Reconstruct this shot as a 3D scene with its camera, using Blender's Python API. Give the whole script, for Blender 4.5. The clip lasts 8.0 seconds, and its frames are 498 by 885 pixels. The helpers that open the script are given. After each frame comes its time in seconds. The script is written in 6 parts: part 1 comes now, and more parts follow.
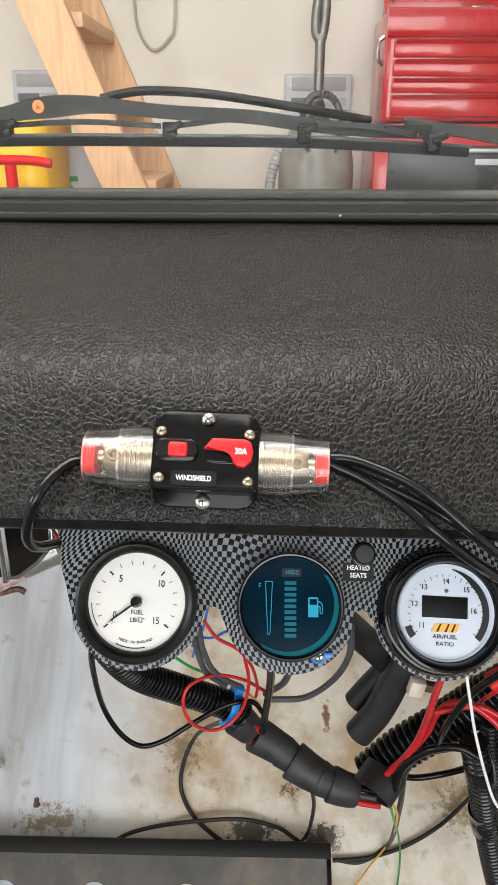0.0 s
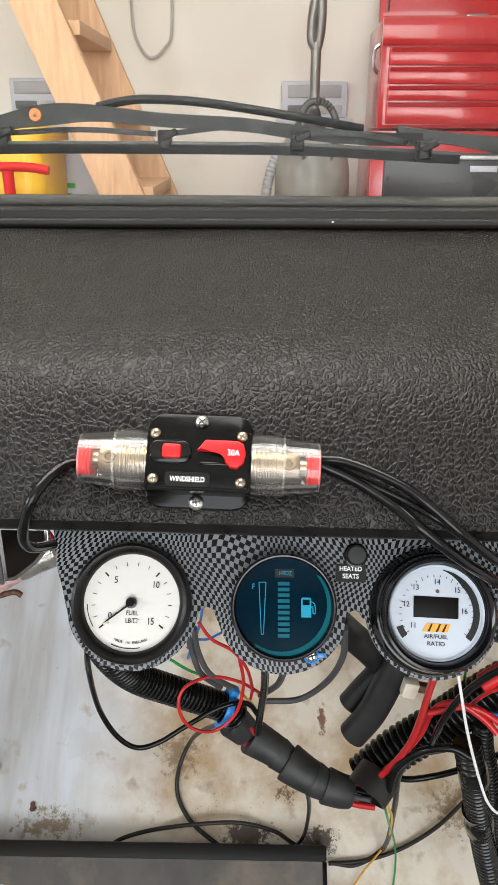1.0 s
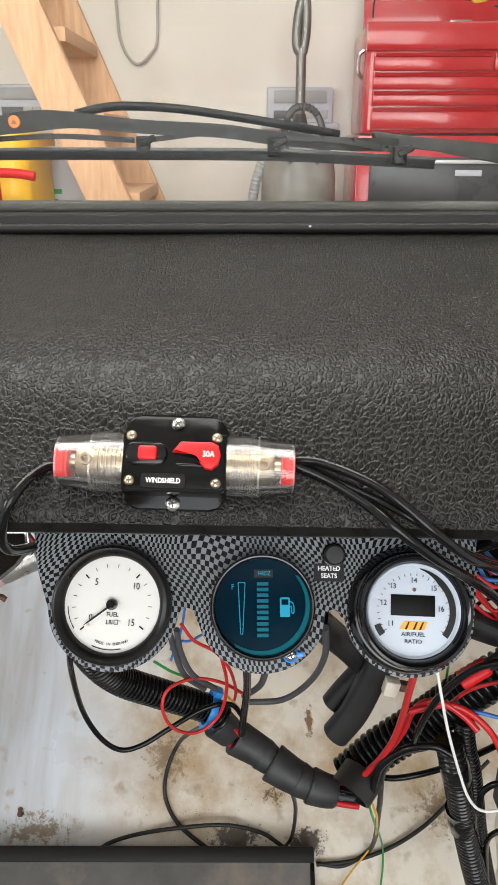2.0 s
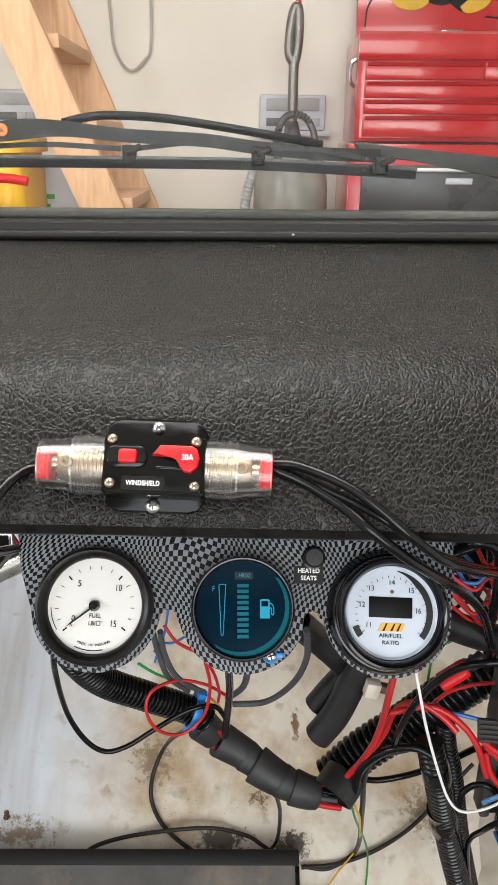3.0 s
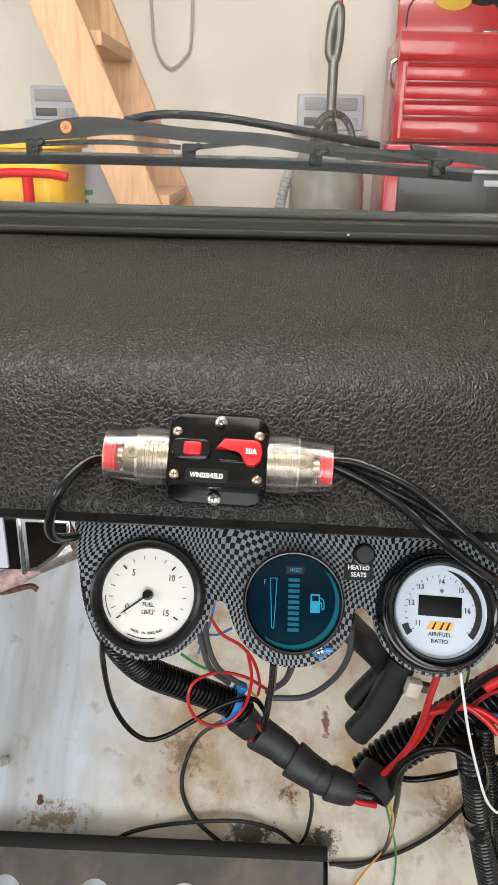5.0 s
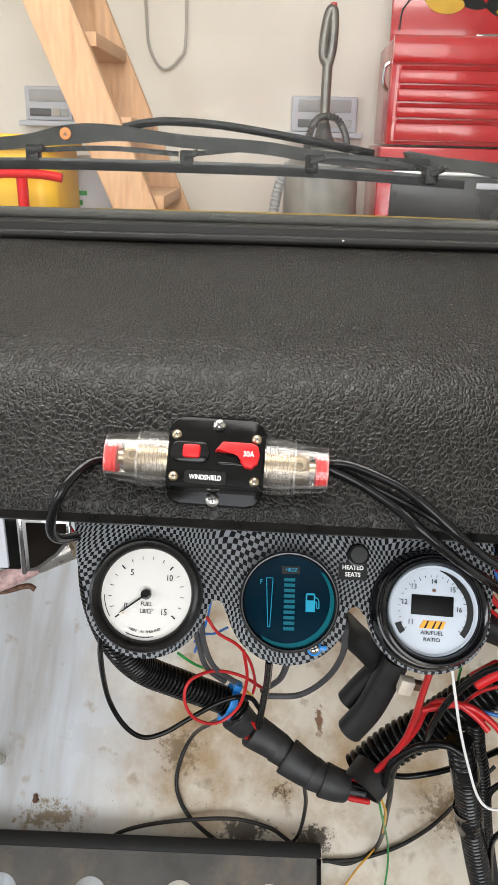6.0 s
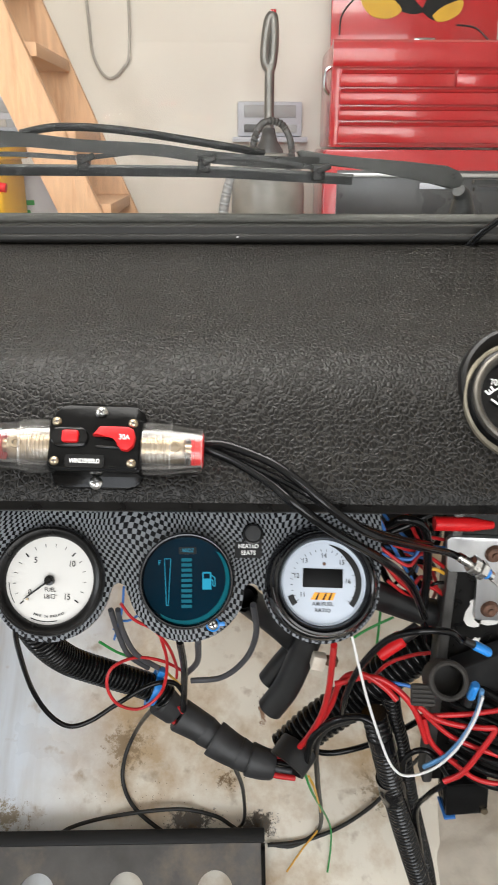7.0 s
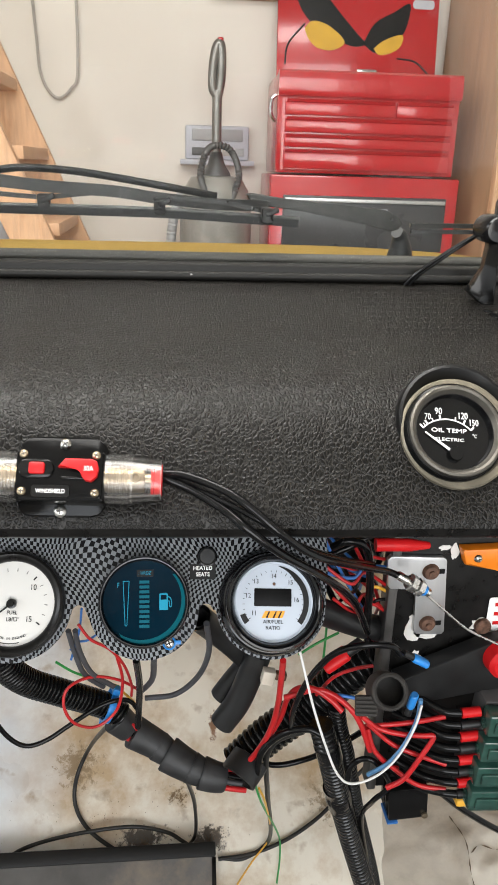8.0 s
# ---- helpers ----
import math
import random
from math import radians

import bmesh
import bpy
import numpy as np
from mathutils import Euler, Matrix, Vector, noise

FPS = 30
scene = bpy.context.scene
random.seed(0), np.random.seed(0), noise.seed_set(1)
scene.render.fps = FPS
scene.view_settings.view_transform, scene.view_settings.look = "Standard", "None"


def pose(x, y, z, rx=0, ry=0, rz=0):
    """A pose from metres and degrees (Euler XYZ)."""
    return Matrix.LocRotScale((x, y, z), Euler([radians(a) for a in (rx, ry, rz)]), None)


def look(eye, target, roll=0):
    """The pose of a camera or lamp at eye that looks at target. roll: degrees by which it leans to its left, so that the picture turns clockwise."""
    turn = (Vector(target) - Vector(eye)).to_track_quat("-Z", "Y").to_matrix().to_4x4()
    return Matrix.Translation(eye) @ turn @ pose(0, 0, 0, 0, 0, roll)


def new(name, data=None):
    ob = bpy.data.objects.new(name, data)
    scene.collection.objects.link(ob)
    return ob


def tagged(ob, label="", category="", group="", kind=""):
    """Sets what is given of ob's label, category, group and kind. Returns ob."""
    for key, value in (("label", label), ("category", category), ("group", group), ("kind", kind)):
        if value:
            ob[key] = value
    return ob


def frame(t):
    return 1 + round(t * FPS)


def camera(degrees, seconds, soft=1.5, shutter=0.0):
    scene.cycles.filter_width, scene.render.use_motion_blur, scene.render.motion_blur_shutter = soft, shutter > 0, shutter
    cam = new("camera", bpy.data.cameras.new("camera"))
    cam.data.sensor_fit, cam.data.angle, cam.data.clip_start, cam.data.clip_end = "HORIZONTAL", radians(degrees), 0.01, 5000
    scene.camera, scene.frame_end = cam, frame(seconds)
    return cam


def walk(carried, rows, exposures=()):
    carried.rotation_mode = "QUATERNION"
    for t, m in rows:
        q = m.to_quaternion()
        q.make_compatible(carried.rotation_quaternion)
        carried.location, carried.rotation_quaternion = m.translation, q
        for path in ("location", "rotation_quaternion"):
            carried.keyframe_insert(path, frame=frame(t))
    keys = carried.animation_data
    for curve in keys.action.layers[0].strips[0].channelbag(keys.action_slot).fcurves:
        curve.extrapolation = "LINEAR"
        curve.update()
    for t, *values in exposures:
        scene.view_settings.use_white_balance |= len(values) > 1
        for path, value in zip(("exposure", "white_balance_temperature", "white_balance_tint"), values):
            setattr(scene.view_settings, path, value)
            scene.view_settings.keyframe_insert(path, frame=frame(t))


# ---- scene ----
cam = camera(37.19, 8.0, soft=1.1, shutter=0.4)
# seconds, eye, target, roll
PATH = [
    (0, (0.0056, 0.0088, 1.0928), (-0.0162, 1.8444, 0.2991), 0.13),
    (0.5, (0.0074, 0.0102, 1.0893), (-0.0106, 1.8473, 0.2989), 0.16),
    (1, (0.0076, 0.0032, 1.0933), (-0.0071, 1.8452, 0.3144), 0.16),
    (1.5, (0.011, 0.0024, 1.0926), (0.0023, 1.8489, 0.3243), 0.06),
    (1.7, (0.0123, 0.001, 1.093), (0.01, 1.8463, 0.3218), -0.00),
    (2.8, (0.0196, -0.007, 1.0955), (0.0558, 1.8452, 0.3418), 0.12),
    (3, (0.0206, -0.008, 1.0958), (0.0494, 1.844, 0.3414), 0.43),
    (3.5, (0.0233, -0.0091, 1.0965), (0.0504, 1.8454, 0.3481), 0.62),
    (4, (0.0149, -0.0087, 1.0994), (0.0158, 1.8454, 0.3494), 0.96),
    (4.2, (0.0088, -0.0115, 1.1012), (-0.0144, 1.8419, 0.3499), 1.34),
    (5.3, (0.0038, -0.0145, 1.0946), (-0.0337, 1.8341, 0.332), 1.21),
    (5.5, (0.0034, -0.0147, 1.0941), (-0.0239, 1.8332, 0.3295), 1.43),
    (6, (0.0021, -0.0215, 1.1006), (-0.0161, 1.8295, 0.3433), 1.55),
    (6.5, (0.0038, -0.0242, 1.1028), (-0.0014, 1.832, 0.3582), 1.37),
    (6.7, (0.0146, -0.0293, 1.1016), (0.0087, 1.8327, 0.3717), 0.59),
    (6.8, (0.0253, -0.0344, 1.1005), (0.0505, 1.8246, 0.3631), 0.35),
    (7, (0.0467, -0.0445, 1.0982), (0.1078, 1.8117, 0.3559), 0.23),
    (7.5, (0.051, -0.0604, 1.1056), (0.2097, 1.795, 0.3759), 0.67),
    (8, (0.0411, -0.0681, 1.1157), (0.246, 1.7942, 0.4158), 1.74),
]
walk(cam, [(t, look(eye, target, roll)) for t, eye, target, roll in PATH])

# ---- light ----
EXPOSURE = 0.36
scene.view_settings.exposure = EXPOSURE
world = bpy.data.worlds.new("world")
scene.world = world
world.use_nodes = True
wn = world.node_tree.nodes
sky = wn.new("ShaderNodeTexSky")
sky.sky_type, sky.sun_disc = "NISHITA", False
sky.sun_elevation, sky.sun_rotation = radians(40), radians(150)
wn["Background"].inputs["Strength"].default_value = 0.15
world.node_tree.links.new(sky.outputs[0], wn["Background"].inputs["Color"])


def area(name, m, sx, sy, power, colour):
    data = bpy.data.lights.new(name, "AREA")
    data.shape, data.size, data.size_y, data.energy, data.color = "RECTANGLE", sx, sy, power, colour
    ob = new(name, data)
    ob.matrix_world = m
    return ob


# daylight of the open garage door behind the car, and of a side window; both assumed, unseen
area("door_daylight", look((0.1, -2.85, 1.25), (0.1, 0, 1.0)), 2.5, 2.0, 74, (0.97, 0.985, 1.0))
area("window_daylight", look((-2.85, -0.9, 1.75), (0, 0.1, 1.0)), 1.5, 0.9, 42, (0.93, 0.965, 1.0))
# fill lamp added overhead to brighten pad and toe board, no known source
area("overhead_fill", pose(-0.25, 0.38, 2.56), 1.7, 1.1, 60, (1.0, 0.965, 0.905))

# ---- materials ----


def mat(name, base, rough=0.5, metal=0.0, vary=0.0, scale=60.0, bump=0.0, bump_scale=400.0, stretch=(1, 1, 1), second=None,
        second_scale=8.0, second_low=0.5, second_high=0.7, coat=0.0, spec=0.5):
    """A principled material with grain, blotches of a second colour and fine relief, in metres of the object."""
    m = bpy.data.materials.new(name)
    m.use_nodes = True
    nt = m.node_tree
    n, l = nt.nodes, nt.links
    p = n["Principled BSDF"]
    p.inputs["Base Color"].default_value = (*base, 1)
    p.inputs["Roughness"].default_value = rough
    p.inputs["Metallic"].default_value = metal
    p.inputs["Coat Weight"].default_value = coat
    p.inputs["Specular IOR Level"].default_value = spec
    co = n.new("ShaderNodeTexCoord")
    mp = n.new("ShaderNodeMapping")
    mp.inputs["Scale"].default_value = stretch
    l.new(co.outputs["Object"], mp.inputs["Vector"])
    colour = None
    if vary:
        t = n.new("ShaderNodeTexNoise")
        t.inputs["Scale"].default_value, t.inputs["Detail"].default_value = scale, 6
        l.new(mp.outputs[0], t.inputs["Vector"])
        r = n.new("ShaderNodeValToRGB")
        r.color_ramp.elements[0].position, r.color_ramp.elements[1].position = 0.3, 0.7
        r.color_ramp.elements[0].color = (*[max(0, c * (1 - vary)) for c in base], 1)
        r.color_ramp.elements[1].color = (*[min(1, c * (1 + vary)) for c in base], 1)
        l.new(t.outputs[0], r.inputs[0])
        colour = r.outputs[0]
        rr = n.new("ShaderNodeMapRange")
        rr.inputs["To Min"].default_value, rr.inputs["To Max"].default_value = max(0.02, rough - 0.12), min(1, rough + 0.12)
        l.new(t.outputs[0], rr.inputs["Value"])
        l.new(rr.outputs[0], p.inputs["Roughness"])
    if second:
        t = n.new("ShaderNodeTexNoise")
        t.inputs["Scale"].default_value, t.inputs["Detail"].default_value, t.inputs["Roughness"].default_value = second_scale, 8, 0.65
        l.new(mp.outputs[0], t.inputs["Vector"])
        r = n.new("ShaderNodeValToRGB")
        r.color_ramp.elements[0].position, r.color_ramp.elements[1].position = second_low, second_high
        l.new(t.outputs[0], r.inputs[0])
        mix = n.new("ShaderNodeMix")
        mix.data_type = "RGBA"
        l.new(r.outputs[0], mix.inputs["Factor"])
        if colour:
            l.new(colour, mix.inputs["A"])
        else:
            mix.inputs["A"].default_value = (*base, 1)
        mix.inputs["B"].default_value = (*second, 1)
        colour = mix.outputs["Result"]
    if colour:
        l.new(colour, p.inputs["Base Color"])
    if bump:
        t = n.new("ShaderNodeTexNoise")
        t.inputs["Scale"].default_value, t.inputs["Detail"].default_value = bump_scale, 4
        l.new(mp.outputs[0], t.inputs["Vector"])
        b = n.new("ShaderNodeBump")
        b.inputs["Strength"].default_value, b.inputs["Distance"].default_value = bump, 0.3 / bump_scale
        l.new(t.outputs[0], b.inputs["Height"])
        l.new(b.outputs[0], p.inputs["Normal"])
    return m


def leather_mat():
    """Black vinyl with pebbled grain: domed cells of uneven size with narrow creases, lightened for faint dust and edge
    highlights.
    """
    m = mat("black_grained_vinyl", (0.0034, 0.0030, 0.0024), 0.33, vary=0.3, scale=14, spec=0.19)
    nt = m.node_tree
    n, l = nt.nodes, nt.links
    co = n.new("ShaderNodeTexCoord")
    squash = n.new("ShaderNodeMapping")
    squash.inputs["Scale"].default_value = (1.0, 0.85, 1.0)
    l.new(co.outputs["UV"], squash.inputs["Vector"])
    warp = n.new("ShaderNodeTexNoise")
    warp.inputs["Scale"].default_value = 190
    l.new(squash.outputs[0], warp.inputs["Vector"])
    add = n.new("ShaderNodeMix")
    add.data_type, add.blend_type = "RGBA", "ADD"
    add.inputs["Factor"].default_value = 0.0032
    l.new(squash.outputs[0], add.inputs["A"])
    l.new(warp.outputs["Color"], add.inputs["B"])
    last = None
    vein = None
    for scale, strength, dist, edge in ((420, 0.7, 0.00036, 0.30), (1200, 0.2, 0.00007, 0.35)):
        v = n.new("ShaderNodeTexVoronoi")
        v.feature = "DISTANCE_TO_EDGE"
        v.inputs["Scale"].default_value = scale
        l.new(add.outputs["Result"], v.inputs["Vector"])
        dome = n.new("ShaderNodeMapRange")
        dome.interpolation_type = "SMOOTHSTEP"
        dome.inputs["From Max"].default_value = edge
        l.new(v.outputs["Distance"], dome.inputs["Value"])
        b = n.new("ShaderNodeBump")
        b.inputs["Strength"].default_value, b.inputs["Distance"].default_value = strength, dist
        l.new(dome.outputs[0], b.inputs["Height"])
        if last:
            l.new(last.outputs[0], b.inputs["Normal"])
        last, vein = b, vein or v
    thin = n.new("ShaderNodeMapRange")
    thin.interpolation_type = "SMOOTHSTEP"
    thin.inputs["From Max"].default_value = 0.10
    l.new(vein.outputs["Distance"], thin.inputs["Value"])
    old = n["Principled BSDF"].inputs["Base Color"].links[0].from_socket
    # paler crease colour, holding the highlights on cell edges as well as dust
    dust = n.new("ShaderNodeMix")
    dust.data_type = "RGBA"
    dust.inputs["A"].default_value = (0.022, 0.0205, 0.018, 1)
    l.new(thin.outputs[0], dust.inputs["Factor"])
    l.new(old, dust.inputs["B"])
    l.new(dust.outputs["Result"], n["Principled BSDF"].inputs["Base Color"])
    l.new(last.outputs[0], n["Principled BSDF"].inputs["Normal"])
    return m


def checker_mat():
    """Glossy printed carbon weave: light and dark checks, warped as a dipped film is."""
    m = mat("printed_carbon_weave", (0.02, 0.02, 0.022), 0.2, coat=0.03, spec=0.12)
    nt = m.node_tree
    n, l = nt.nodes, nt.links
    co = n.new("ShaderNodeTexCoord")
    warp = n.new("ShaderNodeTexNoise")
    warp.inputs["Scale"].default_value, warp.inputs["Detail"].default_value = 21, 0.6
    l.new(co.outputs["Object"], warp.inputs["Vector"])
    add = n.new("ShaderNodeMix")
    add.data_type, add.blend_type = "RGBA", "ADD"
    add.inputs["Factor"].default_value = 0.034
    l.new(co.outputs["Object"], add.inputs["A"])
    l.new(warp.outputs["Color"], add.inputs["B"])
    mp = n.new("ShaderNodeMapping")
    mp.inputs["Rotation"].default_value = (0, 0, radians(8))
    mp.inputs["Scale"].default_value = (590, 390, 0)
    l.new(add.outputs["Result"], mp.inputs["Vector"])
    ch = n.new("ShaderNodeTexChecker")
    ch.inputs["Color1"].default_value, ch.inputs["Color2"].default_value = (0.006, 0.006, 0.007, 1), (0.20, 0.21, 0.225, 1)
    ch.inputs["Scale"].default_value = 1
    l.new(mp.outputs[0], ch.inputs["Vector"])
    l.new(ch.outputs[0], n["Principled BSDF"].inputs["Base Color"])
    return m


def clear_mat(name, tint, rough=0.02, dust=0.0, ior=1.45):
    m = bpy.data.materials.new(name)
    m.use_nodes = True
    n, l = m.node_tree.nodes, m.node_tree.links
    p = n["Principled BSDF"]
    p.inputs["Base Color"].default_value = (*tint, 1)
    p.inputs["Transmission Weight"].default_value = 1
    p.inputs["Roughness"].default_value = rough
    p.inputs["IOR"].default_value = ior
    p.inputs["Specular IOR Level"].default_value = 0.3
    if dust:
        t = n.new("ShaderNodeTexNoise")
        t.inputs["Scale"].default_value, t.inputs["Detail"].default_value = 9, 8
        r = n.new("ShaderNodeMapRange")
        r.inputs["To Min"].default_value, r.inputs["To Max"].default_value = dust * 0.5, dust * 1.5
        co = n.new("ShaderNodeTexCoord")
        l.new(co.outputs["Object"], t.inputs["Vector"])
        l.new(t.outputs[0], r.inputs["Value"])
        d = n.new("ShaderNodeBsdfDiffuse")
        d.inputs["Color"].default_value = (0.75, 0.73, 0.68, 1)
        mx = n.new("ShaderNodeMixShader")
        l.new(r.outputs[0], mx.inputs[0])
        l.new(p.outputs[0], mx.inputs[1])
        l.new(d.outputs[0], mx.inputs[2])
        l.new(mx.outputs[0], n["Material Output"].inputs["Surface"])
    return m


def hazy_mat(name, body):
    """Thin clear plastic: mostly see-through, with a pale body and a gloss."""
    m = mat(name, (0.62, 0.60, 0.57), 0.12)
    n, l = m.node_tree.nodes, m.node_tree.links
    tr = n.new("ShaderNodeBsdfTransparent")
    tr.inputs["Color"].default_value = (0.95, 0.94, 0.93, 1)
    mx = n.new("ShaderNodeMixShader")
    mx.inputs[0].default_value = body
    l.new(tr.outputs[0], mx.inputs[1])
    l.new(n["Principled BSDF"].outputs[0], mx.inputs[2])
    gloss = n.new("ShaderNodeBsdfGlossy")
    gloss.inputs["Roughness"].default_value = 0.1
    rim = n.new("ShaderNodeFresnel")
    rim.inputs["IOR"].default_value = 1.4
    top = n.new("ShaderNodeMixShader")
    l.new(rim.outputs[0], top.inputs[0])
    l.new(mx.outputs[0], top.inputs[1])
    l.new(gloss.outputs[0], top.inputs[2])
    l.new(top.outputs[0], n["Material Output"].inputs["Surface"])
    return m


def glow_mat(name, colour, strength):
    m = mat(name, colour, 0.3, spec=0.05)
    p = m.node_tree.nodes["Principled BSDF"]
    p.inputs["Emission Color"].default_value = (*colour, 1)
    p.inputs["Emission Strength"].default_value = strength
    return m


VINYL = leather_mat()
WEAVE = checker_mat()
BLACK = mat("black_plastic", (0.004, 0.004, 0.004), 0.10, vary=0.3, scale=120, bump=0.02, spec=0.3)
BLACK_GLOSS = mat("gloss_black", (0.004, 0.004, 0.0045), 0.09, vary=0.2, scale=60, spec=0.4)
BREAKER_BLACK = mat("moulded_black_plastic", (0.0028, 0.0028, 0.0028), 0.16, vary=0.3, scale=140, bump=0.05, bump_scale=700, spec=0.16)
BLACK_SATIN = mat("satin_black_metal", (0.008, 0.0075, 0.007), 0.3, vary=0.35, scale=90, bump=0.06, spec=0.2)
RAIL_BLACK = mat("smooth_black_paint", (0.010, 0.0095, 0.0085), 0.5, vary=0.15, scale=12, spec=0.22)
SEAL_GREY = mat("dusty_grey_rubber", (0.026, 0.024, 0.019), 0.6, vary=0.2, scale=40)
RUBBER = mat("black_rubber", (0.012, 0.012, 0.012), 0.42, vary=0.3, scale=70, bump=0.12, bump_scale=900, spec=0.4)
WIRE_BLACK = mat("black_wire_sheath", (0.005, 0.005, 0.0052), 0.17, vary=0.3, scale=60, spec=0.25)
FLOOR_WIRE = mat("dusty_black_sheath", (0.022, 0.021, 0.019), 0.4, vary=0.3, scale=60, spec=0.3)
WIRE_GREY = mat("grey_wire_sheath", (0.055, 0.055, 0.06), 0.5, vary=0.3, scale=60)
DUSTY_RUBBER = mat("dusty_brown_rubber", (0.030, 0.027, 0.024), 0.65, vary=0.35, scale=90, bump=0.2, bump_scale=800, spec=0.3)
TAPE = mat("black_cloth_tape", (0.024, 0.024, 0.0245), 0.5, spec=0.4, vary=0.35, scale=80, bump=0.25, bump_scale=1200)
CONDUIT = mat("black_conduit", (0.007, 0.007, 0.007), 0.2, vary=0.3, scale=70, spec=0.36)
RED_WIRE = mat("red_wire_sheath", (0.46, 0.012, 0.014), 0.35, vary=0.15, scale=50)
WHITE_WIRE = mat("white_wire_sheath", (0.75, 0.74, 0.72), 0.4, vary=0.06, scale=50)
BLUE_WIRE = mat("blue_wire_sheath", (0.03, 0.14, 0.42), 0.35, vary=0.15, scale=50)
LIGHT_BLUE_WIRE = mat("light_blue_wire_sheath", (0.12, 0.30, 0.55), 0.35, vary=0.12, scale=50)
GREEN_WIRE = mat("green_wire_sheath", (0.03, 0.30, 0.06), 0.4, vary=0.15, scale=50)
YELLOW_WIRE = mat("yellow_wire_sheath", (0.72, 0.38, 0.04), 0.4, vary=0.15, scale=50)
BLUE_TIE = mat("blue_plastic", (0.02, 0.22, 0.62), 0.3, vary=0.1, scale=60)
RED_PLASTIC = mat("red_plastic", (0.55, 0.010, 0.012), 0.4, vary=0.08, scale=60, spec=0.25)
BRASS = mat("brass_plated", (0.43, 0.35, 0.24), 0.33, 1.0, vary=0.15, scale=120)
STEEL = mat("zinc_plated_steel", (0.62, 0.61, 0.58), 0.28, 1.0, vary=0.2, scale=150)
ALUMINIUM = mat("brushed_aluminium", (0.55, 0.55, 0.55), 0.42, 0.9, vary=0.12, scale=90, stretch=(1, 0.15, 1), bump=0.08)
CHROME = mat("polished_steel", (0.50, 0.50, 0.51), 0.18, 1.0, vary=0.1, scale=30)
# polished steel darkened to hold a brown reflection in its colour
BROWN_REFLECTION = mat("brown_steel_reflection", (0.12, 0.105, 0.095), 0.15, 1.0, vary=0.3, scale=40)
BLADE_EDGE = mat("worn_blade_metal", (0.035, 0.034, 0.031), 0.35, 0.5, vary=0.4, scale=50)
RUST = mat("rusty_screw", (0.14, 0.075, 0.05), 0.65, 0.5, vary=0.5, scale=300, bump=0.3, bump_scale=900)
DIAL_WHITE = mat("white_dial", (0.64, 0.625, 0.59), 0.45, vary=0.02, scale=20)
DIAL_SILVER = mat("silver_white_dial", (0.47, 0.52, 0.59), 0.4, vary=0.04, scale=20)
DIAL_BLACK = mat("black_dial", (0.004, 0.004, 0.004), 0.1, vary=0.2, scale=60, spec=0.3)
DISPLAY_BLACK = mat("dead_display", (0.005, 0.005, 0.005), 0.45, vary=0.2, scale=60, spec=0.1)
INK = mat("black_ink", (0.006, 0.006, 0.006), 0.3, spec=0.25)
PAPER_WHITE = mat("white_print", (0.82, 0.82, 0.80), 0.5)
ORANGE_INK = mat("orange_print", (0.80, 0.34, 0.015), 0.45)
TEAL = mat("dark_teal_screen", (0.0003, 0.0105, 0.021), 0.08, vary=0.2, scale=30, spec=0.08)
# weak glow that paints the reflected arc on the gauge screen
TEAL_REFLECTION = glow_mat("teal_screen_reflection", (0.001, 0.085, 0.11), 0.10)
TEAL_LIT = glow_mat("lit_teal_segment", (0.02, 0.25, 0.38), 0.12)
TEAL_BAR = glow_mat("dim_teal_segment", (0.008, 0.10, 0.14), 0.08)
BEZEL_STEEL = mat("dark_chromed_steel", (0.05, 0.05, 0.052), 0.25, 0.9, vary=0.2, scale=60)
CLEAR = hazy_mat("clear_plastic", 0.03)
CLEAR_RIB = hazy_mat("clear_plastic_rib", 0.12)
SCREEN_GLASS = clear_mat("windscreen_glass", (0.95, 0.97, 0.96), 0.0, dust=0.005)


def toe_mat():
    """Old paint: white with the skylight's blue put into its colour towards the wheel arch, cream and stained with
    brown dirt in the middle.
    """
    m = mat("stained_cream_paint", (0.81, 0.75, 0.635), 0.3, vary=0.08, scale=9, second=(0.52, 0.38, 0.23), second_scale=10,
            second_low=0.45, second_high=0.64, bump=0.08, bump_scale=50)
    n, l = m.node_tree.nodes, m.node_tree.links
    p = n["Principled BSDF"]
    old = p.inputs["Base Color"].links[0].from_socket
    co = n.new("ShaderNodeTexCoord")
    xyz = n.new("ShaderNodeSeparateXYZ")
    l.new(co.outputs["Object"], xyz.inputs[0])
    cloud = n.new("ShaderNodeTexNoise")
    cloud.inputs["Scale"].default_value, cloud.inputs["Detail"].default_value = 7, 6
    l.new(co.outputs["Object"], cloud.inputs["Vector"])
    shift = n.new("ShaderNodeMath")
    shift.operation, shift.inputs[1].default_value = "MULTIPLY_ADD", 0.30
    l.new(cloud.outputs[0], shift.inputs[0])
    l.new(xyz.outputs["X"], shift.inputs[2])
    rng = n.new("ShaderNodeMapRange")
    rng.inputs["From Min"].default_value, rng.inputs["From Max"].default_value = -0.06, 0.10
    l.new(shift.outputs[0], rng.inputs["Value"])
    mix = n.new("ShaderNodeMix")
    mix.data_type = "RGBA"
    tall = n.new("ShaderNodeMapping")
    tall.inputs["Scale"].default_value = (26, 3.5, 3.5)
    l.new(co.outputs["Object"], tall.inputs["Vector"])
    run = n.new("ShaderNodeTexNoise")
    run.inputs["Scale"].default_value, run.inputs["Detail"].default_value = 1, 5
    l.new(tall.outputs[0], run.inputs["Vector"])
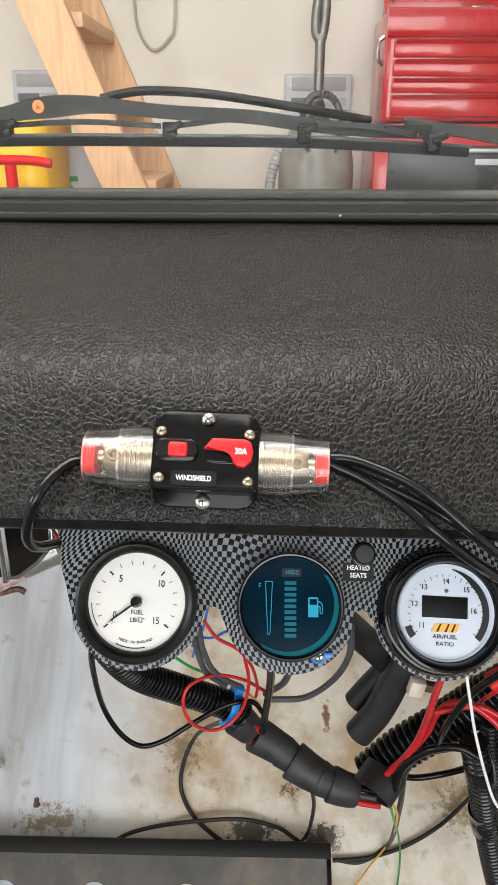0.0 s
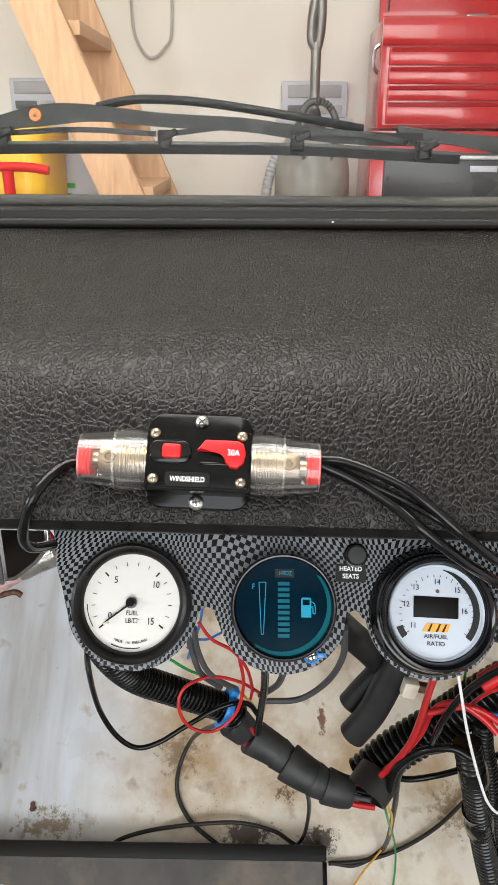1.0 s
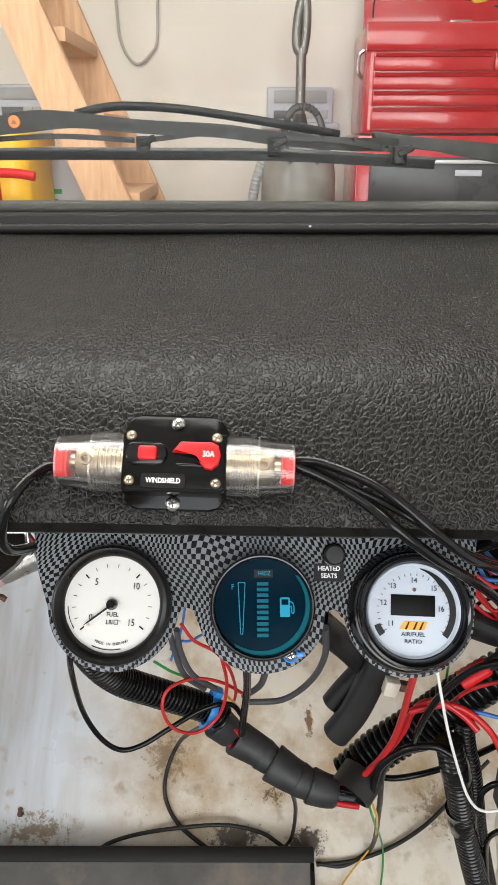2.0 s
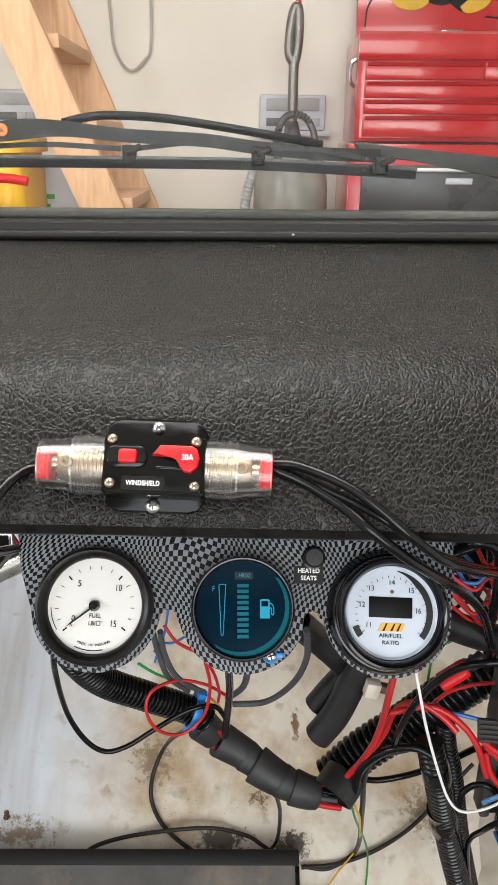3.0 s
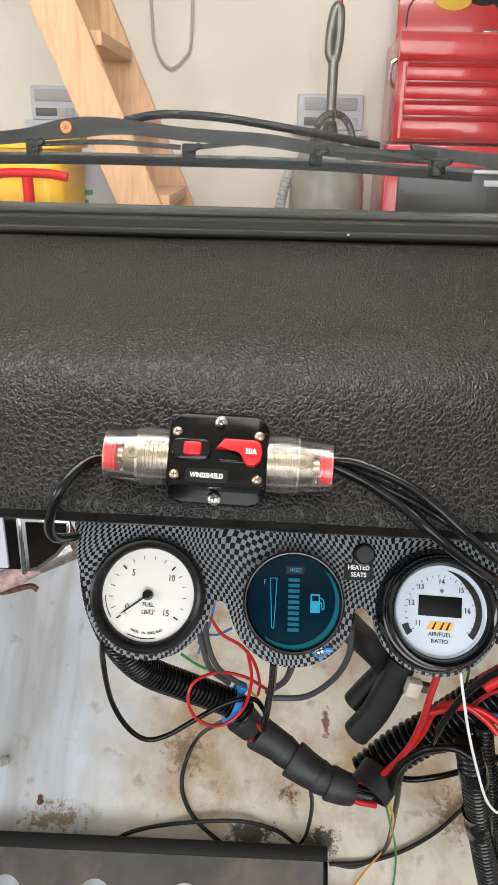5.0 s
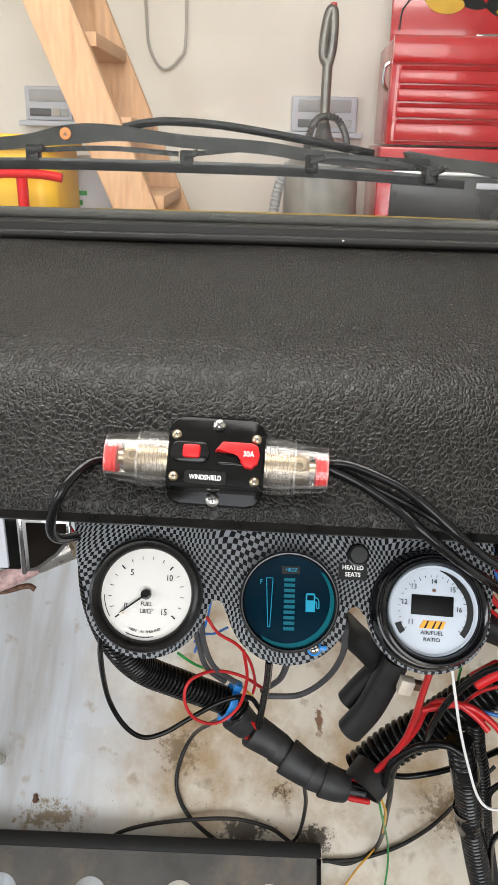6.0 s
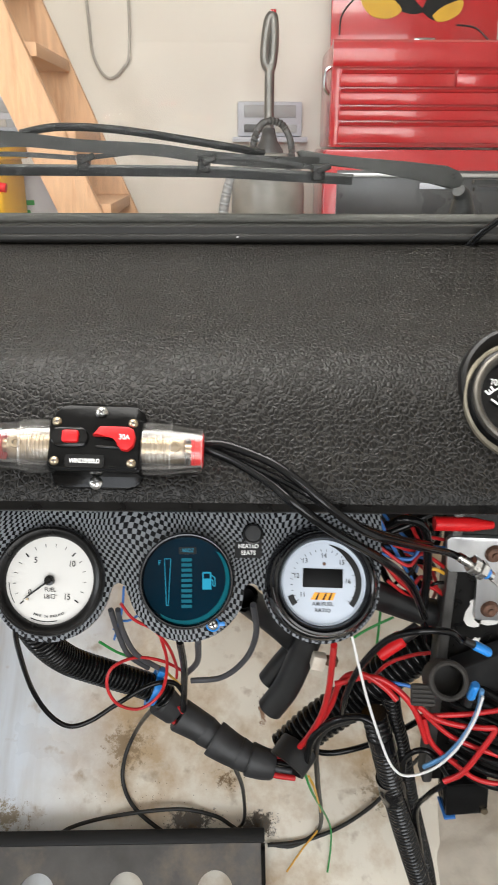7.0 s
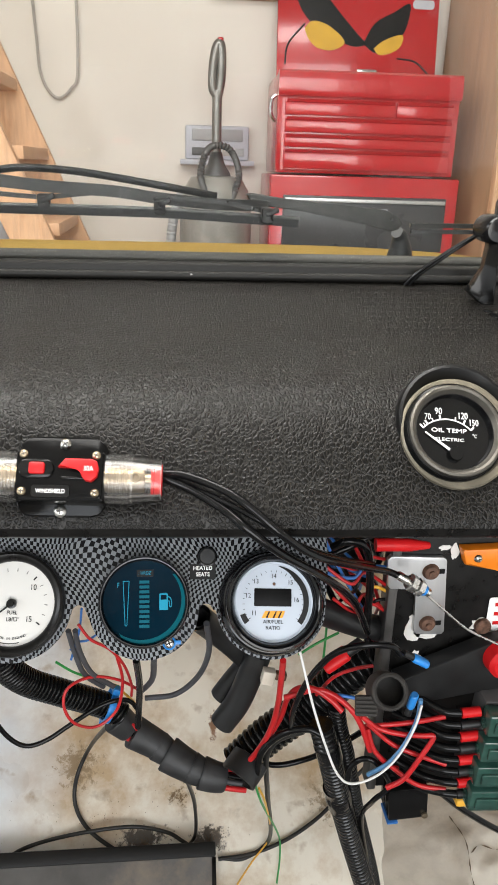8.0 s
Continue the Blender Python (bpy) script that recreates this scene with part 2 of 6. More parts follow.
    # bluish skylight tint in the white, broken by grey-brown streaks
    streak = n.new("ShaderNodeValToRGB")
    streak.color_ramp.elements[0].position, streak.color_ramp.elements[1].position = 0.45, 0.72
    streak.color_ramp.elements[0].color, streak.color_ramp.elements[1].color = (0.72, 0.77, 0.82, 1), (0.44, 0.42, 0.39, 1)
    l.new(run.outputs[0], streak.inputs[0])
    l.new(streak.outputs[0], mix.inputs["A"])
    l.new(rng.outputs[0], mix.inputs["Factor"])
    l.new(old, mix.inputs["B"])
    fine = n.new("ShaderNodeTexNoise")
    fine.inputs["Scale"].default_value, fine.inputs["Detail"].default_value = 38, 10
    l.new(co.outputs["Object"], fine.inputs["Vector"])
    spot = n.new("ShaderNodeValToRGB")
    spot.color_ramp.elements[0].position, spot.color_ramp.elements[1].position = 0.62, 0.80
    l.new(fine.outputs[0], spot.inputs[0])
    grime = n.new("ShaderNodeMix")
    grime.data_type = "RGBA"
    l.new(spot.outputs[0], grime.inputs["Factor"])
    l.new(mix.outputs["Result"], grime.inputs["A"])
    grime.inputs["B"].default_value = (0.36, 0.26, 0.16, 1)
    last = grime.outputs["Result"]
    breakup = n.new("ShaderNodeTexNoise")
    breakup.inputs["Scale"].default_value, breakup.inputs["Detail"].default_value, breakup.inputs["Roughness"].default_value = 130, 8, 0.75
    l.new(co.outputs["Object"], breakup.inputs["Vector"])
    # soil trodden in, rust runs and a brown wash: centre, half widths, colour, how solid
    for cx, cy, rx, ry, colour, solid in ((0.003, 0.578, 0.050, 0.022, (0.034, 0.020, 0.010), 0.92), (0.080, 0.575, 0.040, 0.020, (0.034, 0.020, 0.010), 0.92),
                                          (0.045, 0.612, 0.050, 0.035, (0.16, 0.10, 0.05), 0.6), (0.088, 0.672, 0.009, 0.026, (0.22, 0.10, 0.04), 0.9),
                                          (-0.215, 0.585, 0.11, 0.035, (0.25, 0.19, 0.11), 0.72), (-0.075, 0.64, 0.06, 0.05, (0.30, 0.21, 0.12), 0.75),
                                          (0.23, 0.60, 0.07, 0.05, (0.30, 0.22, 0.13), 0.75)):
        place = n.new("ShaderNodeMapping")
        place.vector_type = "TEXTURE"
        place.inputs["Location"].default_value, place.inputs["Scale"].default_value = (cx, cy, 0), (rx, ry, 1e6)
        l.new(co.outputs["Object"], place.inputs["Vector"])
        reach = n.new("ShaderNodeVectorMath")
        reach.operation = "LENGTH"
        l.new(place.outputs[0], reach.inputs[0])
        fade = n.new("ShaderNodeMath")
        fade.operation, fade.inputs[0].default_value = "SUBTRACT", solid
        l.new(reach.outputs["Value"], fade.inputs[1])
        spread = n.new("ShaderNodeMath")
        spread.operation, spread.inputs[1].default_value = "MULTIPLY_ADD", 0.5
        l.new(fade.outputs[0], spread.inputs[0])
        l.new(breakup.outputs[0], spread.inputs[2])
        mask = n.new("ShaderNodeMapRange")
        mask.interpolation_type = "SMOOTHSTEP"
        mask.inputs["From Min"].default_value, mask.inputs["From Max"].default_value, mask.inputs["To Max"].default_value = 0.68, 0.82, 0.92
        l.new(spread.outputs[0], mask.inputs["Value"])
        stain = n.new("ShaderNodeMix")
        stain.data_type = "RGBA"
        l.new(mask.outputs[0], stain.inputs["Factor"])
        l.new(last, stain.inputs["A"])
        stain.inputs["B"].default_value = (*colour, 1)
        last = stain.outputs["Result"]
    l.new(last, p.inputs["Base Color"])
    return m


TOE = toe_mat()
SIDE_PAINT = mat("white_painted_metal", (0.80, 0.82, 0.835), 0.25, vary=0.05, scale=7, second=(0.45, 0.38, 0.28), second_scale=6,
                 second_low=0.6, second_high=0.9, bump=0.05, bump_scale=20)
DIRT = mat("dry_dirt", (0.12, 0.08, 0.045), 0.9, vary=0.5, scale=200, bump=0.5, bump_scale=500)
WALL = mat("white_painted_wall", (0.78, 0.73, 0.66), 0.7, vary=0.04, scale=2.5, second=(0.62, 0.57, 0.49), second_scale=3.0,
           second_low=0.55, second_high=0.85, bump=0.12, bump_scale=60)
CEIL = mat("white_ceiling_board", (0.78, 0.76, 0.72), 0.8, vary=0.04, scale=3)
CONCRETE = mat("grey_concrete", (0.30, 0.29, 0.27), 0.8, vary=0.2, scale=4, second=(0.18, 0.17, 0.16), second_scale=2, bump=0.2, bump_scale=80)
TOOL_RED = mat("red_enamel", (0.46, 0.010, 0.014), 0.2, vary=0.08, scale=6, coat=0.4)
TOOL_DARK = mat("dark_enamel", (0.045, 0.045, 0.047), 0.3, vary=0.2, scale=8)
LUMBER = mat("pale_pine_lumber", (0.66, 0.40, 0.23), 0.6, vary=0.14, scale=14, stretch=(6, 6, 0.6), second=(0.48, 0.24, 0.11),
             second_scale=5, second_low=0.58, second_high=0.75, bump=0.1, bump_scale=60)
PLYWOOD = mat("brown_plywood", (0.42, 0.25, 0.14), 0.55, vary=0.12, scale=10, stretch=(5, 5, 0.5))
PATCH_YELLOW = mat("bright_yellow_paint", (0.62, 0.36, 0.02), 0.5, vary=0.1, scale=20)
BIN_YELLOW = mat("yellow_plastic", (0.80, 0.47, 0.025), 0.4, vary=0.08, scale=6)
YELLOW = mat("yellow_paint", (0.40, 0.26, 0.075), 0.75, vary=0.06, scale=10, spec=0.0)
GREY_PLASTIC = mat("grey_plastic", (0.36, 0.36, 0.36), 0.4, vary=0.1, scale=20)
DARK_GREY = mat("dark_grey_plastic", (0.075, 0.072, 0.070), 0.4, vary=0.2, scale=20)
PALE_GREY = mat("pale_grey_plastic", (0.50, 0.51, 0.56), 0.4, vary=0.06, scale=20)
CREAM_COVER = mat("cream_fabric_tape", (0.60, 0.54, 0.45), 0.7, vary=0.12, scale=30, second=(0.38, 0.33, 0.26), second_scale=16, second_low=0.5, second_high=0.75, bump=0.3, bump_scale=200)
GREEN_CLEAR = mat("translucent_green_plastic", (0.022, 0.062, 0.048), 0.12, vary=0.3, scale=60, coat=0.3)
ORANGE = mat("orange_plastic", (0.85, 0.22, 0.01), 0.35, vary=0.08, scale=60)
CHIPPED = mat("chipped_white_primer", (0.74, 0.72, 0.68), 0.6, vary=0.08, scale=60)
BRAIDED = mat("pink_grey_braided_hose", (0.45, 0.30, 0.29), 0.45, vary=0.4, scale=260)
RAIL_STEEL = mat("worn_dark_steel", (0.10, 0.095, 0.09), 0.42, 0.4, vary=0.3, scale=20, second=(0.24, 0.19, 0.14), second_scale=14,
                 second_low=0.5, second_high=0.75, bump=0.1, bump_scale=90)
DARK_STEEL = mat("dark_steel", (0.11, 0.105, 0.10), 0.4, 0.7, vary=0.25, scale=60)
WIPER_GREY = mat("weathered_black_metal", (0.015, 0.0147, 0.0132), 0.5, vary=0.3, scale=40, second=(0.055, 0.055, 0.05), second_scale=60,
                 second_low=0.55, second_high=0.8, spec=0.2)
MARK_ORANGE = mat("dull_orange_print", (0.42, 0.12, 0.012), 0.5)
TAN_RING = mat("worn_tan_metal", (0.17, 0.15, 0.11), 0.5, 0.35, vary=0.3, scale=70)
WORN_BEZEL = mat("worn_bronze_metal", (0.095, 0.088, 0.076), 0.42, 0.8, vary=0.3, scale=90)
CABLE_GREY = mat("grey_beige_sheath", (0.42, 0.39, 0.35), 0.5, vary=0.08, scale=20)
VAC_METAL = mat("dull_steel_tube", (0.20, 0.19, 0.175), 0.35, 0.6, vary=0.2, scale=20)
VAC_GREY = mat("smoky_grey_plastic", (0.24, 0.225, 0.20), 0.35, vary=0.25, scale=12)

# ---- mesh helpers ----


def mesh_of(bm, name, material, smooth=True):
    me = bpy.data.meshes.new(name)
    bmesh.ops.recalc_face_normals(bm, faces=bm.faces[:])
    bm.to_mesh(me)
    bm.free()
    me.materials.append(material)
    if smooth:
        me.set_sharp_from_angle(angle=radians(38))
    return me


def smooth_faces(bm):
    for f in bm.faces:
        f.smooth = True


def part(name, bm, material, parent=None, label="", smooth=True):
    ob = new(name, mesh_of(bm, name, material, smooth))
    ob.parent = parent
    return tagged(ob, label)


def thing(name, label, category, m=None, group="", kind=""):
    ob = new(name)
    ob.empty_display_size = 0.01
    if m is not None:
        ob.matrix_world = m
    return tagged(ob, label, category, group, kind)


def box(bm, x0, x1, y0, y1, z0, z1, bevel=0.0, m=None, segs=2):
    t = bmesh.new()
    bmesh.ops.create_cube(t, size=1)
    bmesh.ops.transform(t, verts=t.verts, matrix=Matrix.Translation(((x0 + x1) / 2, (y0 + y1) / 2, (z0 + z1) / 2))
                        @ Matrix.Diagonal((abs(x1 - x0), abs(y1 - y0), abs(z1 - z0), 1)))
    if bevel:
        bmesh.ops.bevel(t, geom=t.edges[:], offset=bevel, segments=segs, affect="EDGES", profile=0.5)
    return merge(bm, t, m)


def merge(bm, t, m=None):
    if m is not None:
        bmesh.ops.transform(t, verts=t.verts, matrix=m)
    me = bpy.data.meshes.new("scratch")
    t.to_mesh(me)
    t.free()
    bm.from_mesh(me)
    bpy.data.meshes.remove(me)
    return bm


def lathe(bm, profile, segs=48, m=None, closed=False):
    """Turn (radius, z) pairs round the z axis."""
    t = bmesh.new()
    rings = []
    for r, z in profile:
        if r < 1e-6:
            rings.append([t.verts.new((0, 0, z))])
        else:
            rings.append([t.verts.new((r * math.cos(2 * math.pi * i / segs), r * math.sin(2 * math.pi * i / segs), z)) for i in range(segs)])
    pairs = list(zip(rings, rings[1:])) + ([(rings[-1], rings[0])] if closed else [])
    for a, b in pairs:
        for i in range(segs):
            j = (i + 1) % segs
            if len(a) == 1 and len(b) == 1:
                continue
            if len(a) == 1:
                t.faces.new((a[0], b[j], b[i]))
            elif len(b) == 1:
                t.faces.new((a[i], a[j], b[0]))
            else:
                t.faces.new((a[i], a[j], b[j], b[i]))
    smooth_faces(t)
    return merge(bm, t, m)


def prism(bm, outline, z0, z1, bevel=0.0, m=None):
    """A flat outline of (x, y) given thickness."""
    t = bmesh.new()
    low = [t.verts.new((x, y, z0)) for x, y in outline]
    high = [t.verts.new((x, y, z1)) for x, y in outline]
    k = len(outline)
    t.faces.new(low[::-1])
    top = t.faces.new(high)
    for i in range(k):
        t.faces.new((low[i], low[(i + 1) % k], high[(i + 1) % k], high[i]))
    if bevel:
        bmesh.ops.bevel(t, geom=list(top.edges), offset=bevel, segments=2, affect="EDGES", profile=0.5)
    return merge(bm, t, m)


def rounded(w, h, r, cx=0.0, cy=0.0, steps=6):
    """The outline of a rectangle with round corners."""
    out = []
    for sx, sy, a0 in ((1, 1, 0), (-1, 1, 90), (-1, -1, 180), (1, -1, 270)):
        for i in range(steps + 1):
            a = radians(a0 + 90 * i / steps)
            out.append((cx + sx * (w / 2 - r) + r * math.cos(a), cy + sy * (h / 2 - r) + r * math.sin(a)))
    return out


def smooth_line(points, per=8):
    """A Catmull-Rom line through the points."""
    p = [Vector(q) for q in points]
    p = [p[0] * 2 - p[1]] + p + [p[-1] * 2 - p[-2]]
    out = []
    for i in range(1, len(p) - 2):
        a, b, c, d = p[i - 1:i + 3]
        for k in range(per):
            t = k / per
            out.append(0.5 * ((2 * b) + (c - a) * t + (2 * a - 5 * b + 4 * c - d) * t * t + (3 * b - a - 3 * c + d) * t ** 3))
    return out + [p[-2]]


def tube(bm, line, radius, segs=8, caps=True, flat=1.0):
    """Sweep a ring along a line of points; radius is a number or a function of the metres from its start."""
    line = [Vector(q) for q in line]
    t = bmesh.new()
    rings, far, up = [], 0.0, None
    for i, q in enumerate(line):
        way = (line[min(i + 1, len(line) - 1)] - line[max(i - 1, 0)]).normalized()
        if up is None:
            up = way.orthogonal().normalized()
        up = (up - way * up.dot(way)).normalized()
        side = way.cross(up)
        if i:
            far += (q - line[i - 1]).length
        r = radius(far) if callable(radius) else radius
        rings.append([t.verts.new(q + r * (math.cos(2 * math.pi * k / segs) * up + flat * math.sin(2 * math.pi * k / segs) * side)) for k in range(segs)])
    for a, b in zip(rings, rings[1:]):
        for k in range(segs):
            t.faces.new((a[k], a[(k + 1) % segs], b[(k + 1) % segs], b[k]))
    if caps:
        t.faces.new(rings[0][::-1])
        t.faces.new(rings[-1])
    smooth_faces(t)
    return merge(bm, t)


def resample(line, step):
    out, left = [line[0]], step
    for a, b in zip(line, line[1:]):
        d = (b - a).length
        while d >= left:
            a = a + (b - a) * (left / d)
            out.append(a.copy())
            d, left = (b - a).length, step
        left -= d
    return out


def writing(text, size, material, m, parent, name="lettering", depth=0.00015, width=1.0, align="CENTER", bold=0.0):
    """Raised letters in the built-in font, as a mesh."""
    cu = bpy.data.curves.new("letters", "FONT")
    cu.offset = bold * size
    cu.body, cu.size, cu.align_x, cu.align_y, cu.extrude, cu.resolution_u = text, size, align, "CENTER", depth, 3
    tmp = new("letters", cu)
    me = bpy.data.meshes.new_from_object(tmp)
    bpy.data.objects.remove(tmp)
    bpy.data.curves.remove(cu)
    me.transform(m @ Matrix.Diagonal((width, 1, 1, 1)))
    me.materials.append(material)
    ob = new(name, me)
    ob.parent = parent
    return ob


def basis(origin, tilt, spin=0.0):
    """x to the right, y up a face that leans back by tilt degrees, z out of it; spin turns it in its own face."""
    s, c = math.sin(radians(tilt)), math.cos(radians(tilt))
    m = Matrix(((1, 0, 0, origin[0]), (0, s, -c, origin[1]), (0, c, s, origin[2]), (0, 0, 0, 1)))
    return m @ Matrix.Rotation(radians(spin), 4, "Z")


def at(x, y, z=0.0, spin=0.0):
    return Matrix.Translation((x, y, z)) @ Matrix.Rotation(radians(spin), 4, "Z")

# ---- garage ----


def slab(name, x0, x1, y0, y1, z0, z1, material):
    bm = bmesh.new()
    box(bm, x0, x1, y0, y1, z0, z1)
    return tagged(part(name, bm, material, smooth=False), kind="structure")


WALL_Y = 3.12
slab("floor", -3.1, 3.1, -3.1, WALL_Y + 0.2, -0.12, 0.0, CONCRETE)["label"] = "worn grey concrete garage floor"
slab("wall_north", -3.1, 3.1, WALL_Y, WALL_Y + 0.2, 0.0, 2.62, WALL)["label"] = "scuffed white painted garage wall"
slab("wall_east", 3.0, 3.2, -3.1, WALL_Y, 0.0, 2.62, WALL)["label"] = "white painted garage side wall"
bm = bmesh.new()
box(bm, -3.2, -3.0, -3.1, -1.8, 0, 2.62)
box(bm, -3.2, -3.0, 0.0, WALL_Y, 0, 2.62)
box(bm, -3.2, -3.0, -1.8, 0.0, 0, 1.2)
box(bm, -3.2, -3.0, -1.8, 0.0, 2.25, 2.62)
tagged(part("wall_west", bm, WALL, smooth=False), "white painted garage wall with a window opening", kind="structure")
bm = bmesh.new()
box(bm, -3.0, -1.25, -3.2, -3.0, 0, 2.62)
box(bm, 1.45, 3.0, -3.2, -3.0, 0, 2.62)
box(bm, -1.25, 1.45, -3.2, -3.0, 2.3, 2.62)
tagged(part("wall_south", bm, WALL, smooth=False), "white painted garage wall with an open door", kind="structure")
# unseen ceiling, left open where the overhead fill lamp hangs
bm = bmesh.new()
box(bm, -3.2, -1.15, -3.2, WALL_Y + 0.2, 2.62, 2.74)
box(bm, 0.65, 3.2, -3.2, WALL_Y + 0.2, 2.62, 2.74)
box(bm, -1.15, 0.65, -3.2, -0.22, 2.62, 2.74)
box(bm, -1.15, 0.65, 0.98, WALL_Y + 0.2, 2.62, 2.74)
tagged(part("ceiling", bm, CEIL, smooth=False), "white board ceiling with an opening added for the overhead fill lamp", kind="structure")

# ---- car tub ----
car = thing("car_body", "cream and yellow painted open car body", "car")


def toe_height(y):
    return 0.382 + (y - 0.573) * 0.81


bm = bmesh.new()
cols, rows = 60, 30
grid = []
for i in range(cols + 1):
    x = -0.62 + 1.3 * i / cols
    rise = max(0.0, -0.27 - x)
    line = []
    for j in range(rows + 1):
        y = 0.42 + 0.42 * j / rows
        h = 1.1 * (math.sqrt(rise * rise + 0.0012) - 0.0346) if x < -0.27 else 0.0
        z = toe_height(y) + h * 0.77 + 0.003 * noise.noise((x * 9, y * 9, 1)) + (0.0022 * noise.noise((x * 26, y * 7, 4)) if x < -0.1 else 0.0)
        line.append(bm.verts.new((x, y - h * 0.63, z)))
    grid.append(line)
edge = next(i for i, line in enumerate(grid) if line[0].co.x > -0.165)
side = bmesh.new()
for i, (a, b) in enumerate(zip(grid, grid[1:])):
    for j in range(rows):
        if i >= edge:
            bm.faces.new((a[j], b[j], b[j + 1], a[j + 1]))
        else:
            side.faces.new([side.verts.new(v.co) for v in (a[j], b[j], b[j + 1], a[j + 1])])
bmesh.ops.remove_doubles(side, verts=side.verts[:], dist=1e-5)
bmesh.ops.delete(bm, geom=[v for v in bm.verts if not v.link_faces], context="VERTS")
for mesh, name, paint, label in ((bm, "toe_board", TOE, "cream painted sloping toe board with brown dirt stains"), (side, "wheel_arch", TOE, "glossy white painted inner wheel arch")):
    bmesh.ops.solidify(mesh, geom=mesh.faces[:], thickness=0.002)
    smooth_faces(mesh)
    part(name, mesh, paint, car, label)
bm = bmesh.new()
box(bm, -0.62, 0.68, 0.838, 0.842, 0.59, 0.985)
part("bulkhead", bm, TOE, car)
# unseen dark floor and rear panel, added to dim reflections in the windscreen
bm = bmesh.new()
box(bm, -0.62, 0.68, -0.9, 0.425, 0.24, 0.256)
box(bm, -0.62, 0.68, -0.92, -0.90, 0.24, 0.60)
part("dark_lining", bm, DARK_GREY, car, "dark lining added out of view on floor and rear")
for x in (-0.66, 0.68):
    bm = bmesh.new()
    box(bm, x, x + 0.04, -0.9, 0.84, 0.22, 0.98)
    part("side_wall", bm, SIDE_PAINT, car)
for x in (-0.72, 0.52):
    for y in (0.95, -0.75):
        bm = bmesh.new()
        lathe(bm, [(0.10, 0.0), (0.2, 0.0), (0.24, 0.02), (0.24, 0.18), (0.2, 0.2), (0.10, 0.2)], 40, Matrix.Translation((x, y, 0.24)) @ Matrix.Rotation(radians(90), 4, "Y"), closed=True)
        part("wheel", bm, RUBBER, car)
bm = bmesh.new()
grid = []
for i in range(21):
    x = -0.72 + 1.44 * i / 20
    line = []
    for j in range(15):
        y = 0.56 + 0.86 * j / 14
        line.append(bm.verts.new((x, y, 1.028 - 0.06 * ((y - 0.56) / 0.86) ** 2 - 0.05 * (x / 0.72) ** 4)))
    grid.append(line)
for a, b in zip(grid, grid[1:]):
    for j in range(14):
        bm.faces.new((a[j], b[j], b[j + 1], a[j + 1]))
bmesh.ops.solidify(bm, geom=bm.faces[:], thickness=0.01)
smooth_faces(bm)
box(bm, -0.70, 0.70, 1.40, 1.42, 0.3, 0.91)
part("bonnet", bm, YELLOW, car, "yellow painted bonnet")

# ---- windscreen ----
screen = thing("windscreen", "dusty glass windscreen in a black rubber seal", "windscreen")
lean = Matrix.Translation((0, 0.507, 1.046)) @ Matrix.Rotation(radians(20), 4, "X")
bm = bmesh.new()
box(bm, -0.66, 0.66, -0.0025, 0.0025, -0.022, 0.42, m=lean)
pane = part("pane", bm, SCREEN_GLASS, screen)
pane.visible_shadow = False
bm = bmesh.new()
tube(bm, smooth_line([(-0.68, 0.511, 1.048), (-0.3, 0.511, 1.0505), (0.1, 0.511, 1.0500), (0.68, 0.511, 1.049)], 10), 0.0042, 10)
part("seal", bm, SEAL_GREY, screen)
bm = bmesh.new()
box(bm, -0.68, 0.68, 0.487, 0.504, 1.026, 1.0475, 0.002, segs=3)
part("lower_rail", bm, RAIL_BLACK, screen, "black lower windscreen rail")
bm = bmesh.new()
tube(bm, smooth_line([(-0.165, 0.487, 1.0385), (-0.161, 0.4855, 1.0390), (0.1, 0.4855, 1.0392), (0.45, 0.4855, 1.0390)], 8), lambda s: 0.0031 * min(1.0, 0.35 + s / 0.006), 12)
part("bead", bm, RAIL_BLACK, screen, "rounded black bead along the rail")
bm = bmesh.new()
prism(bm, [(-0.0008, -0.0004), (0.0002, -0.0007), (0.0010, 0.0), (0.0002, 0.0006), (-0.0005, 0.0004)], 0.0, 0.0008, m=basis((0.0555, 0.4815, 1.0405), 10))
part("fleck", bm, GREY_PLASTIC, screen, "pale fleck on the rail")
bm = bmesh.new()
box(bm, -0.68, 0.68, 0.516, 0.60, 1.02, 1.045, 0.004)
part("scuttle", bm, BLACK_SATIN, screen)

# ---- dashboard ----
dash = thing("dashboard", "black grained vinyl dashboard top pad", "dashboard")
DROP = -0.022
PROFILE = [(0.345, 0.913), (0.300, 0.924), (0.2875, 0.9285), (0.2855, 0.9345), (0.2885, 0.9425), (0.302, 0.9605), (0.316, 0.9785), (0.332, 0.9925), (0.352, 1.0015),
           (0.380, 1.0090), (0.42, 1.0185), (0.465, 1.0305), (0.495, 1.0385)]


def pad_line():
    return smooth_line([(0, y, z) for y, z in PROFILE[3:]], 6)


bm = bmesh.new()
uv = bm.loops.layers.uv.new("grain")
line = pad_line()
far = [0.0]
for a, b in zip(line, line[1:]):
    far.append(far[-1] + (b - a).length)
cols = 90
grid = [[bm.verts.new((-0.62 + 1.3 * i / cols, q.y, q.z + DROP * (-0.62 + 1.3 * i / cols - 0.02) * max(0.0, 1 - k / len(line) * 1.0)
                       + 0.0007 * noise.noise((i * 0.22, k * 0.2, 3)))) for k, q in enumerate(line)] for i in range(cols + 1)]
for i in range(cols):
    for k in range(len(line) - 1):
        f = bm.faces.new((grid[i][k], grid[i + 1][k], grid[i + 1][k + 1], grid[i][k + 1]))
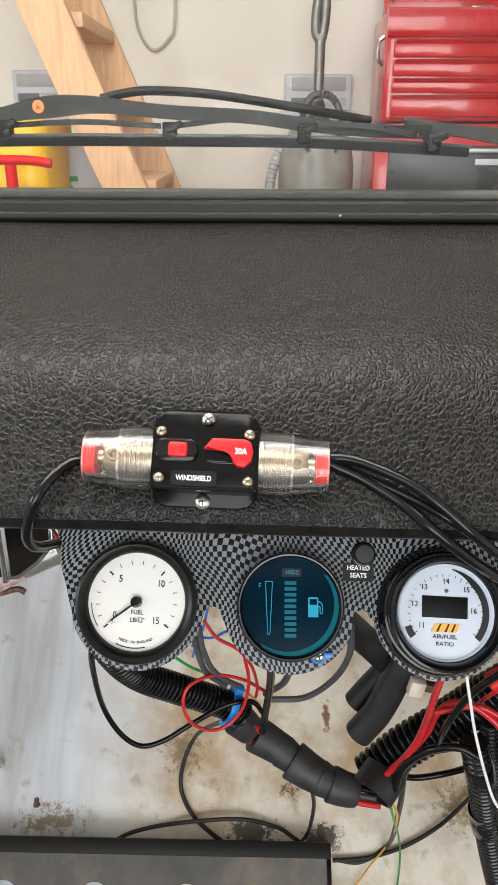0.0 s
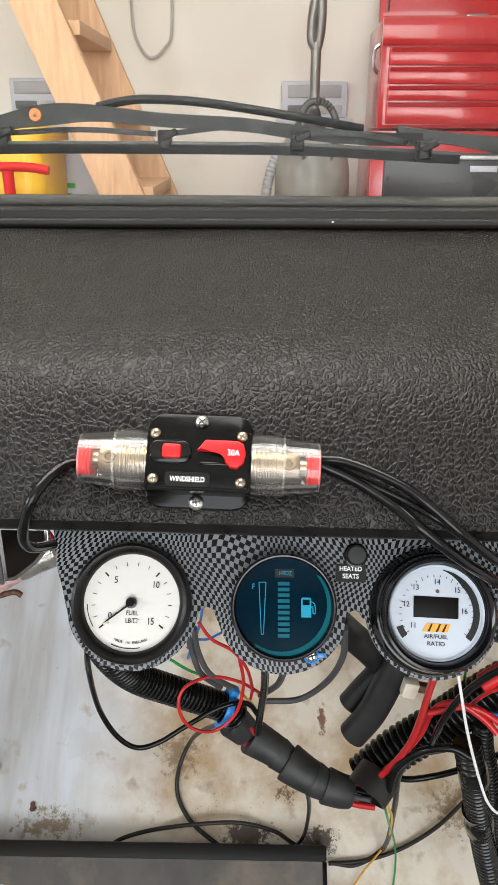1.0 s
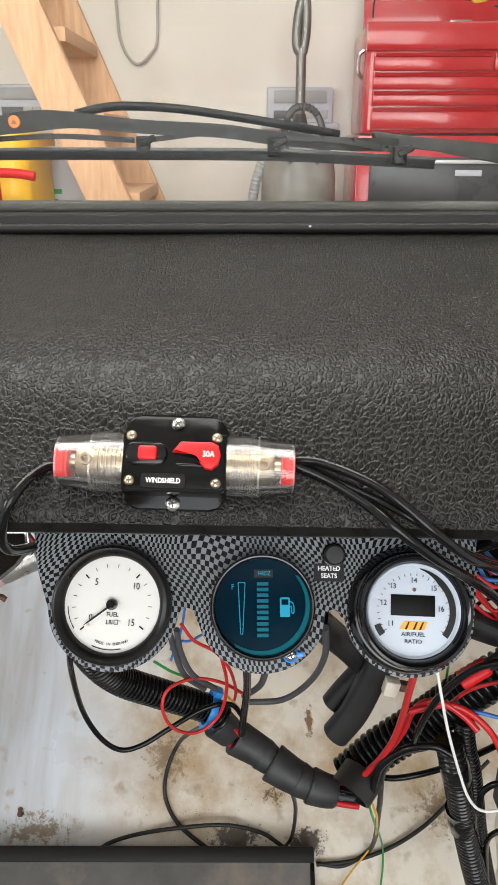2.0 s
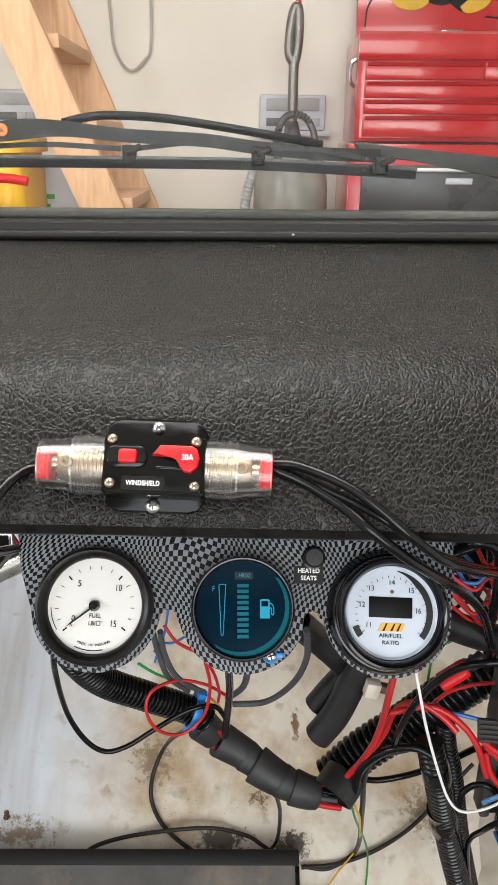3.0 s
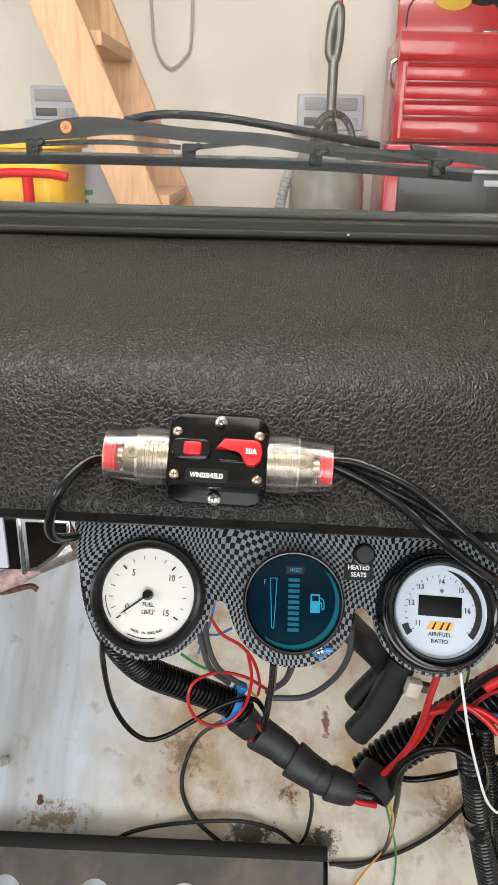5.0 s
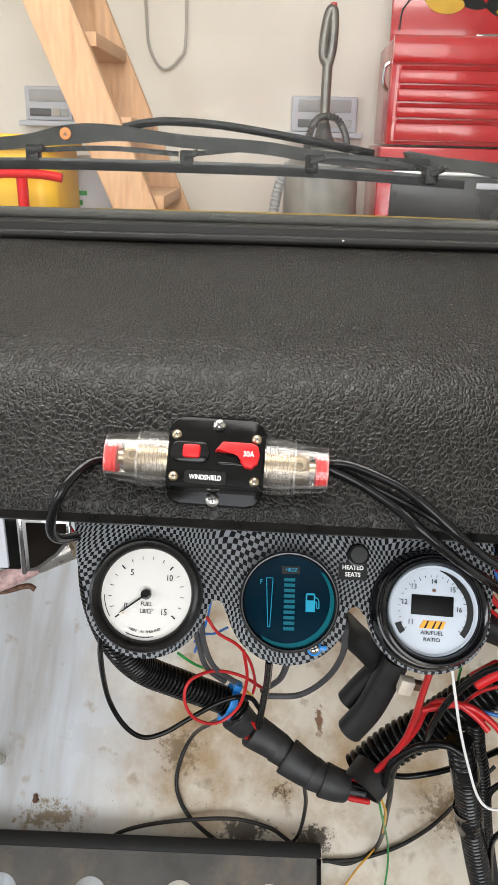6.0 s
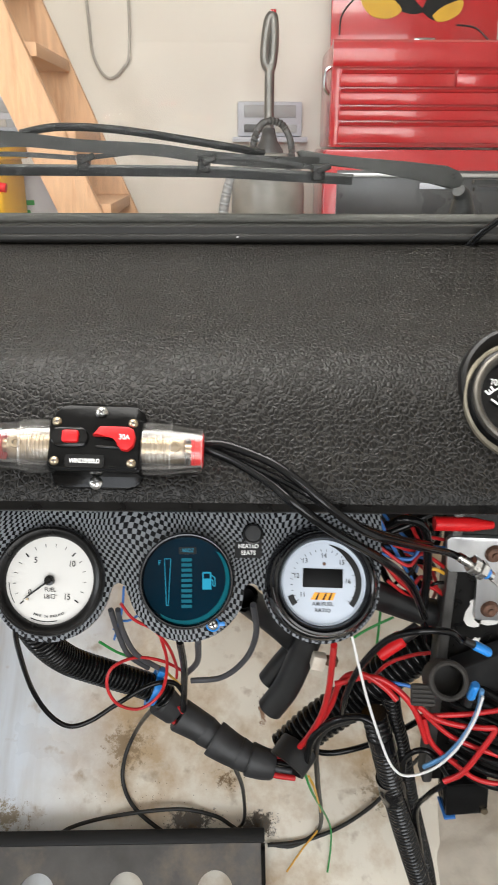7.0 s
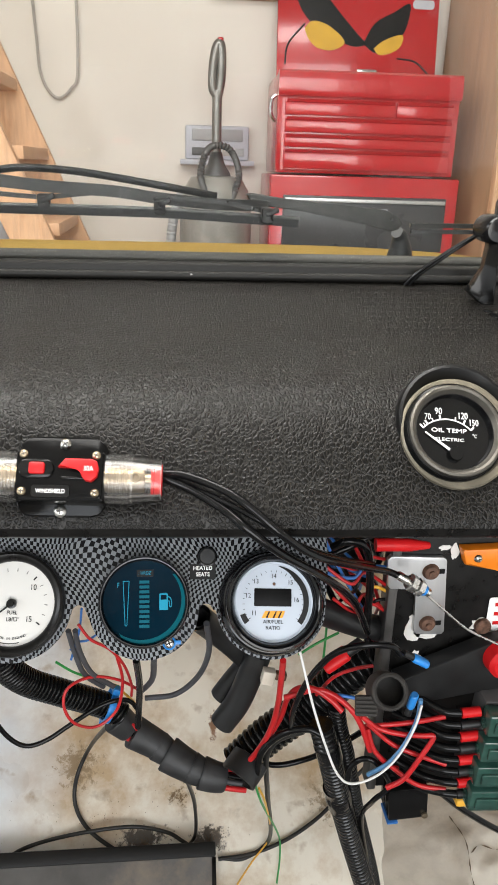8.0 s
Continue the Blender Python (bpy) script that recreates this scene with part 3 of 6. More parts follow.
        for lp, (ii, kk) in zip(f.loops, ((i, k), (i + 1, k), (i + 1, k + 1), (i, k + 1))):
            lp[uv].uv = (1.3 * ii / cols, far[kk])
smooth_faces(bm)
part("pad", bm, VINYL, dash)
bm = bmesh.new()
edge = smooth_line([(0, y, z) for y, z in [(0.2856, 0.9347)] + PROFILE[2::-1]], 4)
grid = [[bm.verts.new((x, q.y, q.z + DROP * (x - 0.02))) for q in edge] for x in [-0.62 + 1.3 * i / 20 for i in range(21)]]
for a, b in zip(grid, grid[1:]):
    for k in range(len(edge) - 1):
        bm.faces.new((a[k], b[k], b[k + 1], a[k + 1]))
smooth_faces(bm)
part("lip", bm, BLACK_SATIN, dash, "smooth black lower edge")
bm = bmesh.new()
box(bm, -0.6, 0.66, 0.40, 0.48, 0.99, 1.012)
part("support", bm, BLACK_SATIN, dash)

# ---- gauge panel ----
PANEL = basis((0.02, 0.335, 0.868), 32)
GAUGES = [(-0.0765, -0.0070), (0.0032, -0.0082), (0.0822, -0.0105)]
LOBE = 0.0352
panel = thing("gauge_panel", "scalloped instrument panel in glossy printed carbon weave", "instrument panel", PANEL)


def panel_outline():
    """Straight top, round lobes under the gauges, narrow round-topped notches between them."""
    low = []
    n = 150
    for i in range(n + 1):
        u = -0.1116 + 0.2289 * i / n
        v = -0.0145
        for cu, cv in GAUGES:
            d = LOBE * LOBE - (u - cu) ** 2
            if d > 0:
                v = min(v, cv - math.sqrt(d))
        for nu, nv in ((-0.0372, -0.0092), (0.0408, -0.0105)):
            d = 0.0046 ** 2 - (u - nu) ** 2
            if d > 0:
                v = nv - 0.0046 + math.sqrt(d)
        if i in (0, n):
            v = -0.008
        low.append((u, v))
    return low + [(0.1190, 0.006), (0.1200, 0.045), (-0.1220, 0.045), (-0.1180, 0.012)]


bm = bmesh.new()
prism(bm, panel_outline()[::-1][::-1], -0.004, 0.0, 0.0)
part("plate", bm, WEAVE, panel)
bm = bmesh.new()
box(bm, -0.119, 0.119, 0.03, 0.046, -0.02, -0.0045)
part("mounting_flange", bm, BLACK, panel)


def ring_part(name, profile, material, parent, label="", m=None, segs=64):
    bm = bmesh.new()
    lathe(bm, profile, segs, m)
    return part(name, bm, material, parent, label)


def tick(bm, angle, r0, r1, w, z0=0.0002, z1=0.0005):
    """A mark on a dial; angle in degrees clockwise from the top."""
    m = Matrix.Rotation(radians(-angle), 4, "Z")
    box(bm, -w / 2, w / 2, r0, r1, z0, z1, m=m)


def arc(bm, r0, r1, a0, a1, z0, z1, steps=40):
    out = []
    for r, seq in ((r1, range(steps + 1)), (r0, range(steps, -1, -1))):
        for i in seq:
            a = radians(a0 + (a1 - a0) * i / steps)
            out.append((r * math.sin(a), r * math.cos(a)))
    prism(bm, out, z0, z1)


def dial_at(x, y, spin=0.0, z=0.0003):
    return at(x, y, z, spin)


# fuel pressure gauge
g = thing("fuel_pressure_gauge", "round white fuel pressure gauge with black bezel, needle on zero", "gauge",
          PANEL @ at(*GAUGES[0]))
ring_part("bezel", [(0.0300, 0.0), (0.0316, 0.001), (0.0316, 0.0055), (0.0309, 0.0078), (0.0295, 0.0085), (0.0275, 0.0078), (0.0258, 0.0062), (0.0252, 0.0030)],
          BLACK_SATIN, g)
ring_part("body", [(0.0, -0.03), (0.025, -0.03), (0.026, -0.028), (0.026, 0.0005)], BLACK, g)
ring_part("dial", [(0.0256, 0.0028), (0.0, 0.0028)], DIAL_WHITE, g)
top = Matrix.Translation((0, 0, 0.0028))
bm = bmesh.new()
for i in range(16):
    a = -128 + 256 * i / 15
    big = i % 5 == 0
    tick(bm, a, 0.0185 if big else 0.0192, 0.0212, 0.0008 if big else 0.0003, 0.003, 0.0032)
part("scale_marks", bm, INK, g)
bm = bmesh.new()
arc(bm, 0.0232, 0.0237, 168, 206, 0.003, 0.0032)
arc(bm, 0.0232, 0.0236, 238, 268, 0.003, 0.0032)
part("dial_arc", bm, INK, g)
for text, x, y, size, width in (("0", -0.0113, -0.0067, 0.0046, 0.9), ("5", -0.0085, 0.0117, 0.0050, 0.9), ("10", 0.0125, 0.0092, 0.0050, 0.8), ("15", 0.0101, -0.0097, 0.0050, 0.8),
                                ("FUEL", 0.0003, -0.0054, 0.0033, 0.9), ("LB/\u25a1\u02dd", 0.0006, -0.0094, 0.0033, 0.9)):
    writing(text, size, INK, dial_at(x, y, -2, 0.0031), g, width=width)
for k, ch in enumerate("MADE IN ENGLAND"):
    a = 203 - 46 * k / 14
    writing(ch, 0.0019, INK, Matrix.Rotation(radians(-a), 4, "Z") @ at(0, 0.0206, 0.0031, 180), g)
bm = bmesh.new()
prism(bm, [(-0.0006, -0.003), (0.0006, -0.003), (0.00045, 0.015), (0.0, 0.0185), (-0.00045, 0.015)], 0.0046, 0.0051, m=Matrix.Rotation(radians(126), 4, "Z"))
part("needle", bm, INK, g)
ring_part("hub", [(0.0, 0.0072), (0.0016, 0.0072), (0.0018, 0.006), (0.0028, 0.0058), (0.0030, 0.0045), (0.0030, 0.0032)], BLACK, g, segs=24)
bm = bmesh.new()
lathe(bm, [(0, 0.0045), (0.0007, 0.0045), (0.0007, 0.003)], 12, at(-0.0125, -0.0105))
part("stop_pin", bm, BRASS, g)

# digital fuel level gauge
g = thing("digital_fuel_gauge", "round digital fuel level gauge with dark teal screen", "gauge", PANEL @ at(*GAUGES[1]))
ring_part("bezel", [(0.0258, 0.0), (0.0275, 0.001), (0.0275, 0.0115), (0.0268, 0.0130), (0.0258, 0.0132), (0.0250, 0.0120), (0.0247, 0.0100)], BEZEL_STEEL, g)
ring_part("trim_ring", [(0.0269, 0.0131), (0.0264, 0.0138), (0.0257, 0.0137), (0.0254, 0.0131)], BEZEL_STEEL, g)
ring_part("body", [(0.0, -0.03), (0.0235, -0.03), (0.0245, -0.028), (0.0245, 0.0005)], BLACK, g)
ring_part("screen", [(0.0250, 0.0098), (0.0, 0.0098)], TEAL, g)
# reflection along the screen's lower right, drawn as a crescent
bm = bmesh.new()
crescent = [radians(50 + 165 * i / 48) for i in range(49)]
prism(bm, [(0.0246 * math.sin(a), 0.0246 * math.cos(a)) for a in crescent] + [(-0.0014 + 0.0238 * math.sin(a), 0.0012 + 0.0236 * math.cos(a)) for a in crescent[::-1]], 0.0099, 0.0101)
part("screen_reflection", bm, TEAL_REFLECTION, g, "bright teal crescent painted on as a reflection in the screen")
for i in range(10):
    y = 0.0118 - 0.0263 * i / 9
    bm = bmesh.new()
    box(bm, -0.0030, 0.0030, y - 0.0009, y + 0.0009, 0.0100, 0.0102)
    part("level_bar", bm, TEAL_BAR, g)
bm = bmesh.new()
for a, b in (((-0.0128, 0.0125), (-0.0092, 0.0125)), ((-0.0128, 0.0125), (-0.0115, -0.0138)), ((-0.0092, 0.0125), (-0.0104, -0.0138)), ((-0.0115, -0.0138), (-0.0104, -0.0138))):
    tube(bm, [(*a, 0.0101), (*b, 0.0101)], 0.00022, 6)
part("level_wedge", bm, TEAL_LIT, g)
bm = bmesh.new()
prism(bm, [(0.0090, -0.0052), (0.0142, -0.0052), (0.0142, 0.0042), (0.0136, 0.0048), (0.0096, 0.0048), (0.0090, 0.0042)], 0.0100, 0.0102)
tube(bm, smooth_line([(0.0142, 0.0028, 0.0101), (0.0160, 0.0014, 0.0101), (0.0163, -0.0028, 0.0101), (0.0152, -0.0030, 0.0101), (0.0150, 0.0, 0.0101), (0.0142, 0.0, 0.0101)], 5), 0.0003, 6)
part("pump_symbol", bm, TEAL_LIT, g)
bm = bmesh.new()
box(bm, 0.0098, 0.0134, 0.0010, 0.0038, 0.01025, 0.0103)
part("pump_window", bm, TEAL, g)
bm = bmesh.new()
box(bm, -0.0045, 0.0055, 0.0150, 0.0192, 0.0100, 0.0101)
part("caption_plate", bm, INK, g)
writing(": HRDZ", 0.0030, TEAL_LIT, dial_at(0.0003, 0.0171, -1, 0.0102), g, width=0.8)
writing("F", 0.0040, TEAL_LIT, dial_at(-0.0157, 0.0102, -1, 0.0101), g, width=0.8)

# air/fuel gauge in its pod
g = thing("air_fuel_gauge", "round silver-white air fuel ratio gauge in deep gloss black pod", "gauge", PANEL @ at(*GAUGES[2], 0, -2.5))
ring_part("pod", [(0.0338, -0.001), (0.0335, 0.002), (0.0318, 0.0055), (0.0308, 0.0072), (0.0296, 0.0075), (0.0290, 0.0065)], BLACK_GLOSS, g)
ring_part("bezel", [(0.0288, 0.0), (0.0298, 0.004), (0.0298, 0.0140), (0.0290, 0.0160), (0.0278, 0.0164), (0.0262, 0.0152), (0.0250, 0.0125), (0.0246, 0.0085)], BLACK_GLOSS, g)
ring_part("body", [(0.0, -0.03), (0.0255, -0.03), (0.0262, -0.028), (0.0262, 0.0005)], BLACK, g)
ring_part("dial", [(0.0249, 0.0088), (0.0, 0.0088)], DIAL_SILVER, g)
ring_part("rim_ring", [(0.0247, 0.0090), (0.0244, 0.0105), (0.0233, 0.0092)], DIAL_SILVER, g)
bm = bmesh.new()
swell = [radians(8 + 120 * i / 40) for i in range(41)]
prism(bm, [(0.0222 * math.sin(a), 0.0222 * math.cos(a)) for a in swell] + [((0.0218 - 0.0030 * min(1, k / 12)) * math.sin(a), (0.0218 - 0.0030 * min(1, k / 12)) * math.cos(a)) for k, a in reversed(list(enumerate(swell)))], 0.0090, 0.0092)
arc(bm, 0.0188, 0.0222, -128, -112, 0.0090, 0.0092, 8)
part("scale_band", bm, INK, g)
bm = bmesh.new()
for i in range(26):
    tick(bm, -125 + 250 * i / 25, 0.0172 if i % 5 == 0 else 0.0180, 0.0192, 0.0003, 0.0090, 0.00915)
part("scale_marks", bm, INK, g)
for text, x, y in (("11", -0.0120, -0.0070), ("12", -0.0158, 0.0035), ("13", -0.0110, 0.0122), ("14", 0.0000, 0.0155), ("15", 0.0105, 0.0118), ("16", 0.0142, 0.0012)):
    writing(text, 0.0040, INK, dial_at(x, y, 0, 0.0091), g, width=0.9)
bm = bmesh.new()
box(bm, -0.0120, 0.0112, -0.0028, 0.0080, 0.0089, 0.0094, 0.0003)
part("display_window", bm, DISPLAY_BLACK, g)
bm = bmesh.new()
prism(bm, [(-0.0074, -0.0098), (0.0056, -0.0098), (0.0072, -0.0056), (-0.0050, -0.0056)], 0.0090, 0.0092)
part("maker_mark", bm, ORANGE_INK, g, "slanted orange maker mark")
for k, x in enumerate((-0.0034, 0.0008, 0.0040)):
    bm = bmesh.new()
    prism(bm, [(x - 0.0014, -0.0097), (x - 0.0002, -0.0097), (x + 0.0014, -0.0057), (x + 0.0006, -0.0057)], 0.0093, 0.0094)
    part("mark_stroke", bm, INK, g)
for text, y in (("AIR/FUEL", -0.0122), ("RATIO", -0.0158)):
    writing(text, 0.0030, INK, dial_at(-0.0002, y, 0, 0.0091), g, width=1.05)
bm = bmesh.new()
lathe(bm, [(0, 0.0096), (0.0008, 0.0095), (0.0010, 0.009)], 16, at(0.0003, 0.0108))
part("sensor_dot", bm, RUST, g)

# warm seat switch and its label
g = thing("seat_heater_switch", "round black rubber push button in the carbon weave panel", "switch", PANEL @ at(0.0420, 0.0185))
ring_part("button", [(0.0, 0.0066), (0.0046, 0.0065), (0.0053, 0.0058), (0.0056, 0.0040), (0.0056, 0.0)], RUBBER, g, segs=40)
ring_part("collar", [(0.0056, 0.0020), (0.0063, 0.0018), (0.0065, 0.0)], BLACK, g, segs=40)
g = thing("switch_label", "black label tape with white lettering heated seats", "label", PANEL @ at(0.0392, 0.0092, 0.0, -1))
bm = bmesh.new()
prism(bm, rounded(0.0162, 0.0095, 0.0008), 0.0002, 0.0006)
part("tape", bm, INK, g)
writing("HEATED", 0.0034, PAPER_WHITE, at(0, 0.0021, 0.0007), g, width=0.95, bold=0.025)
writing("SEATS", 0.0034, PAPER_WHITE, at(0, -0.0018, 0.0007), g, width=0.95, bold=0.025)

# small screw with a blue terminal at the panel's rim
g = thing("panel_screw", "zinc crosshead screw with a blue terminal ring", "screw", PANEL @ at(0.0180, -0.0335, 0.0005))
ring_part("head", [(0, 0.0032), (0.0018, 0.0030), (0.0030, 0.0018), (0.0032, 0.0)], STEEL, g, segs=24)
bm = bmesh.new()
for s in (0, 90):
    box(bm, -0.0019, 0.0019, -0.0004, 0.0004, 0.0029, 0.0034, m=Matrix.Rotation(radians(s + 20), 4, "Z"))
part("cross_slot", bm, INK, g)
bm = bmesh.new()
lathe(bm, [(0.0034, 0.0), (0.0042, 0.0008), (0.0034, 0.0016), (0.0028, 0.0010)], 24, closed=True)
box(bm, 0.003, 0.007, -0.001, 0.0015, 0.0002, 0.0016, 0.0004)
part("terminal_ring", bm, BLUE_TIE, g)

# ---- circuit breaker ----
BRK = basis((-0.0165, 0.3003, 0.9575), 34, -2.2)
brk = thing("circuit_breaker", "black inline circuit breaker with red levers and clear terminal covers", "circuit breaker", BRK)
bm = bmesh.new()
prism(bm, rounded(0.0462, 0.0424, 0.0085, 0.0, 0.0005), 0.0005, 0.0042, 0.0008)
part("base_plate", bm, BREAKER_BLACK, brk)
bm = bmesh.new()
prism(bm, rounded(0.0440, 0.0258, 0.0015, 0.001, -0.0018), 0.004, 0.0185, 0.0010)
part("housing", bm, BREAKER_BLACK, brk)
bm = bmesh.new()
prism(bm, rounded(0.0420, 0.0242, 0.0015, 0.001, -0.0018), 0.0186, 0.0215, 0.0007)
part("lid", bm, BREAKER_BLACK, brk)
bm = bmesh.new()
prism(bm, rounded(0.0170, 0.0098, 0.0042, -0.0106, 0.0008), 0.0216, 0.0236, 0.0006)
box(bm, 0.0020, 0.0155, -0.0042, -0.0030, 0.0216, 0.0232, 0.0004)
part("lever_surround", bm, BLACK, brk)
bm = bmesh.new()
box(bm, -0.0136, -0.0058, -0.0024, 0.0036, 0.0232, 0.0268, 0.0012)
part("trip_button", bm, RED_PLASTIC, brk)
bm = bmesh.new()
lever = [(0.0006, 0.0014), (0.0040, 0.0058), (0.0170, 0.0058), (0.0196, 0.0046), (0.0206, 0.0010), (0.0198, -0.0032), (0.0172, -0.0056), (0.0142, -0.0052), (0.0122, -0.0030), (0.0112, 0.0004), (0.0090, 0.0012)]
prism(bm, lever, 0.0222, 0.0262, 0.0008)
part("reset_lever", bm, RED_PLASTIC, brk)
writing("30A", 0.0036, PAPER_WHITE, at(0.0156, 0.0006, 0.0263), brk, width=0.85)
bm = bmesh.new()
prism(bm, rounded(0.0180, 0.0054, 0.0012, -0.0030, -0.0104), 0.0216, 0.0219)
part("label_tape", bm, INK, brk)
bm = bmesh.new()
t = rounded(0.0184, 0.0058, 0.0014, -0.0030, -0.0104)
tube(bm, [(x, y, 0.0218) for x, y in t + t[:1]], 0.0002, 6)
part("label_rim", bm, BLACK_SATIN, brk)
writing("WINDSHIELD", 0.0030, PAPER_WHITE, at(-0.0030, -0.0104, 0.0220), brk, width=0.80, bold=0.012)


def screw_head(name, x, y, z, r, material, parent, spin):
    ring = part(name, lathe(bmesh.new(), [(0, z + r * 0.62), (r * 0.55, z + r * 0.55), (r * 0.9, z + r * 0.25), (r, z)], 24, at(x, y)), material, parent)
    bm = bmesh.new()
    for s in (0, 90):
        box(bm, -r * 0.55, r * 0.55, -r * 0.11, r * 0.11, z + r * 0.5, z + r * 0.66, m=at(x, y, 0, s + spin))
    part("cross_slot", bm, DARK_GREY, ring)


for k, (x, y) in enumerate(((-0.0172, 0.0084), (0.0188, 0.0084), (-0.0172, -0.0106), (0.0188, -0.0108))):
    screw_head("lid_screw", x, y, 0.0214, 0.0023, BRASS, brk, 25 + 37 * k)
screw_head("mounting_screw", 0.0004, 0.0178, 0.0040, 0.0032, STEEL, brk, 40)
screw_head("mounting_screw", -0.0002, -0.0178, 0.0040, 0.0034, STEEL, brk, 10)


def cover(side):
    """A clear tapered cover over a ribbed terminal with a red collar at its mouth."""
    sgn = 1 if side > 0 else -1
    x0 = 0.001 + sgn * 0.0218
    m = Matrix.Translation((x0, -0.0016, 0.0112)) @ Matrix.Rotation(radians(90 * sgn), 4, "Y")
    sq = Matrix.Diagonal((1.0, 1.22, 1, 1))
    bm = bmesh.new()
    lathe(bm, [(0.0103, 0.0), (0.0106, 0.001), (0.0106, 0.012), (0.0100, 0.014), (0.0088, 0.0285), (0.0076, 0.0286), (0.0086, 0.0135), (0.0092, 0.0115), (0.0092, 0.0)], 40, m @ sq, closed=True)
    c = part("terminal_cover", bm, CLEAR, brk, "clear plastic terminal cover")
    c.visible_shadow = False
    for k in range(9):
        z = 0.0022 + 0.00115 * k
        bm = bmesh.new()
        lathe(bm, [(0.0105, z), (0.0109, z + 0.0002), (0.0109, z + 0.0004), (0.0105, z + 0.0006)], 40, m @ sq)
        r = part("cover_rib", bm, CLEAR_RIB, c)
        r.visible_shadow = False
    bm = bmesh.new()
    lathe(bm, [(0.0, 0.0), (0.0070, 0.0), (0.0070, 0.0195), (0.0064, 0.0205), (0.0034, 0.0205), (0.0034, 0.0235), (0, 0.0235)], 32, m)
    term = part("terminal_barrel", bm, BRASS, brk, "plated terminal barrel")
    bm = bmesh.new()
    for k in range(6):
        lathe(bm, [(0.0069, 0.001 + 0.0019 * k), (0.0074, 0.0013 + 0.0019 * k), (0.0074, 0.0020 + 0.0019 * k), (0.0069, 0.0023 + 0.0019 * k)], 32, m)
    part("thread", bm, BRASS, term)
    up = Matrix.Translation((x0 + sgn * 0.0160, -0.0016, 0.0183))
    bm = bmesh.new()
    lathe(bm, [(0.0015, 0.0012), (0.0026, 0.0012), (0.0028, 0.0), (0.0013, 0.0)], 20, up, closed=True)
    part("clamp_screw", bm, BRASS, term)
    bm = bmesh.new()
    lathe(bm, [(0.0045, 0.0236), (0.0075, 0.0237), (0.0074, 0.0246), (0.0070, 0.0250), (0.0074, 0.0254), (0.0073, 0.0288), (0.0064, 0.0293), (0.0030, 0.0293), (0.0030, 0.0236)], 32, m @ sq, closed=True)
    part("collar", bm, RED_PLASTIC, brk, "red plastic collar")
    bm = bmesh.new()
    lathe(bm, [(0.0076, 0.0283), (0.0088, 0.0283), (0.0089, 0.0287), (0.0087, 0.0290), (0.0076, 0.0290)], 40, m @ sq, closed=True)
    lathe(bm, [(0.0098, 0.0132), (0.0106, 0.0134), (0.0106, 0.0142), (0.0098, 0.0142)], 40, m @ sq, closed=True)
    lip = part("cover_lip", bm, CLEAR_RIB, c)
    lip.visible_shadow = False


cover(-1)
cover(1)

# ---- oil temperature gauge in the pad ----
OIL = basis((0.1988, 0.3135, 0.9764), 37, -4) @ Matrix.Scale(1.18, 4)
g = thing("oil_temperature_gauge", "round black oil temperature gauge with worn metal bezel", "gauge", OIL)
ring_part("pod", [(0.0230, -0.03), (0.0300, -0.02), (0.0298, -0.0012), (0.0290, 0.0006), (0.0275, 0.0010), (0.0250, -0.0010), (0.0225, -0.004)], INK, g, m=at(0.0030, 0.0068))
ring_part("mounting_ring", [(0.0225, -0.004), (0.0228, 0.0006), (0.0240, 0.0016), (0.0268, 0.0016), (0.0277, 0.0006), (0.0278, -0.012)], TAN_RING, g, "worn tan mounting ring", m=at(0.0024, 0.0006))
ring_part("bezel_skirt", [(0.0243, -0.002), (0.0243, 0.0046), (0.0236, 0.0056), (0.0226, 0.0058)], BLACK, g)
ring_part("bezel", [(0.0230, 0.0056), (0.0226, 0.0068), (0.0216, 0.0074), (0.0204, 0.0070), (0.0188, 0.0044)], WORN_BEZEL, g, "worn bronze-grey metal bezel")
ring_part("inner_ring", [(0.0190, 0.0046), (0.0185, 0.0046), (0.0179, 0.0018)], BLACK_GLOSS, g)
ring_part("dial", [(0.0182, 0.0018), (0.0, 0.0018)], DIAL_BLACK, g)
CENTRE = (-0.0030, -0.0099)
PIVOT = (0.0002, -0.0108)
bm = bmesh.new()
arc(bm, 0.0162, 0.0168, -45.5, 45.5, 0.0020, 0.0022)
bmesh.ops.translate(bm, verts=bm.verts, vec=(*CENTRE, 0))
part("scale_arc", bm, PAPER_WHITE, g)
bm = bmesh.new()
for a, big in ((-45, 1), (-40, 0), (-35, 1), (-24, 0), (-11, 1), (14, 0), (29, 1), (45, 1)):
    tick(bm, a, 0.0164, 0.0188 if big else 0.0182, 0.0009 if big else 0.0005, 0.0020, 0.0022)
bmesh.ops.translate(bm, verts=bm.verts, vec=(*CENTRE, 0))
part("scale_marks", bm, PAPER_WHITE, g)
for text, x, y, size, wide in (("70", -0.0124, 0.0074, 0.0044, 0.75), ("90", -0.0070, 0.0104, 0.0048, 0.78), ("120", 0.0049, 0.0086, 0.0047, 0.74), ("150", 0.0102, 0.0054, 0.0045, 0.74),
                               ("OIL TEMP", -0.0022, 0.0009, 0.0029, 1.42), ("ELECTRIC", -0.0020, -0.0036, 0.0022, 1.5), ("\u00b0C", 0.0104, -0.0012, 0.0024, 0.9)):
    writing(text, size, PAPER_WHITE, dial_at(x, y, 0, 0.0021), g, width=wide)
bm = bmesh.new()
prism(bm, [(-0.0006, 0.003), (0.0006, 0.003), (0.0003, 0.0176), (-0.0003, 0.0176)], 0.0030, 0.0034, m=at(*PIVOT, 0, 55))
part("needle", bm, PAPER_WHITE, g)
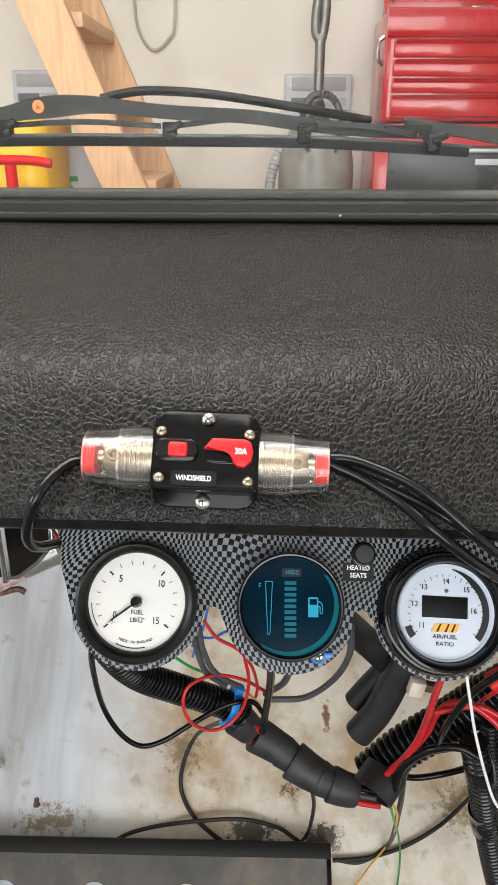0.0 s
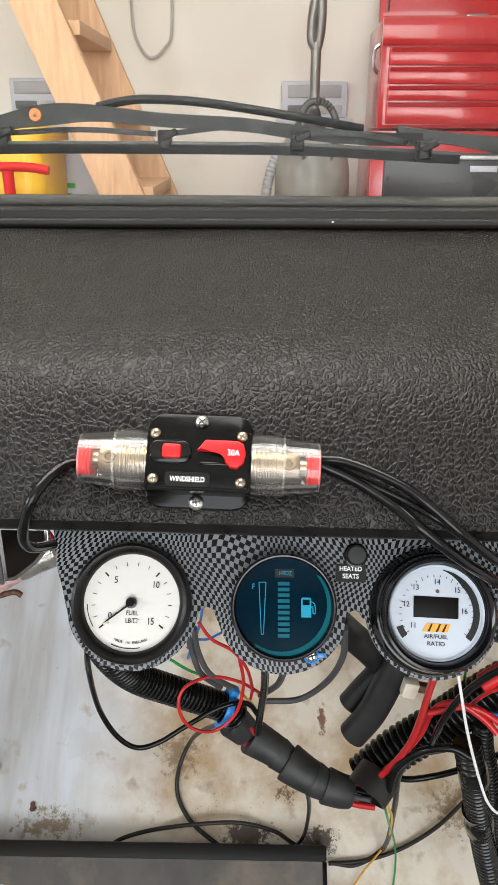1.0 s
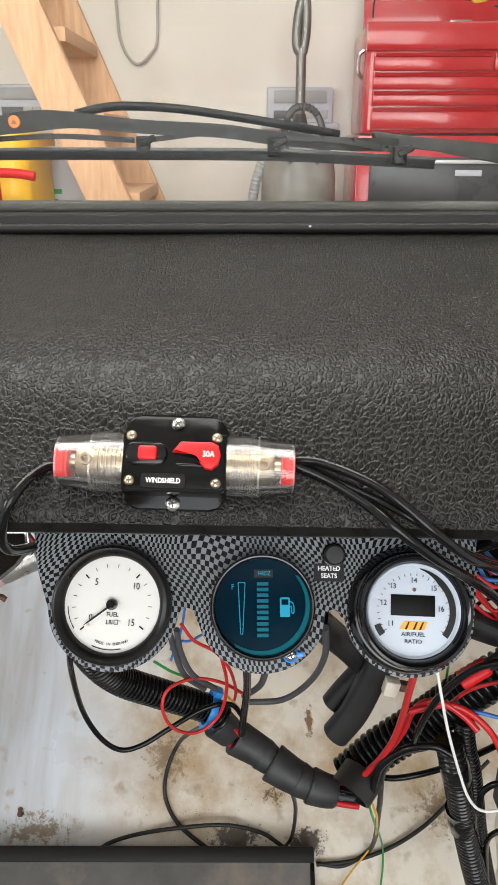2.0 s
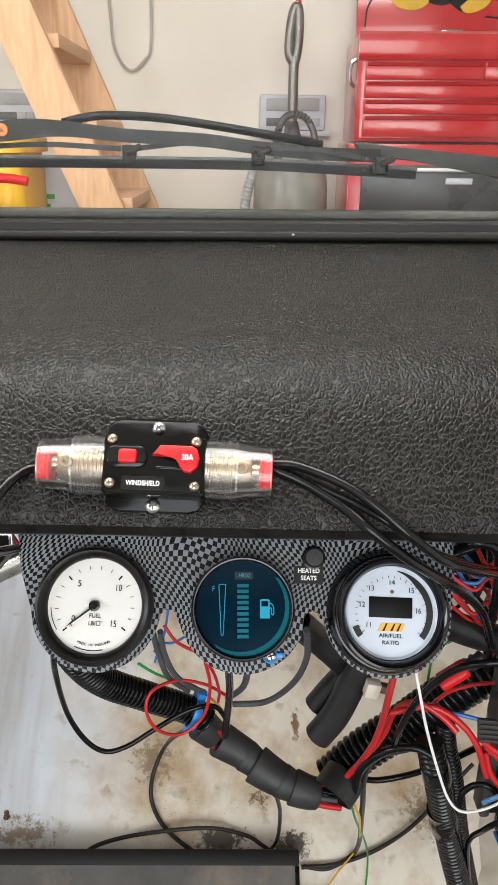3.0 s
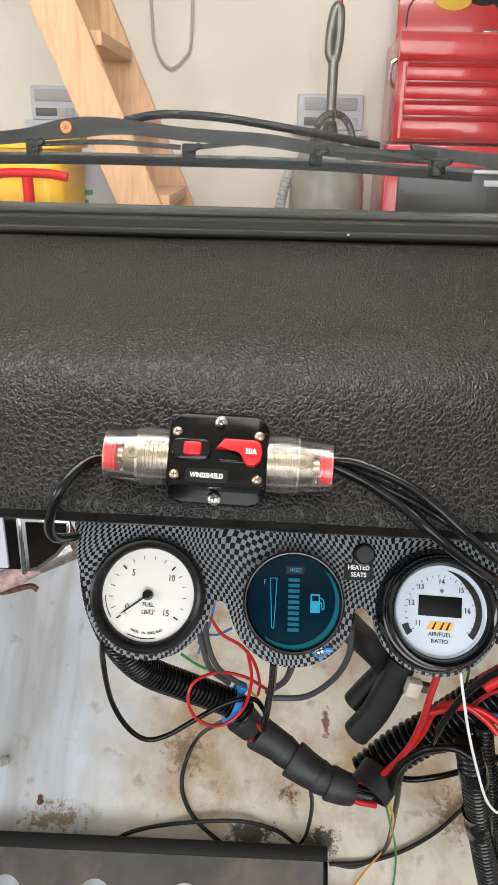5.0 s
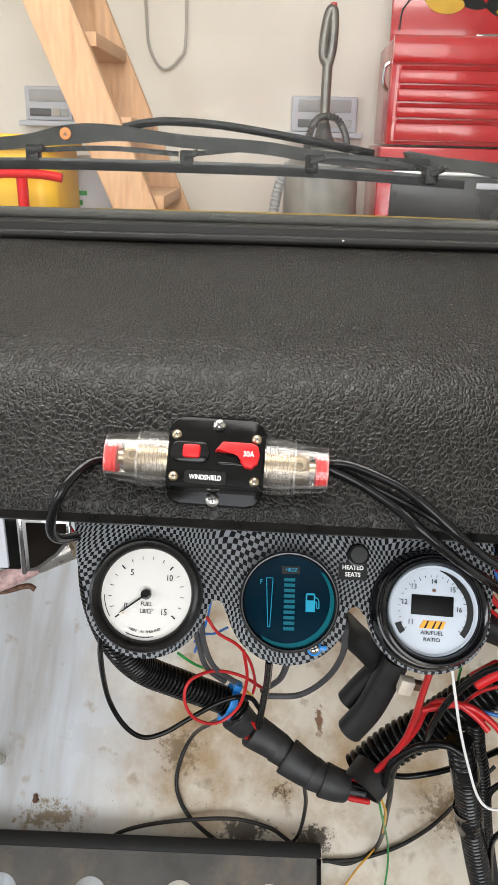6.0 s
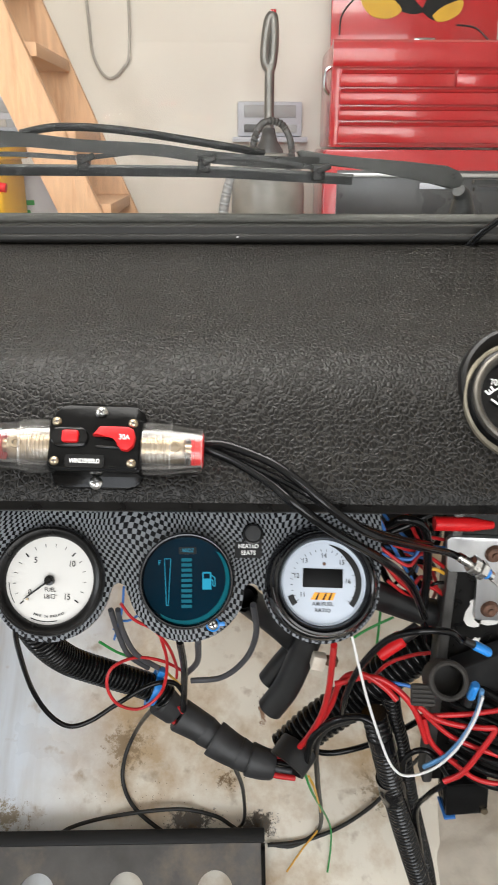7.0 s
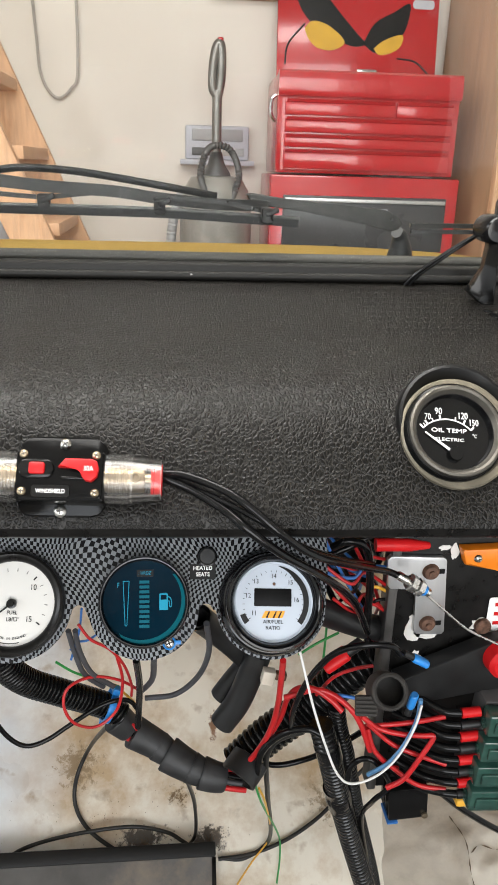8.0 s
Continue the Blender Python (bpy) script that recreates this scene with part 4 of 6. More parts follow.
ring_part("hub", [(0, 0.0045), (0.0032, 0.0044), (0.0036, 0.0036), (0.0036, 0.002)], BLACK, g, m=at(*PIVOT), segs=32)

# ---- wiper ----
def ribbon(bm, line, w, h):
    """A flat bar swept along a line: w deep (y), h high (z)."""
    rings = []
    for i, q in enumerate(line):
        ww = w(i / (len(line) - 1)) if callable(w) else w
        hh = h(i / (len(line) - 1)) if callable(h) else h
        rings.append([bm.verts.new((q.x, q.y + sy * ww / 2, q.z + sz * hh / 2)) for sy, sz in ((-1, -1), (1, -1), (1, 1), (-1, 1))])
    for a, b in zip(rings, rings[1:]):
        for k in range(4):
            bm.faces.new((a[k], a[(k + 1) % 4], b[(k + 1) % 4], b[k]))
    bm.faces.new(rings[0])
    bm.faces.new(rings[-1][::-1])


wiper = thing("windscreen_wiper", "weathered black wiper arm and blade resting on the windscreen", "wiper")
bm = bmesh.new()
ribbon(bm, smooth_line([(-0.26, 0.508, 1.0905), (-0.19, 0.504, 1.0935), (-0.155, 0.501, 1.0965), (-0.128, 0.500, 1.1010), (-0.095, 0.500, 1.1030), (-0.049, 0.500, 1.0990), (0.0, 0.502, 1.0965), (0.032, 0.505, 1.0925), (0.075, 0.511, 1.0890), (0.115, 0.524, 1.0880)], 5), 0.006,
       lambda s: 0.0080 + 0.0042 * math.exp(-((s - 0.36) / 0.09) ** 2))
part("arm", bm, WIPER_GREY, wiper)
bm = bmesh.new()
ribbon(bm, smooth_line([(-0.30, 0.502, 1.0815), (-0.155, 0.500, 1.0855), (-0.05, 0.500, 1.0858), (0.035, 0.503, 1.0850), (0.09, 0.508, 1.0825), (0.138, 0.513, 1.0798)], 6), 0.005, 0.0024)
part("blade_spine", bm, BLADE_EDGE, wiper, "dark blade spine with a thin bright edge")
bm = bmesh.new()
ribbon(bm, smooth_line([(-0.30, 0.500, 1.0780), (-0.155, 0.498, 1.0822), (-0.05, 0.498, 1.0825), (0.035, 0.501, 1.0817), (0.09, 0.506, 1.0790), (0.137, 0.511, 1.0765)], 6), 0.0035, 0.0056)
part("rubber_blade", bm, DISPLAY_BLACK, wiper)
bm = bmesh.new()
tube(bm, smooth_line([(-0.09, 0.500, 1.1062), (-0.075, 0.502, 1.1095), (-0.058, 0.503, 1.1108), (-0.022, 0.505, 1.1088), (0.034, 0.508, 1.1010), (0.075, 0.514, 1.0945)], 6), 0.0026, 8)
part("upper_arm", bm, BLACK, wiper)
for x, z in ((-0.150, 1.0905), (-0.049, 1.0895), (0.033, 1.0885), (0.112, 1.0835)):
    bm = bmesh.new()
    box(bm, x - 0.0042, x + 0.0042, 0.496, 0.506 + max(0, x) * 0.08, z - 0.0068, z + 0.0042, 0.0012)
    box(bm, x - 0.0016, x + 0.0085, 0.495, 0.501, z - 0.002, z + 0.002, 0.0008, m=Matrix.Translation((x, 0, z)) @ Matrix.Rotation(radians(-24), 4, "Y") @ Matrix.Translation((-x, 0, -z)))
    part("claw", bm, BLACK_SATIN, wiper)
for x0, x1, z0, z1 in ((-0.148, -0.055, 1.0915, 1.0912), (-0.045, 0.028, 1.0915, 1.0945), (0.04, 0.108, 1.0925, 1.0855)):
    bm = bmesh.new()
    ribbon(bm, smooth_line([(x0, 0.503, z0), ((x0 + x1) / 2, 0.503, (z0 + z1) / 2 + 0.0022), (x1, 0.506, z1)], 6), 0.003, 0.0032)
    part("yoke", bm, BLACK_SATIN, wiper)
bm = bmesh.new()
lathe(bm, [(0.0, 0.0006), (0.0034, 0.0006), (0.0038, 0.0)], 24, Matrix.Translation((-0.1272, 0.4968, 1.1018)) @ Matrix.Rotation(radians(90), 4, "X"))
part("round_mark", bm, MARK_ORANGE, wiper, "small round orange mark")
bm = bmesh.new()
prism(bm, [(-0.0016, -0.0012), (0.0016, -0.0012), (0.0, 0.0016)], 0.0007, 0.0009, m=Matrix.Translation((-0.1272, 0.4968, 1.1018)) @ Matrix.Rotation(radians(90), 4, "X"))
part("mark_triangle", bm, RUST, wiper)
bm = bmesh.new()
prism(bm, [(0.100, 1.0955), (0.104, 1.0965), (0.128, 1.0932), (0.183, 1.0890), (0.212, 1.0862), (0.221, 1.0825), (0.226, 1.0765), (0.223, 1.0715), (0.216, 1.0700), (0.194, 1.0752), (0.142, 1.0842), (0.104, 1.0880)],
      -0.006, 0.004, 0.0015, m=Matrix(((1, 0, 0, 0), (0, 0, -1, 0.540), (0, 1, 0, 0), (0, 0, 0, 1))))
part("arm_head", bm, WIPER_GREY, wiper, "broad weathered head of the wiper arm")
bm = bmesh.new()
lathe(bm, [(0, 0.0015), (0.0015, 0.0012), (0.0019, 0.0)], 14, Matrix.Translation((0.2175, 0.5355, 1.0795)) @ Matrix.Rotation(radians(90), 4, "X"))
part("rivet", bm, WIPER_GREY, wiper)
bm = bmesh.new()
tube(bm, smooth_line([(0.228, 0.556, 1.0680), (0.232, 0.560, 1.0640), (0.234, 0.563, 1.056), (0.235, 0.566, 1.044)], 5), lambda s: 0.0050 + 0.25 * s, 12)
part("pivot", bm, RUBBER, wiper)
arm2 = thing("second_wiper", "weathered black passenger side wiper blade", "wiper")
bm = bmesh.new()
ribbon(bm, smooth_line([(0.236, 0.548, 1.0745), (0.30, 0.548, 1.0750), (0.42, 0.545, 1.076)], 5), 0.005, 0.0035)
part("spine", bm, WIPER_GREY, arm2)
bm = bmesh.new()
ribbon(bm, smooth_line([(0.236, 0.545, 1.0695), (0.30, 0.545, 1.0705), (0.42, 0.542, 1.071)], 5), 0.004, 0.0032)
part("rubber_blade", bm, RUBBER, arm2)

# ---- toolbox ----
TB = pose(0.72, 2.65, 0, 0, 0, -2.0)
chest = thing("tool_chest", "red enamelled top tool chest with closed drawers and open lid", "tool chest", TB @ pose(0, 0, 1.098))
W2 = 0.315
bm = bmesh.new()
box(bm, -W2, W2, 0.004, 0.40, 0.0, 0.318, 0.006)
part("body", bm, TOOL_RED, chest)
bm = bmesh.new()
box(bm, -W2 + 0.015, W2 - 0.015, -0.001, 0.0035, 0.012, 0.238)
part("drawer_gap", bm, TOOL_RED, chest)
for x0, x1, z0, z1 in ((-0.29, 0.085, 0.186, 0.236), (0.092, 0.29, 0.186, 0.236), (-0.29, 0.29, 0.132, 0.180), (-0.29, 0.29, 0.084, 0.126), (-0.29, 0.29, 0.014, 0.078)):
    bm = bmesh.new()
    box(bm, x0, x1, -0.014, -0.001, z0, z1, 0.003)
    d = part("drawer", bm, TOOL_RED, chest)
    bm = bmesh.new()
    prism(bm, [(-0.014, z1 - 0.012), (-0.020, z1 - 0.010), (-0.024, z1 - 0.002), (-0.020, z1), (-0.014, z1 - 0.001)], x0 + 0.004, x1 - 0.004,
          m=Matrix(((0, 0, 1, 0), (1, 0, 0, 0), (0, 1, 0, 0), (0, 0, 0, 1))))
    part("pull", bm, TOOL_RED, d, "folded red drawer pull")
bm = bmesh.new()
prism(bm, [(-0.010, 0.246), (-0.016, 0.262), (-0.010, 0.318), (0.004, 0.326), (0.02, 0.318), (0.02, 0.246)], -W2, W2,
      m=Matrix(((0, 0, 1, 0), (1, 0, 0, 0), (0, 1, 0, 0), (0, 0, 0, 1))))
part("top_rail", bm, TOOL_RED, chest)
lid = Matrix.Translation((0.004, 0.30, 0.325)) @ Matrix.Rotation(radians(-8), 4, "X")
bm = bmesh.new()
box(bm, -0.30, 0.30, 0.0, 0.02, 0.0, 0.36, 0.006, m=lid)
lid_ob = part("lid", bm, TOOL_RED, chest, "raised lid painted with yellow and black patches")
for pts, material, off in (
        ([(-0.24, 0.30), (-0.16, 0.315), (-0.06, 0.22), (0.0, 0.16), (0.03, 0.13), (-0.02, 0.12), (-0.10, 0.15), (-0.17, 0.19), (-0.215, 0.24)], INK, 0.002),
        ([(0.02, 0.13), (0.06, 0.20), (0.13, 0.24), (0.19, 0.27), (0.175, 0.18), (0.13, 0.13), (0.07, 0.10)], INK, 0.002),
        ([(-0.20, 0.175), (-0.17, 0.20), (-0.11, 0.185), (-0.05, 0.135), (-0.09, 0.105), (-0.15, 0.11), (-0.185, 0.14)], PATCH_YELLOW, 0.004),
        ([(0.06, 0.115), (0.10, 0.145), (0.165, 0.165), (0.16, 0.125), (0.12, 0.10), (0.08, 0.095)], PATCH_YELLOW, 0.004),
        (rounded(0.08, 0.03, 0.012, 0.24, 0.27), PALE_GREY, 0.002)):
    bm = bmesh.new()
    curve = [(q.x, q.y) for q in smooth_line([(x, y, 0.0) for x, y in pts + pts[:1]], 4)[:-1]]
    prism(bm, curve, 0.0, off, m=lid @ Matrix(((1, 0, 0, 0), (0, 0, -1, 0.0), (0, 1, 0, 0), (0, 0, 0, 1))))
    part("painted_patch", bm, material, lid_ob)
bm = bmesh.new()
tube(bm, smooth_line([(-0.27, -0.001, 0.05), (-0.26, -0.001, 0.12), (-0.20, -0.001, 0.19)], 6), 0.003, 6)
tube(bm, smooth_line([(0.15, -0.001, 0.085), (0.22, -0.001, 0.075), (0.275, -0.001, 0.03)], 6), 0.003, 6)
bmesh.ops.transform(bm, verts=bm.verts, matrix=lid)
part("painted_line", bm, INK, lid_ob)
bm = bmesh.new()
box(bm, 0.0, 0.075, -0.008, 0.0, 0.03, 0.042, 0.002, m=lid)
part("lid_catch", bm, CHROME, lid_ob)
bm = bmesh.new()
tube(bm, smooth_line([(-W2 - 0.002, 0.06, 0.25), (-W2 - 0.016, 0.06, 0.235), (-W2 - 0.018, 0.06, 0.19), (-W2 - 0.002, 0.06, 0.165)], 6), 0.007, 8)
part("side_handle", bm, CHROME, chest, "chrome side handle")
cab = thing("roller_cabinet", "red roller tool cabinet with dark drawer fronts", "tool cabinet", TB)
bm = bmesh.new()
box(bm, -0.33, 0.345, 0.0, 0.44, 0.12, 1.092, 0.008)
part("body", bm, TOOL_RED, cab)
for k, (z0, z1) in enumerate(((0.84, 1.025), (0.66, 0.832), (0.40, 0.652), (0.16, 0.392))):
    bm = bmesh.new()
    box(bm, -0.285, 0.300, -0.014, 0.002, z0, z1, 0.004)
    d = part("drawer", bm, TOOL_DARK, cab)
    bm = bmesh.new()
    box(bm, -0.280, 0.295, -0.022, -0.013, z1 - 0.022, z1 - 0.008, 0.003)
    part("pull", bm, ALUMINIUM, d, "long pale metal drawer pull")
bm = bmesh.new()
box(bm, 0.0, 0.09, -0.019, -0.014, 0.965, 0.985, 0.002)
part("name_plate", bm, PALE_GREY, cab)
for x in (-0.28, 0.29):
    for y in (0.06, 0.38):
        bm = bmesh.new()
        lathe(bm, [(0, -0.015), (0.05, -0.015), (0.055, -0.008), (0.055, 0.008), (0.05, 0.015), (0, 0.015)], 24, Matrix.Translation((x, y, 0.055)) @ Matrix.Rotation(radians(90), 4, "Y"))
        box(bm, x - 0.02, x + 0.02, y - 0.02, y + 0.02, 0.06, 0.121)
        part("caster", bm, DARK_GREY, cab)

# tall plywood board and a second red cabinet beside the chest
g = thing("plywood_board", "tall brown plywood board standing on edge against the wall", "board", pose(1.20, 2.62, 0, 0, 0, 8))
bm = bmesh.new()
box(bm, -0.03, 0.03, 0.0, 0.46, 0.0, 1.75, 0.003)
part("panel", bm, PLYWOOD, g)
bm = bmesh.new()
box(bm, -0.032, -0.008, -0.03, -0.001, 0.0, 1.75, 0.003)
part("edge_batten", bm, LUMBER, g)
g = thing("side_cabinet", "red enamelled steel cabinet against the wall", "cabinet", pose(1.62, 2.7, 0))
bm = bmesh.new()
box(bm, -0.33, 0.33, 0, 0.4, 0.0, 1.5, 0.008)
part("body", bm, TOOL_RED, g)
for k in range(5):
    bm = bmesh.new()
    box(bm, -0.30, 0.30, -0.014, 0.0, 0.15 + 0.26 * k, 0.39 + 0.26 * k, 0.004)
    part("drawer", bm, TOOL_RED, g)

# ---- stair of pale lumber ----
stair = thing("loft_stair", "steep open stair of pale pine lumber leaning to the loft", "stair")
def plank(bm, a, b, w, d):
    """A sawn board from a to b, w wide along x, d deep along y."""
    a, b = Vector(a), Vector(b)
    t = bmesh.new()
    lo = [t.verts.new((a.x + sx * w / 2, a.y + sy * d / 2, a.z)) for sx, sy in ((-1, -1), (1, -1), (1, 1), (-1, 1))]
    hi = [t.verts.new((b.x + sx * w / 2, b.y + sy * d / 2, b.z)) for sx, sy in ((-1, -1), (1, -1), (1, 1), (-1, 1))]
    t.faces.new(lo[::-1])
    t.faces.new(hi)
    for k in range(4):
        t.faces.new((lo[k], lo[(k + 1) % 4], hi[(k + 1) % 4], hi[k]))
    bmesh.ops.bevel(t, geom=t.edges[:], offset=0.004, segments=2, affect="EDGES")
    merge(bm, t)
for y, dx in ((2.33, 0.0), (2.86, 0.03)):
    bm = bmesh.new()
    plank(bm, (-0.0085 + dx, y, 0.0), (-1.098 + dx, y, 2.60), 0.132, 0.042)
    part("stringer", bm, LUMBER, stair)
for k in range(11):
    z = 0.255 + 0.22 * k
    x = 0.007 - 0.419 * z
    bm = bmesh.new()
    box(bm, x - 0.06, x + 0.075, 2.352, 2.838, z - 0.019, z + 0.019, 0.003)
    part("tread", bm, LUMBER, stair)


# ---- upright vacuum cleaner ----
vac = thing("vacuum_cleaner", "grey upright vacuum cleaner with a looped handle, standing by the wall", "vacuum cleaner", pose(0.205, 2.78, 0))
bm = bmesh.new()
box(bm, -0.15, 0.15, -0.16, 0.12, 0.02, 0.12, 0.03, segs=4)
part("floor_head", bm, DARK_GREY, vac)
bm = bmesh.new()
lathe(bm, [(0, 0.12), (0.09, 0.13), (0.115, 0.2), (0.122, 0.7), (0.132, 0.86), (0.130, 0.96), (0.118, 1.03), (0.09, 1.075), (0, 1.085)], 36)
part("dust_bin", bm, VAC_GREY, vac, "grey clear-sided dust bin")
bm = bmesh.new()
lathe(bm, [(0.119, 0.60), (0.122, 0.62), (0.122, 0.72), (0.119, 0.74)], 36)
part("band", bm, DARK_GREY, vac)
bm = bmesh.new()
box(bm, -0.04, 0.05, -0.126, -0.10, 0.62, 0.72, 0.006)
part("badge", bm, TOOL_RED, vac)
bm = bmesh.new()
lathe(bm, [(0.05, 1.05), (0.055, 1.07), (0.05, 1.09), (0.03, 1.12), (0.02, 1.16), (0, 1.16)], 28)
part("neck", bm, DARK_GREY, vac)
bm = bmesh.new()
tube(bm, [(0, 0, 1.10), (0, 0, 1.36)], 0.017, 14)
part("wand", bm, VAC_METAL, vac)
bm = bmesh.new()
tube(bm, smooth_line([(0.0, 0, 1.34), (-0.016, 0, 1.37), (-0.015, 0, 1.43), (-0.005, 0, 1.49), (0.008, 0, 1.505), (0.014, 0, 1.47), (0.013, 0, 1.40), (0.004, 0, 1.345)], 8), 0.0165, 12)
part("handle", bm, VAC_METAL, vac, "looped grey handle")
bm = bmesh.new()
box(bm, 0.0, 0.02, -0.01, 0.01, 1.505, 1.525, 0.004)
part("handle_cap", bm, TOOL_RED, vac)
bm = bmesh.new()
tube(bm, resample(smooth_line([(0.05, -0.10, 1.0), (0.075, -0.09, 1.09), (0.04, -0.07, 1.17), (-0.03, -0.07, 1.17), (-0.06, -0.09, 1.08), (-0.03, -0.11, 1.0)], 10), 0.006), lambda s: 0.012 + 0.002 * math.sin(s * 500), 10)
part("hose", bm, DARK_GREY, vac)
bm = bmesh.new()
tube(bm, resample(smooth_line([(-0.12, 0.0, 0.35), (-0.155, 0, 0.6), (-0.165, 0, 0.85), (-0.13, 0, 1.0), (-0.08, 0, 1.03)], 10), 0.006), lambda s: 0.018 + 0.002 * math.sin(s * 420), 12)
part("side_hose", bm, GREY_PLASTIC, vac)

# ---- boxed devices on the wall ledge ----
def boxed(x, z, w, h, name, label):
    g = thing(name, label, "packaged device", pose(x, WALL_Y - 0.05, z), "boxed devices on the wall")
    bm = bmesh.new()
    box(bm, -w / 2, w / 2, 0.0, 0.049, 0, h, 0.008)
    part("case", bm, PALE_GREY, g)
    bm = bmesh.new()
    box(bm, -w * 0.40, w * 0.40, -0.005, 0.001, h * 0.55, h * 0.9, 0.003)
    part("display", bm, GREY_PLASTIC, g)
    bm = bmesh.new()
    box(bm, -w * 0.40, w * 0.05, -0.004, 0.001, h * 0.12, h * 0.35, 0.002)
    part("panel", bm, DARK_GREY, g)
    bm = bmesh.new()
    box(bm, w * 0.08, w * 0.25, -0.005, 0.001, h * 0.12, h * 0.35, 0.002)
    part("label", bm, CABLE_GREY, g)
    bm = bmesh.new()
    box(bm, w * 0.26, w * 0.42, -0.005, 0.001, h * 0.12, h * 0.35, 0.002)
    part("label", bm, GREY_PLASTIC, g)
    bm = bmesh.new()
    box(bm, -w / 2 - 0.02, w / 2 + 0.02, -0.03, 0.05, -0.02, -0.001, 0.002)
    part("ledge", bm, PALE_GREY, g)
    return g


boxed(0.225, 1.135, 0.25, 0.125, "battery_charger", "grey boxed battery charger with coloured label on the wall")
boxed(-0.83, 1.150, 0.18, 0.12, "wall_timer", "grey boxed device with display and coloured label on the wall")

# ---- cable loop hanging on the wall ----
g = thing("hanging_cable", "thin grey cable hanging in a loop on the wall", "cable")
bm = bmesh.new()
tube(bm, smooth_line([(-0.47, 3.105, 1.95), (-0.452, 3.105, 1.55), (-0.441, 3.105, 1.41), (-0.392, 3.105, 1.340), (-0.335, 3.105, 1.372), (-0.304, 3.105, 1.464), (-0.30, 3.105, 1.95)], 8), 0.0055, 8)
part("sheath", bm, CABLE_GREY, g)
bm = bmesh.new()
lathe(bm, [(0, 0.0), (0.012, 0.0), (0.012, 0.03), (0, 0.03)], 12, Matrix.Translation((-0.385, 3.12, 1.955)) @ Matrix.Rotation(radians(90), 4, "X"))
tube(bm, [(-0.47, 3.105, 1.95), (-0.385, 3.10, 1.968), (-0.30, 3.105, 1.95)], 0.0065, 8)
part("hook", bm, STEEL, g)

# ---- things at the stair's foot ----
g = thing("yellow_bin", "large yellow plastic bin standing on the floor", "bin", pose(-0.80, 2.35, 0))
bm = bmesh.new()
prism(bm, rounded(0.42, 0.34, 0.05), 0.0, 1.06, 0.01)
part("tub", bm, BIN_YELLOW, g)
bm = bmesh.new()
prism(bm, rounded(0.45, 0.37, 0.055), 1.062, 1.10, 0.008)
part("lid", bm, BIN_YELLOW, g)
g = thing("red_pump", "red T-handled hand pump standing before the yellow bin", "hand pump", pose(-0.655, 2.10, 0))
bm = bmesh.new()
lathe(bm, [(0, 0.0), (0.06, 0.0), (0.06, 0.02), (0.03, 0.03), (0.03, 0.6), (0.012, 0.62), (0.0, 0.62)], 24)
part("barrel", bm, RED_PLASTIC, g)
bm = bmesh.new()
tube(bm, [(0, 0, 0.6), (0, 0, 0.99)], 0.015, 12)
part("rod", bm, RED_PLASTIC, g)
bm = bmesh.new()
tube(bm, smooth_line([(-0.11, 0, 0.990), (-0.05, 0, 1.0), (0.05, 0, 1.0), (0.11, 0, 0.992)], 5), 0.0125, 12)
part("grip", bm, RED_PLASTIC, g)
g = thing("paper_sack", "white paper sack with green and grey print", "sack", pose(-0.57, 2.56, 0, 0, 0, 5))
bm = bmesh.new()
box(bm, -0.085, 0.085, -0.06, 0.06, 0.0, 1.04, 0.02, segs=3)
part("bag", bm, PALE_GREY, g)
bm = bmesh.new()
for k, w in ((0, 0.05), (1, 0.035), (2, 0.055), (3, 0.03), (4, 0.045)):
    box(bm, -0.05, -0.05 + w, -0.063, -0.0605, 0.80 + 0.03 * k, 0.815 + 0.03 * k)
part("print_bar", bm, GREEN_WIRE, g)
g = thing("wall_shelf_rail", "brown wooden rail on the wall above the chest", "rail", pose(0.36, 3.10, 1.70))
bm = bmesh.new()
box(bm, -0.16, 0.20, -0.03, 0.019, 0, 0.10, 0.004)
part("board", bm, PLYWOOD, g)


# ---- wiring ----


def wire(name, label, material, radius, points, group="loose wires"):
    bm = bmesh.new()
    tube(bm, smooth_line(points, 7), radius * 0.86, 12)
    return tagged(part(name, bm, material), label, "wire", group)


wire("breaker_cable", "black cable from the breaker across the dashboard edge", WIRE_BLACK, 0.0027, [(0.035, 0.3, 0.96), (0.048, 0.297, 0.96), (0.069, 0.289, 0.954), (0.083, 0.282, 0.946), (0.098, 0.277, 0.934), (0.119, 0.285, 0.916), (0.157, 0.325, 0.885), (0.182, 0.350, 0.8665), (0.193, 0.352, 0.8605)])
wire("breaker_cable", "black cable looping over the dashboard edge behind the panel", WIRE_BLACK, 0.003, [(0.035, 0.3, 0.958), (0.051, 0.296, 0.952), (0.069, 0.288, 0.943), (0.081, 0.28, 0.935), (0.1, 0.282, 0.919), (0.132, 0.31, 0.886), (0.158, 0.34, 0.851), (0.179, 0.37, 0.805)])
wire("breaker_cable", "thin black cable beside the thicker ones", WIRE_BLACK, 0.0022, [(0.035, 0.301, 0.958), (0.048, 0.298, 0.954), (0.072, 0.289, 0.946), (0.09, 0.281, 0.938), (0.109, 0.285, 0.923), (0.141, 0.32, 0.894), (0.172, 0.35, 0.872)])
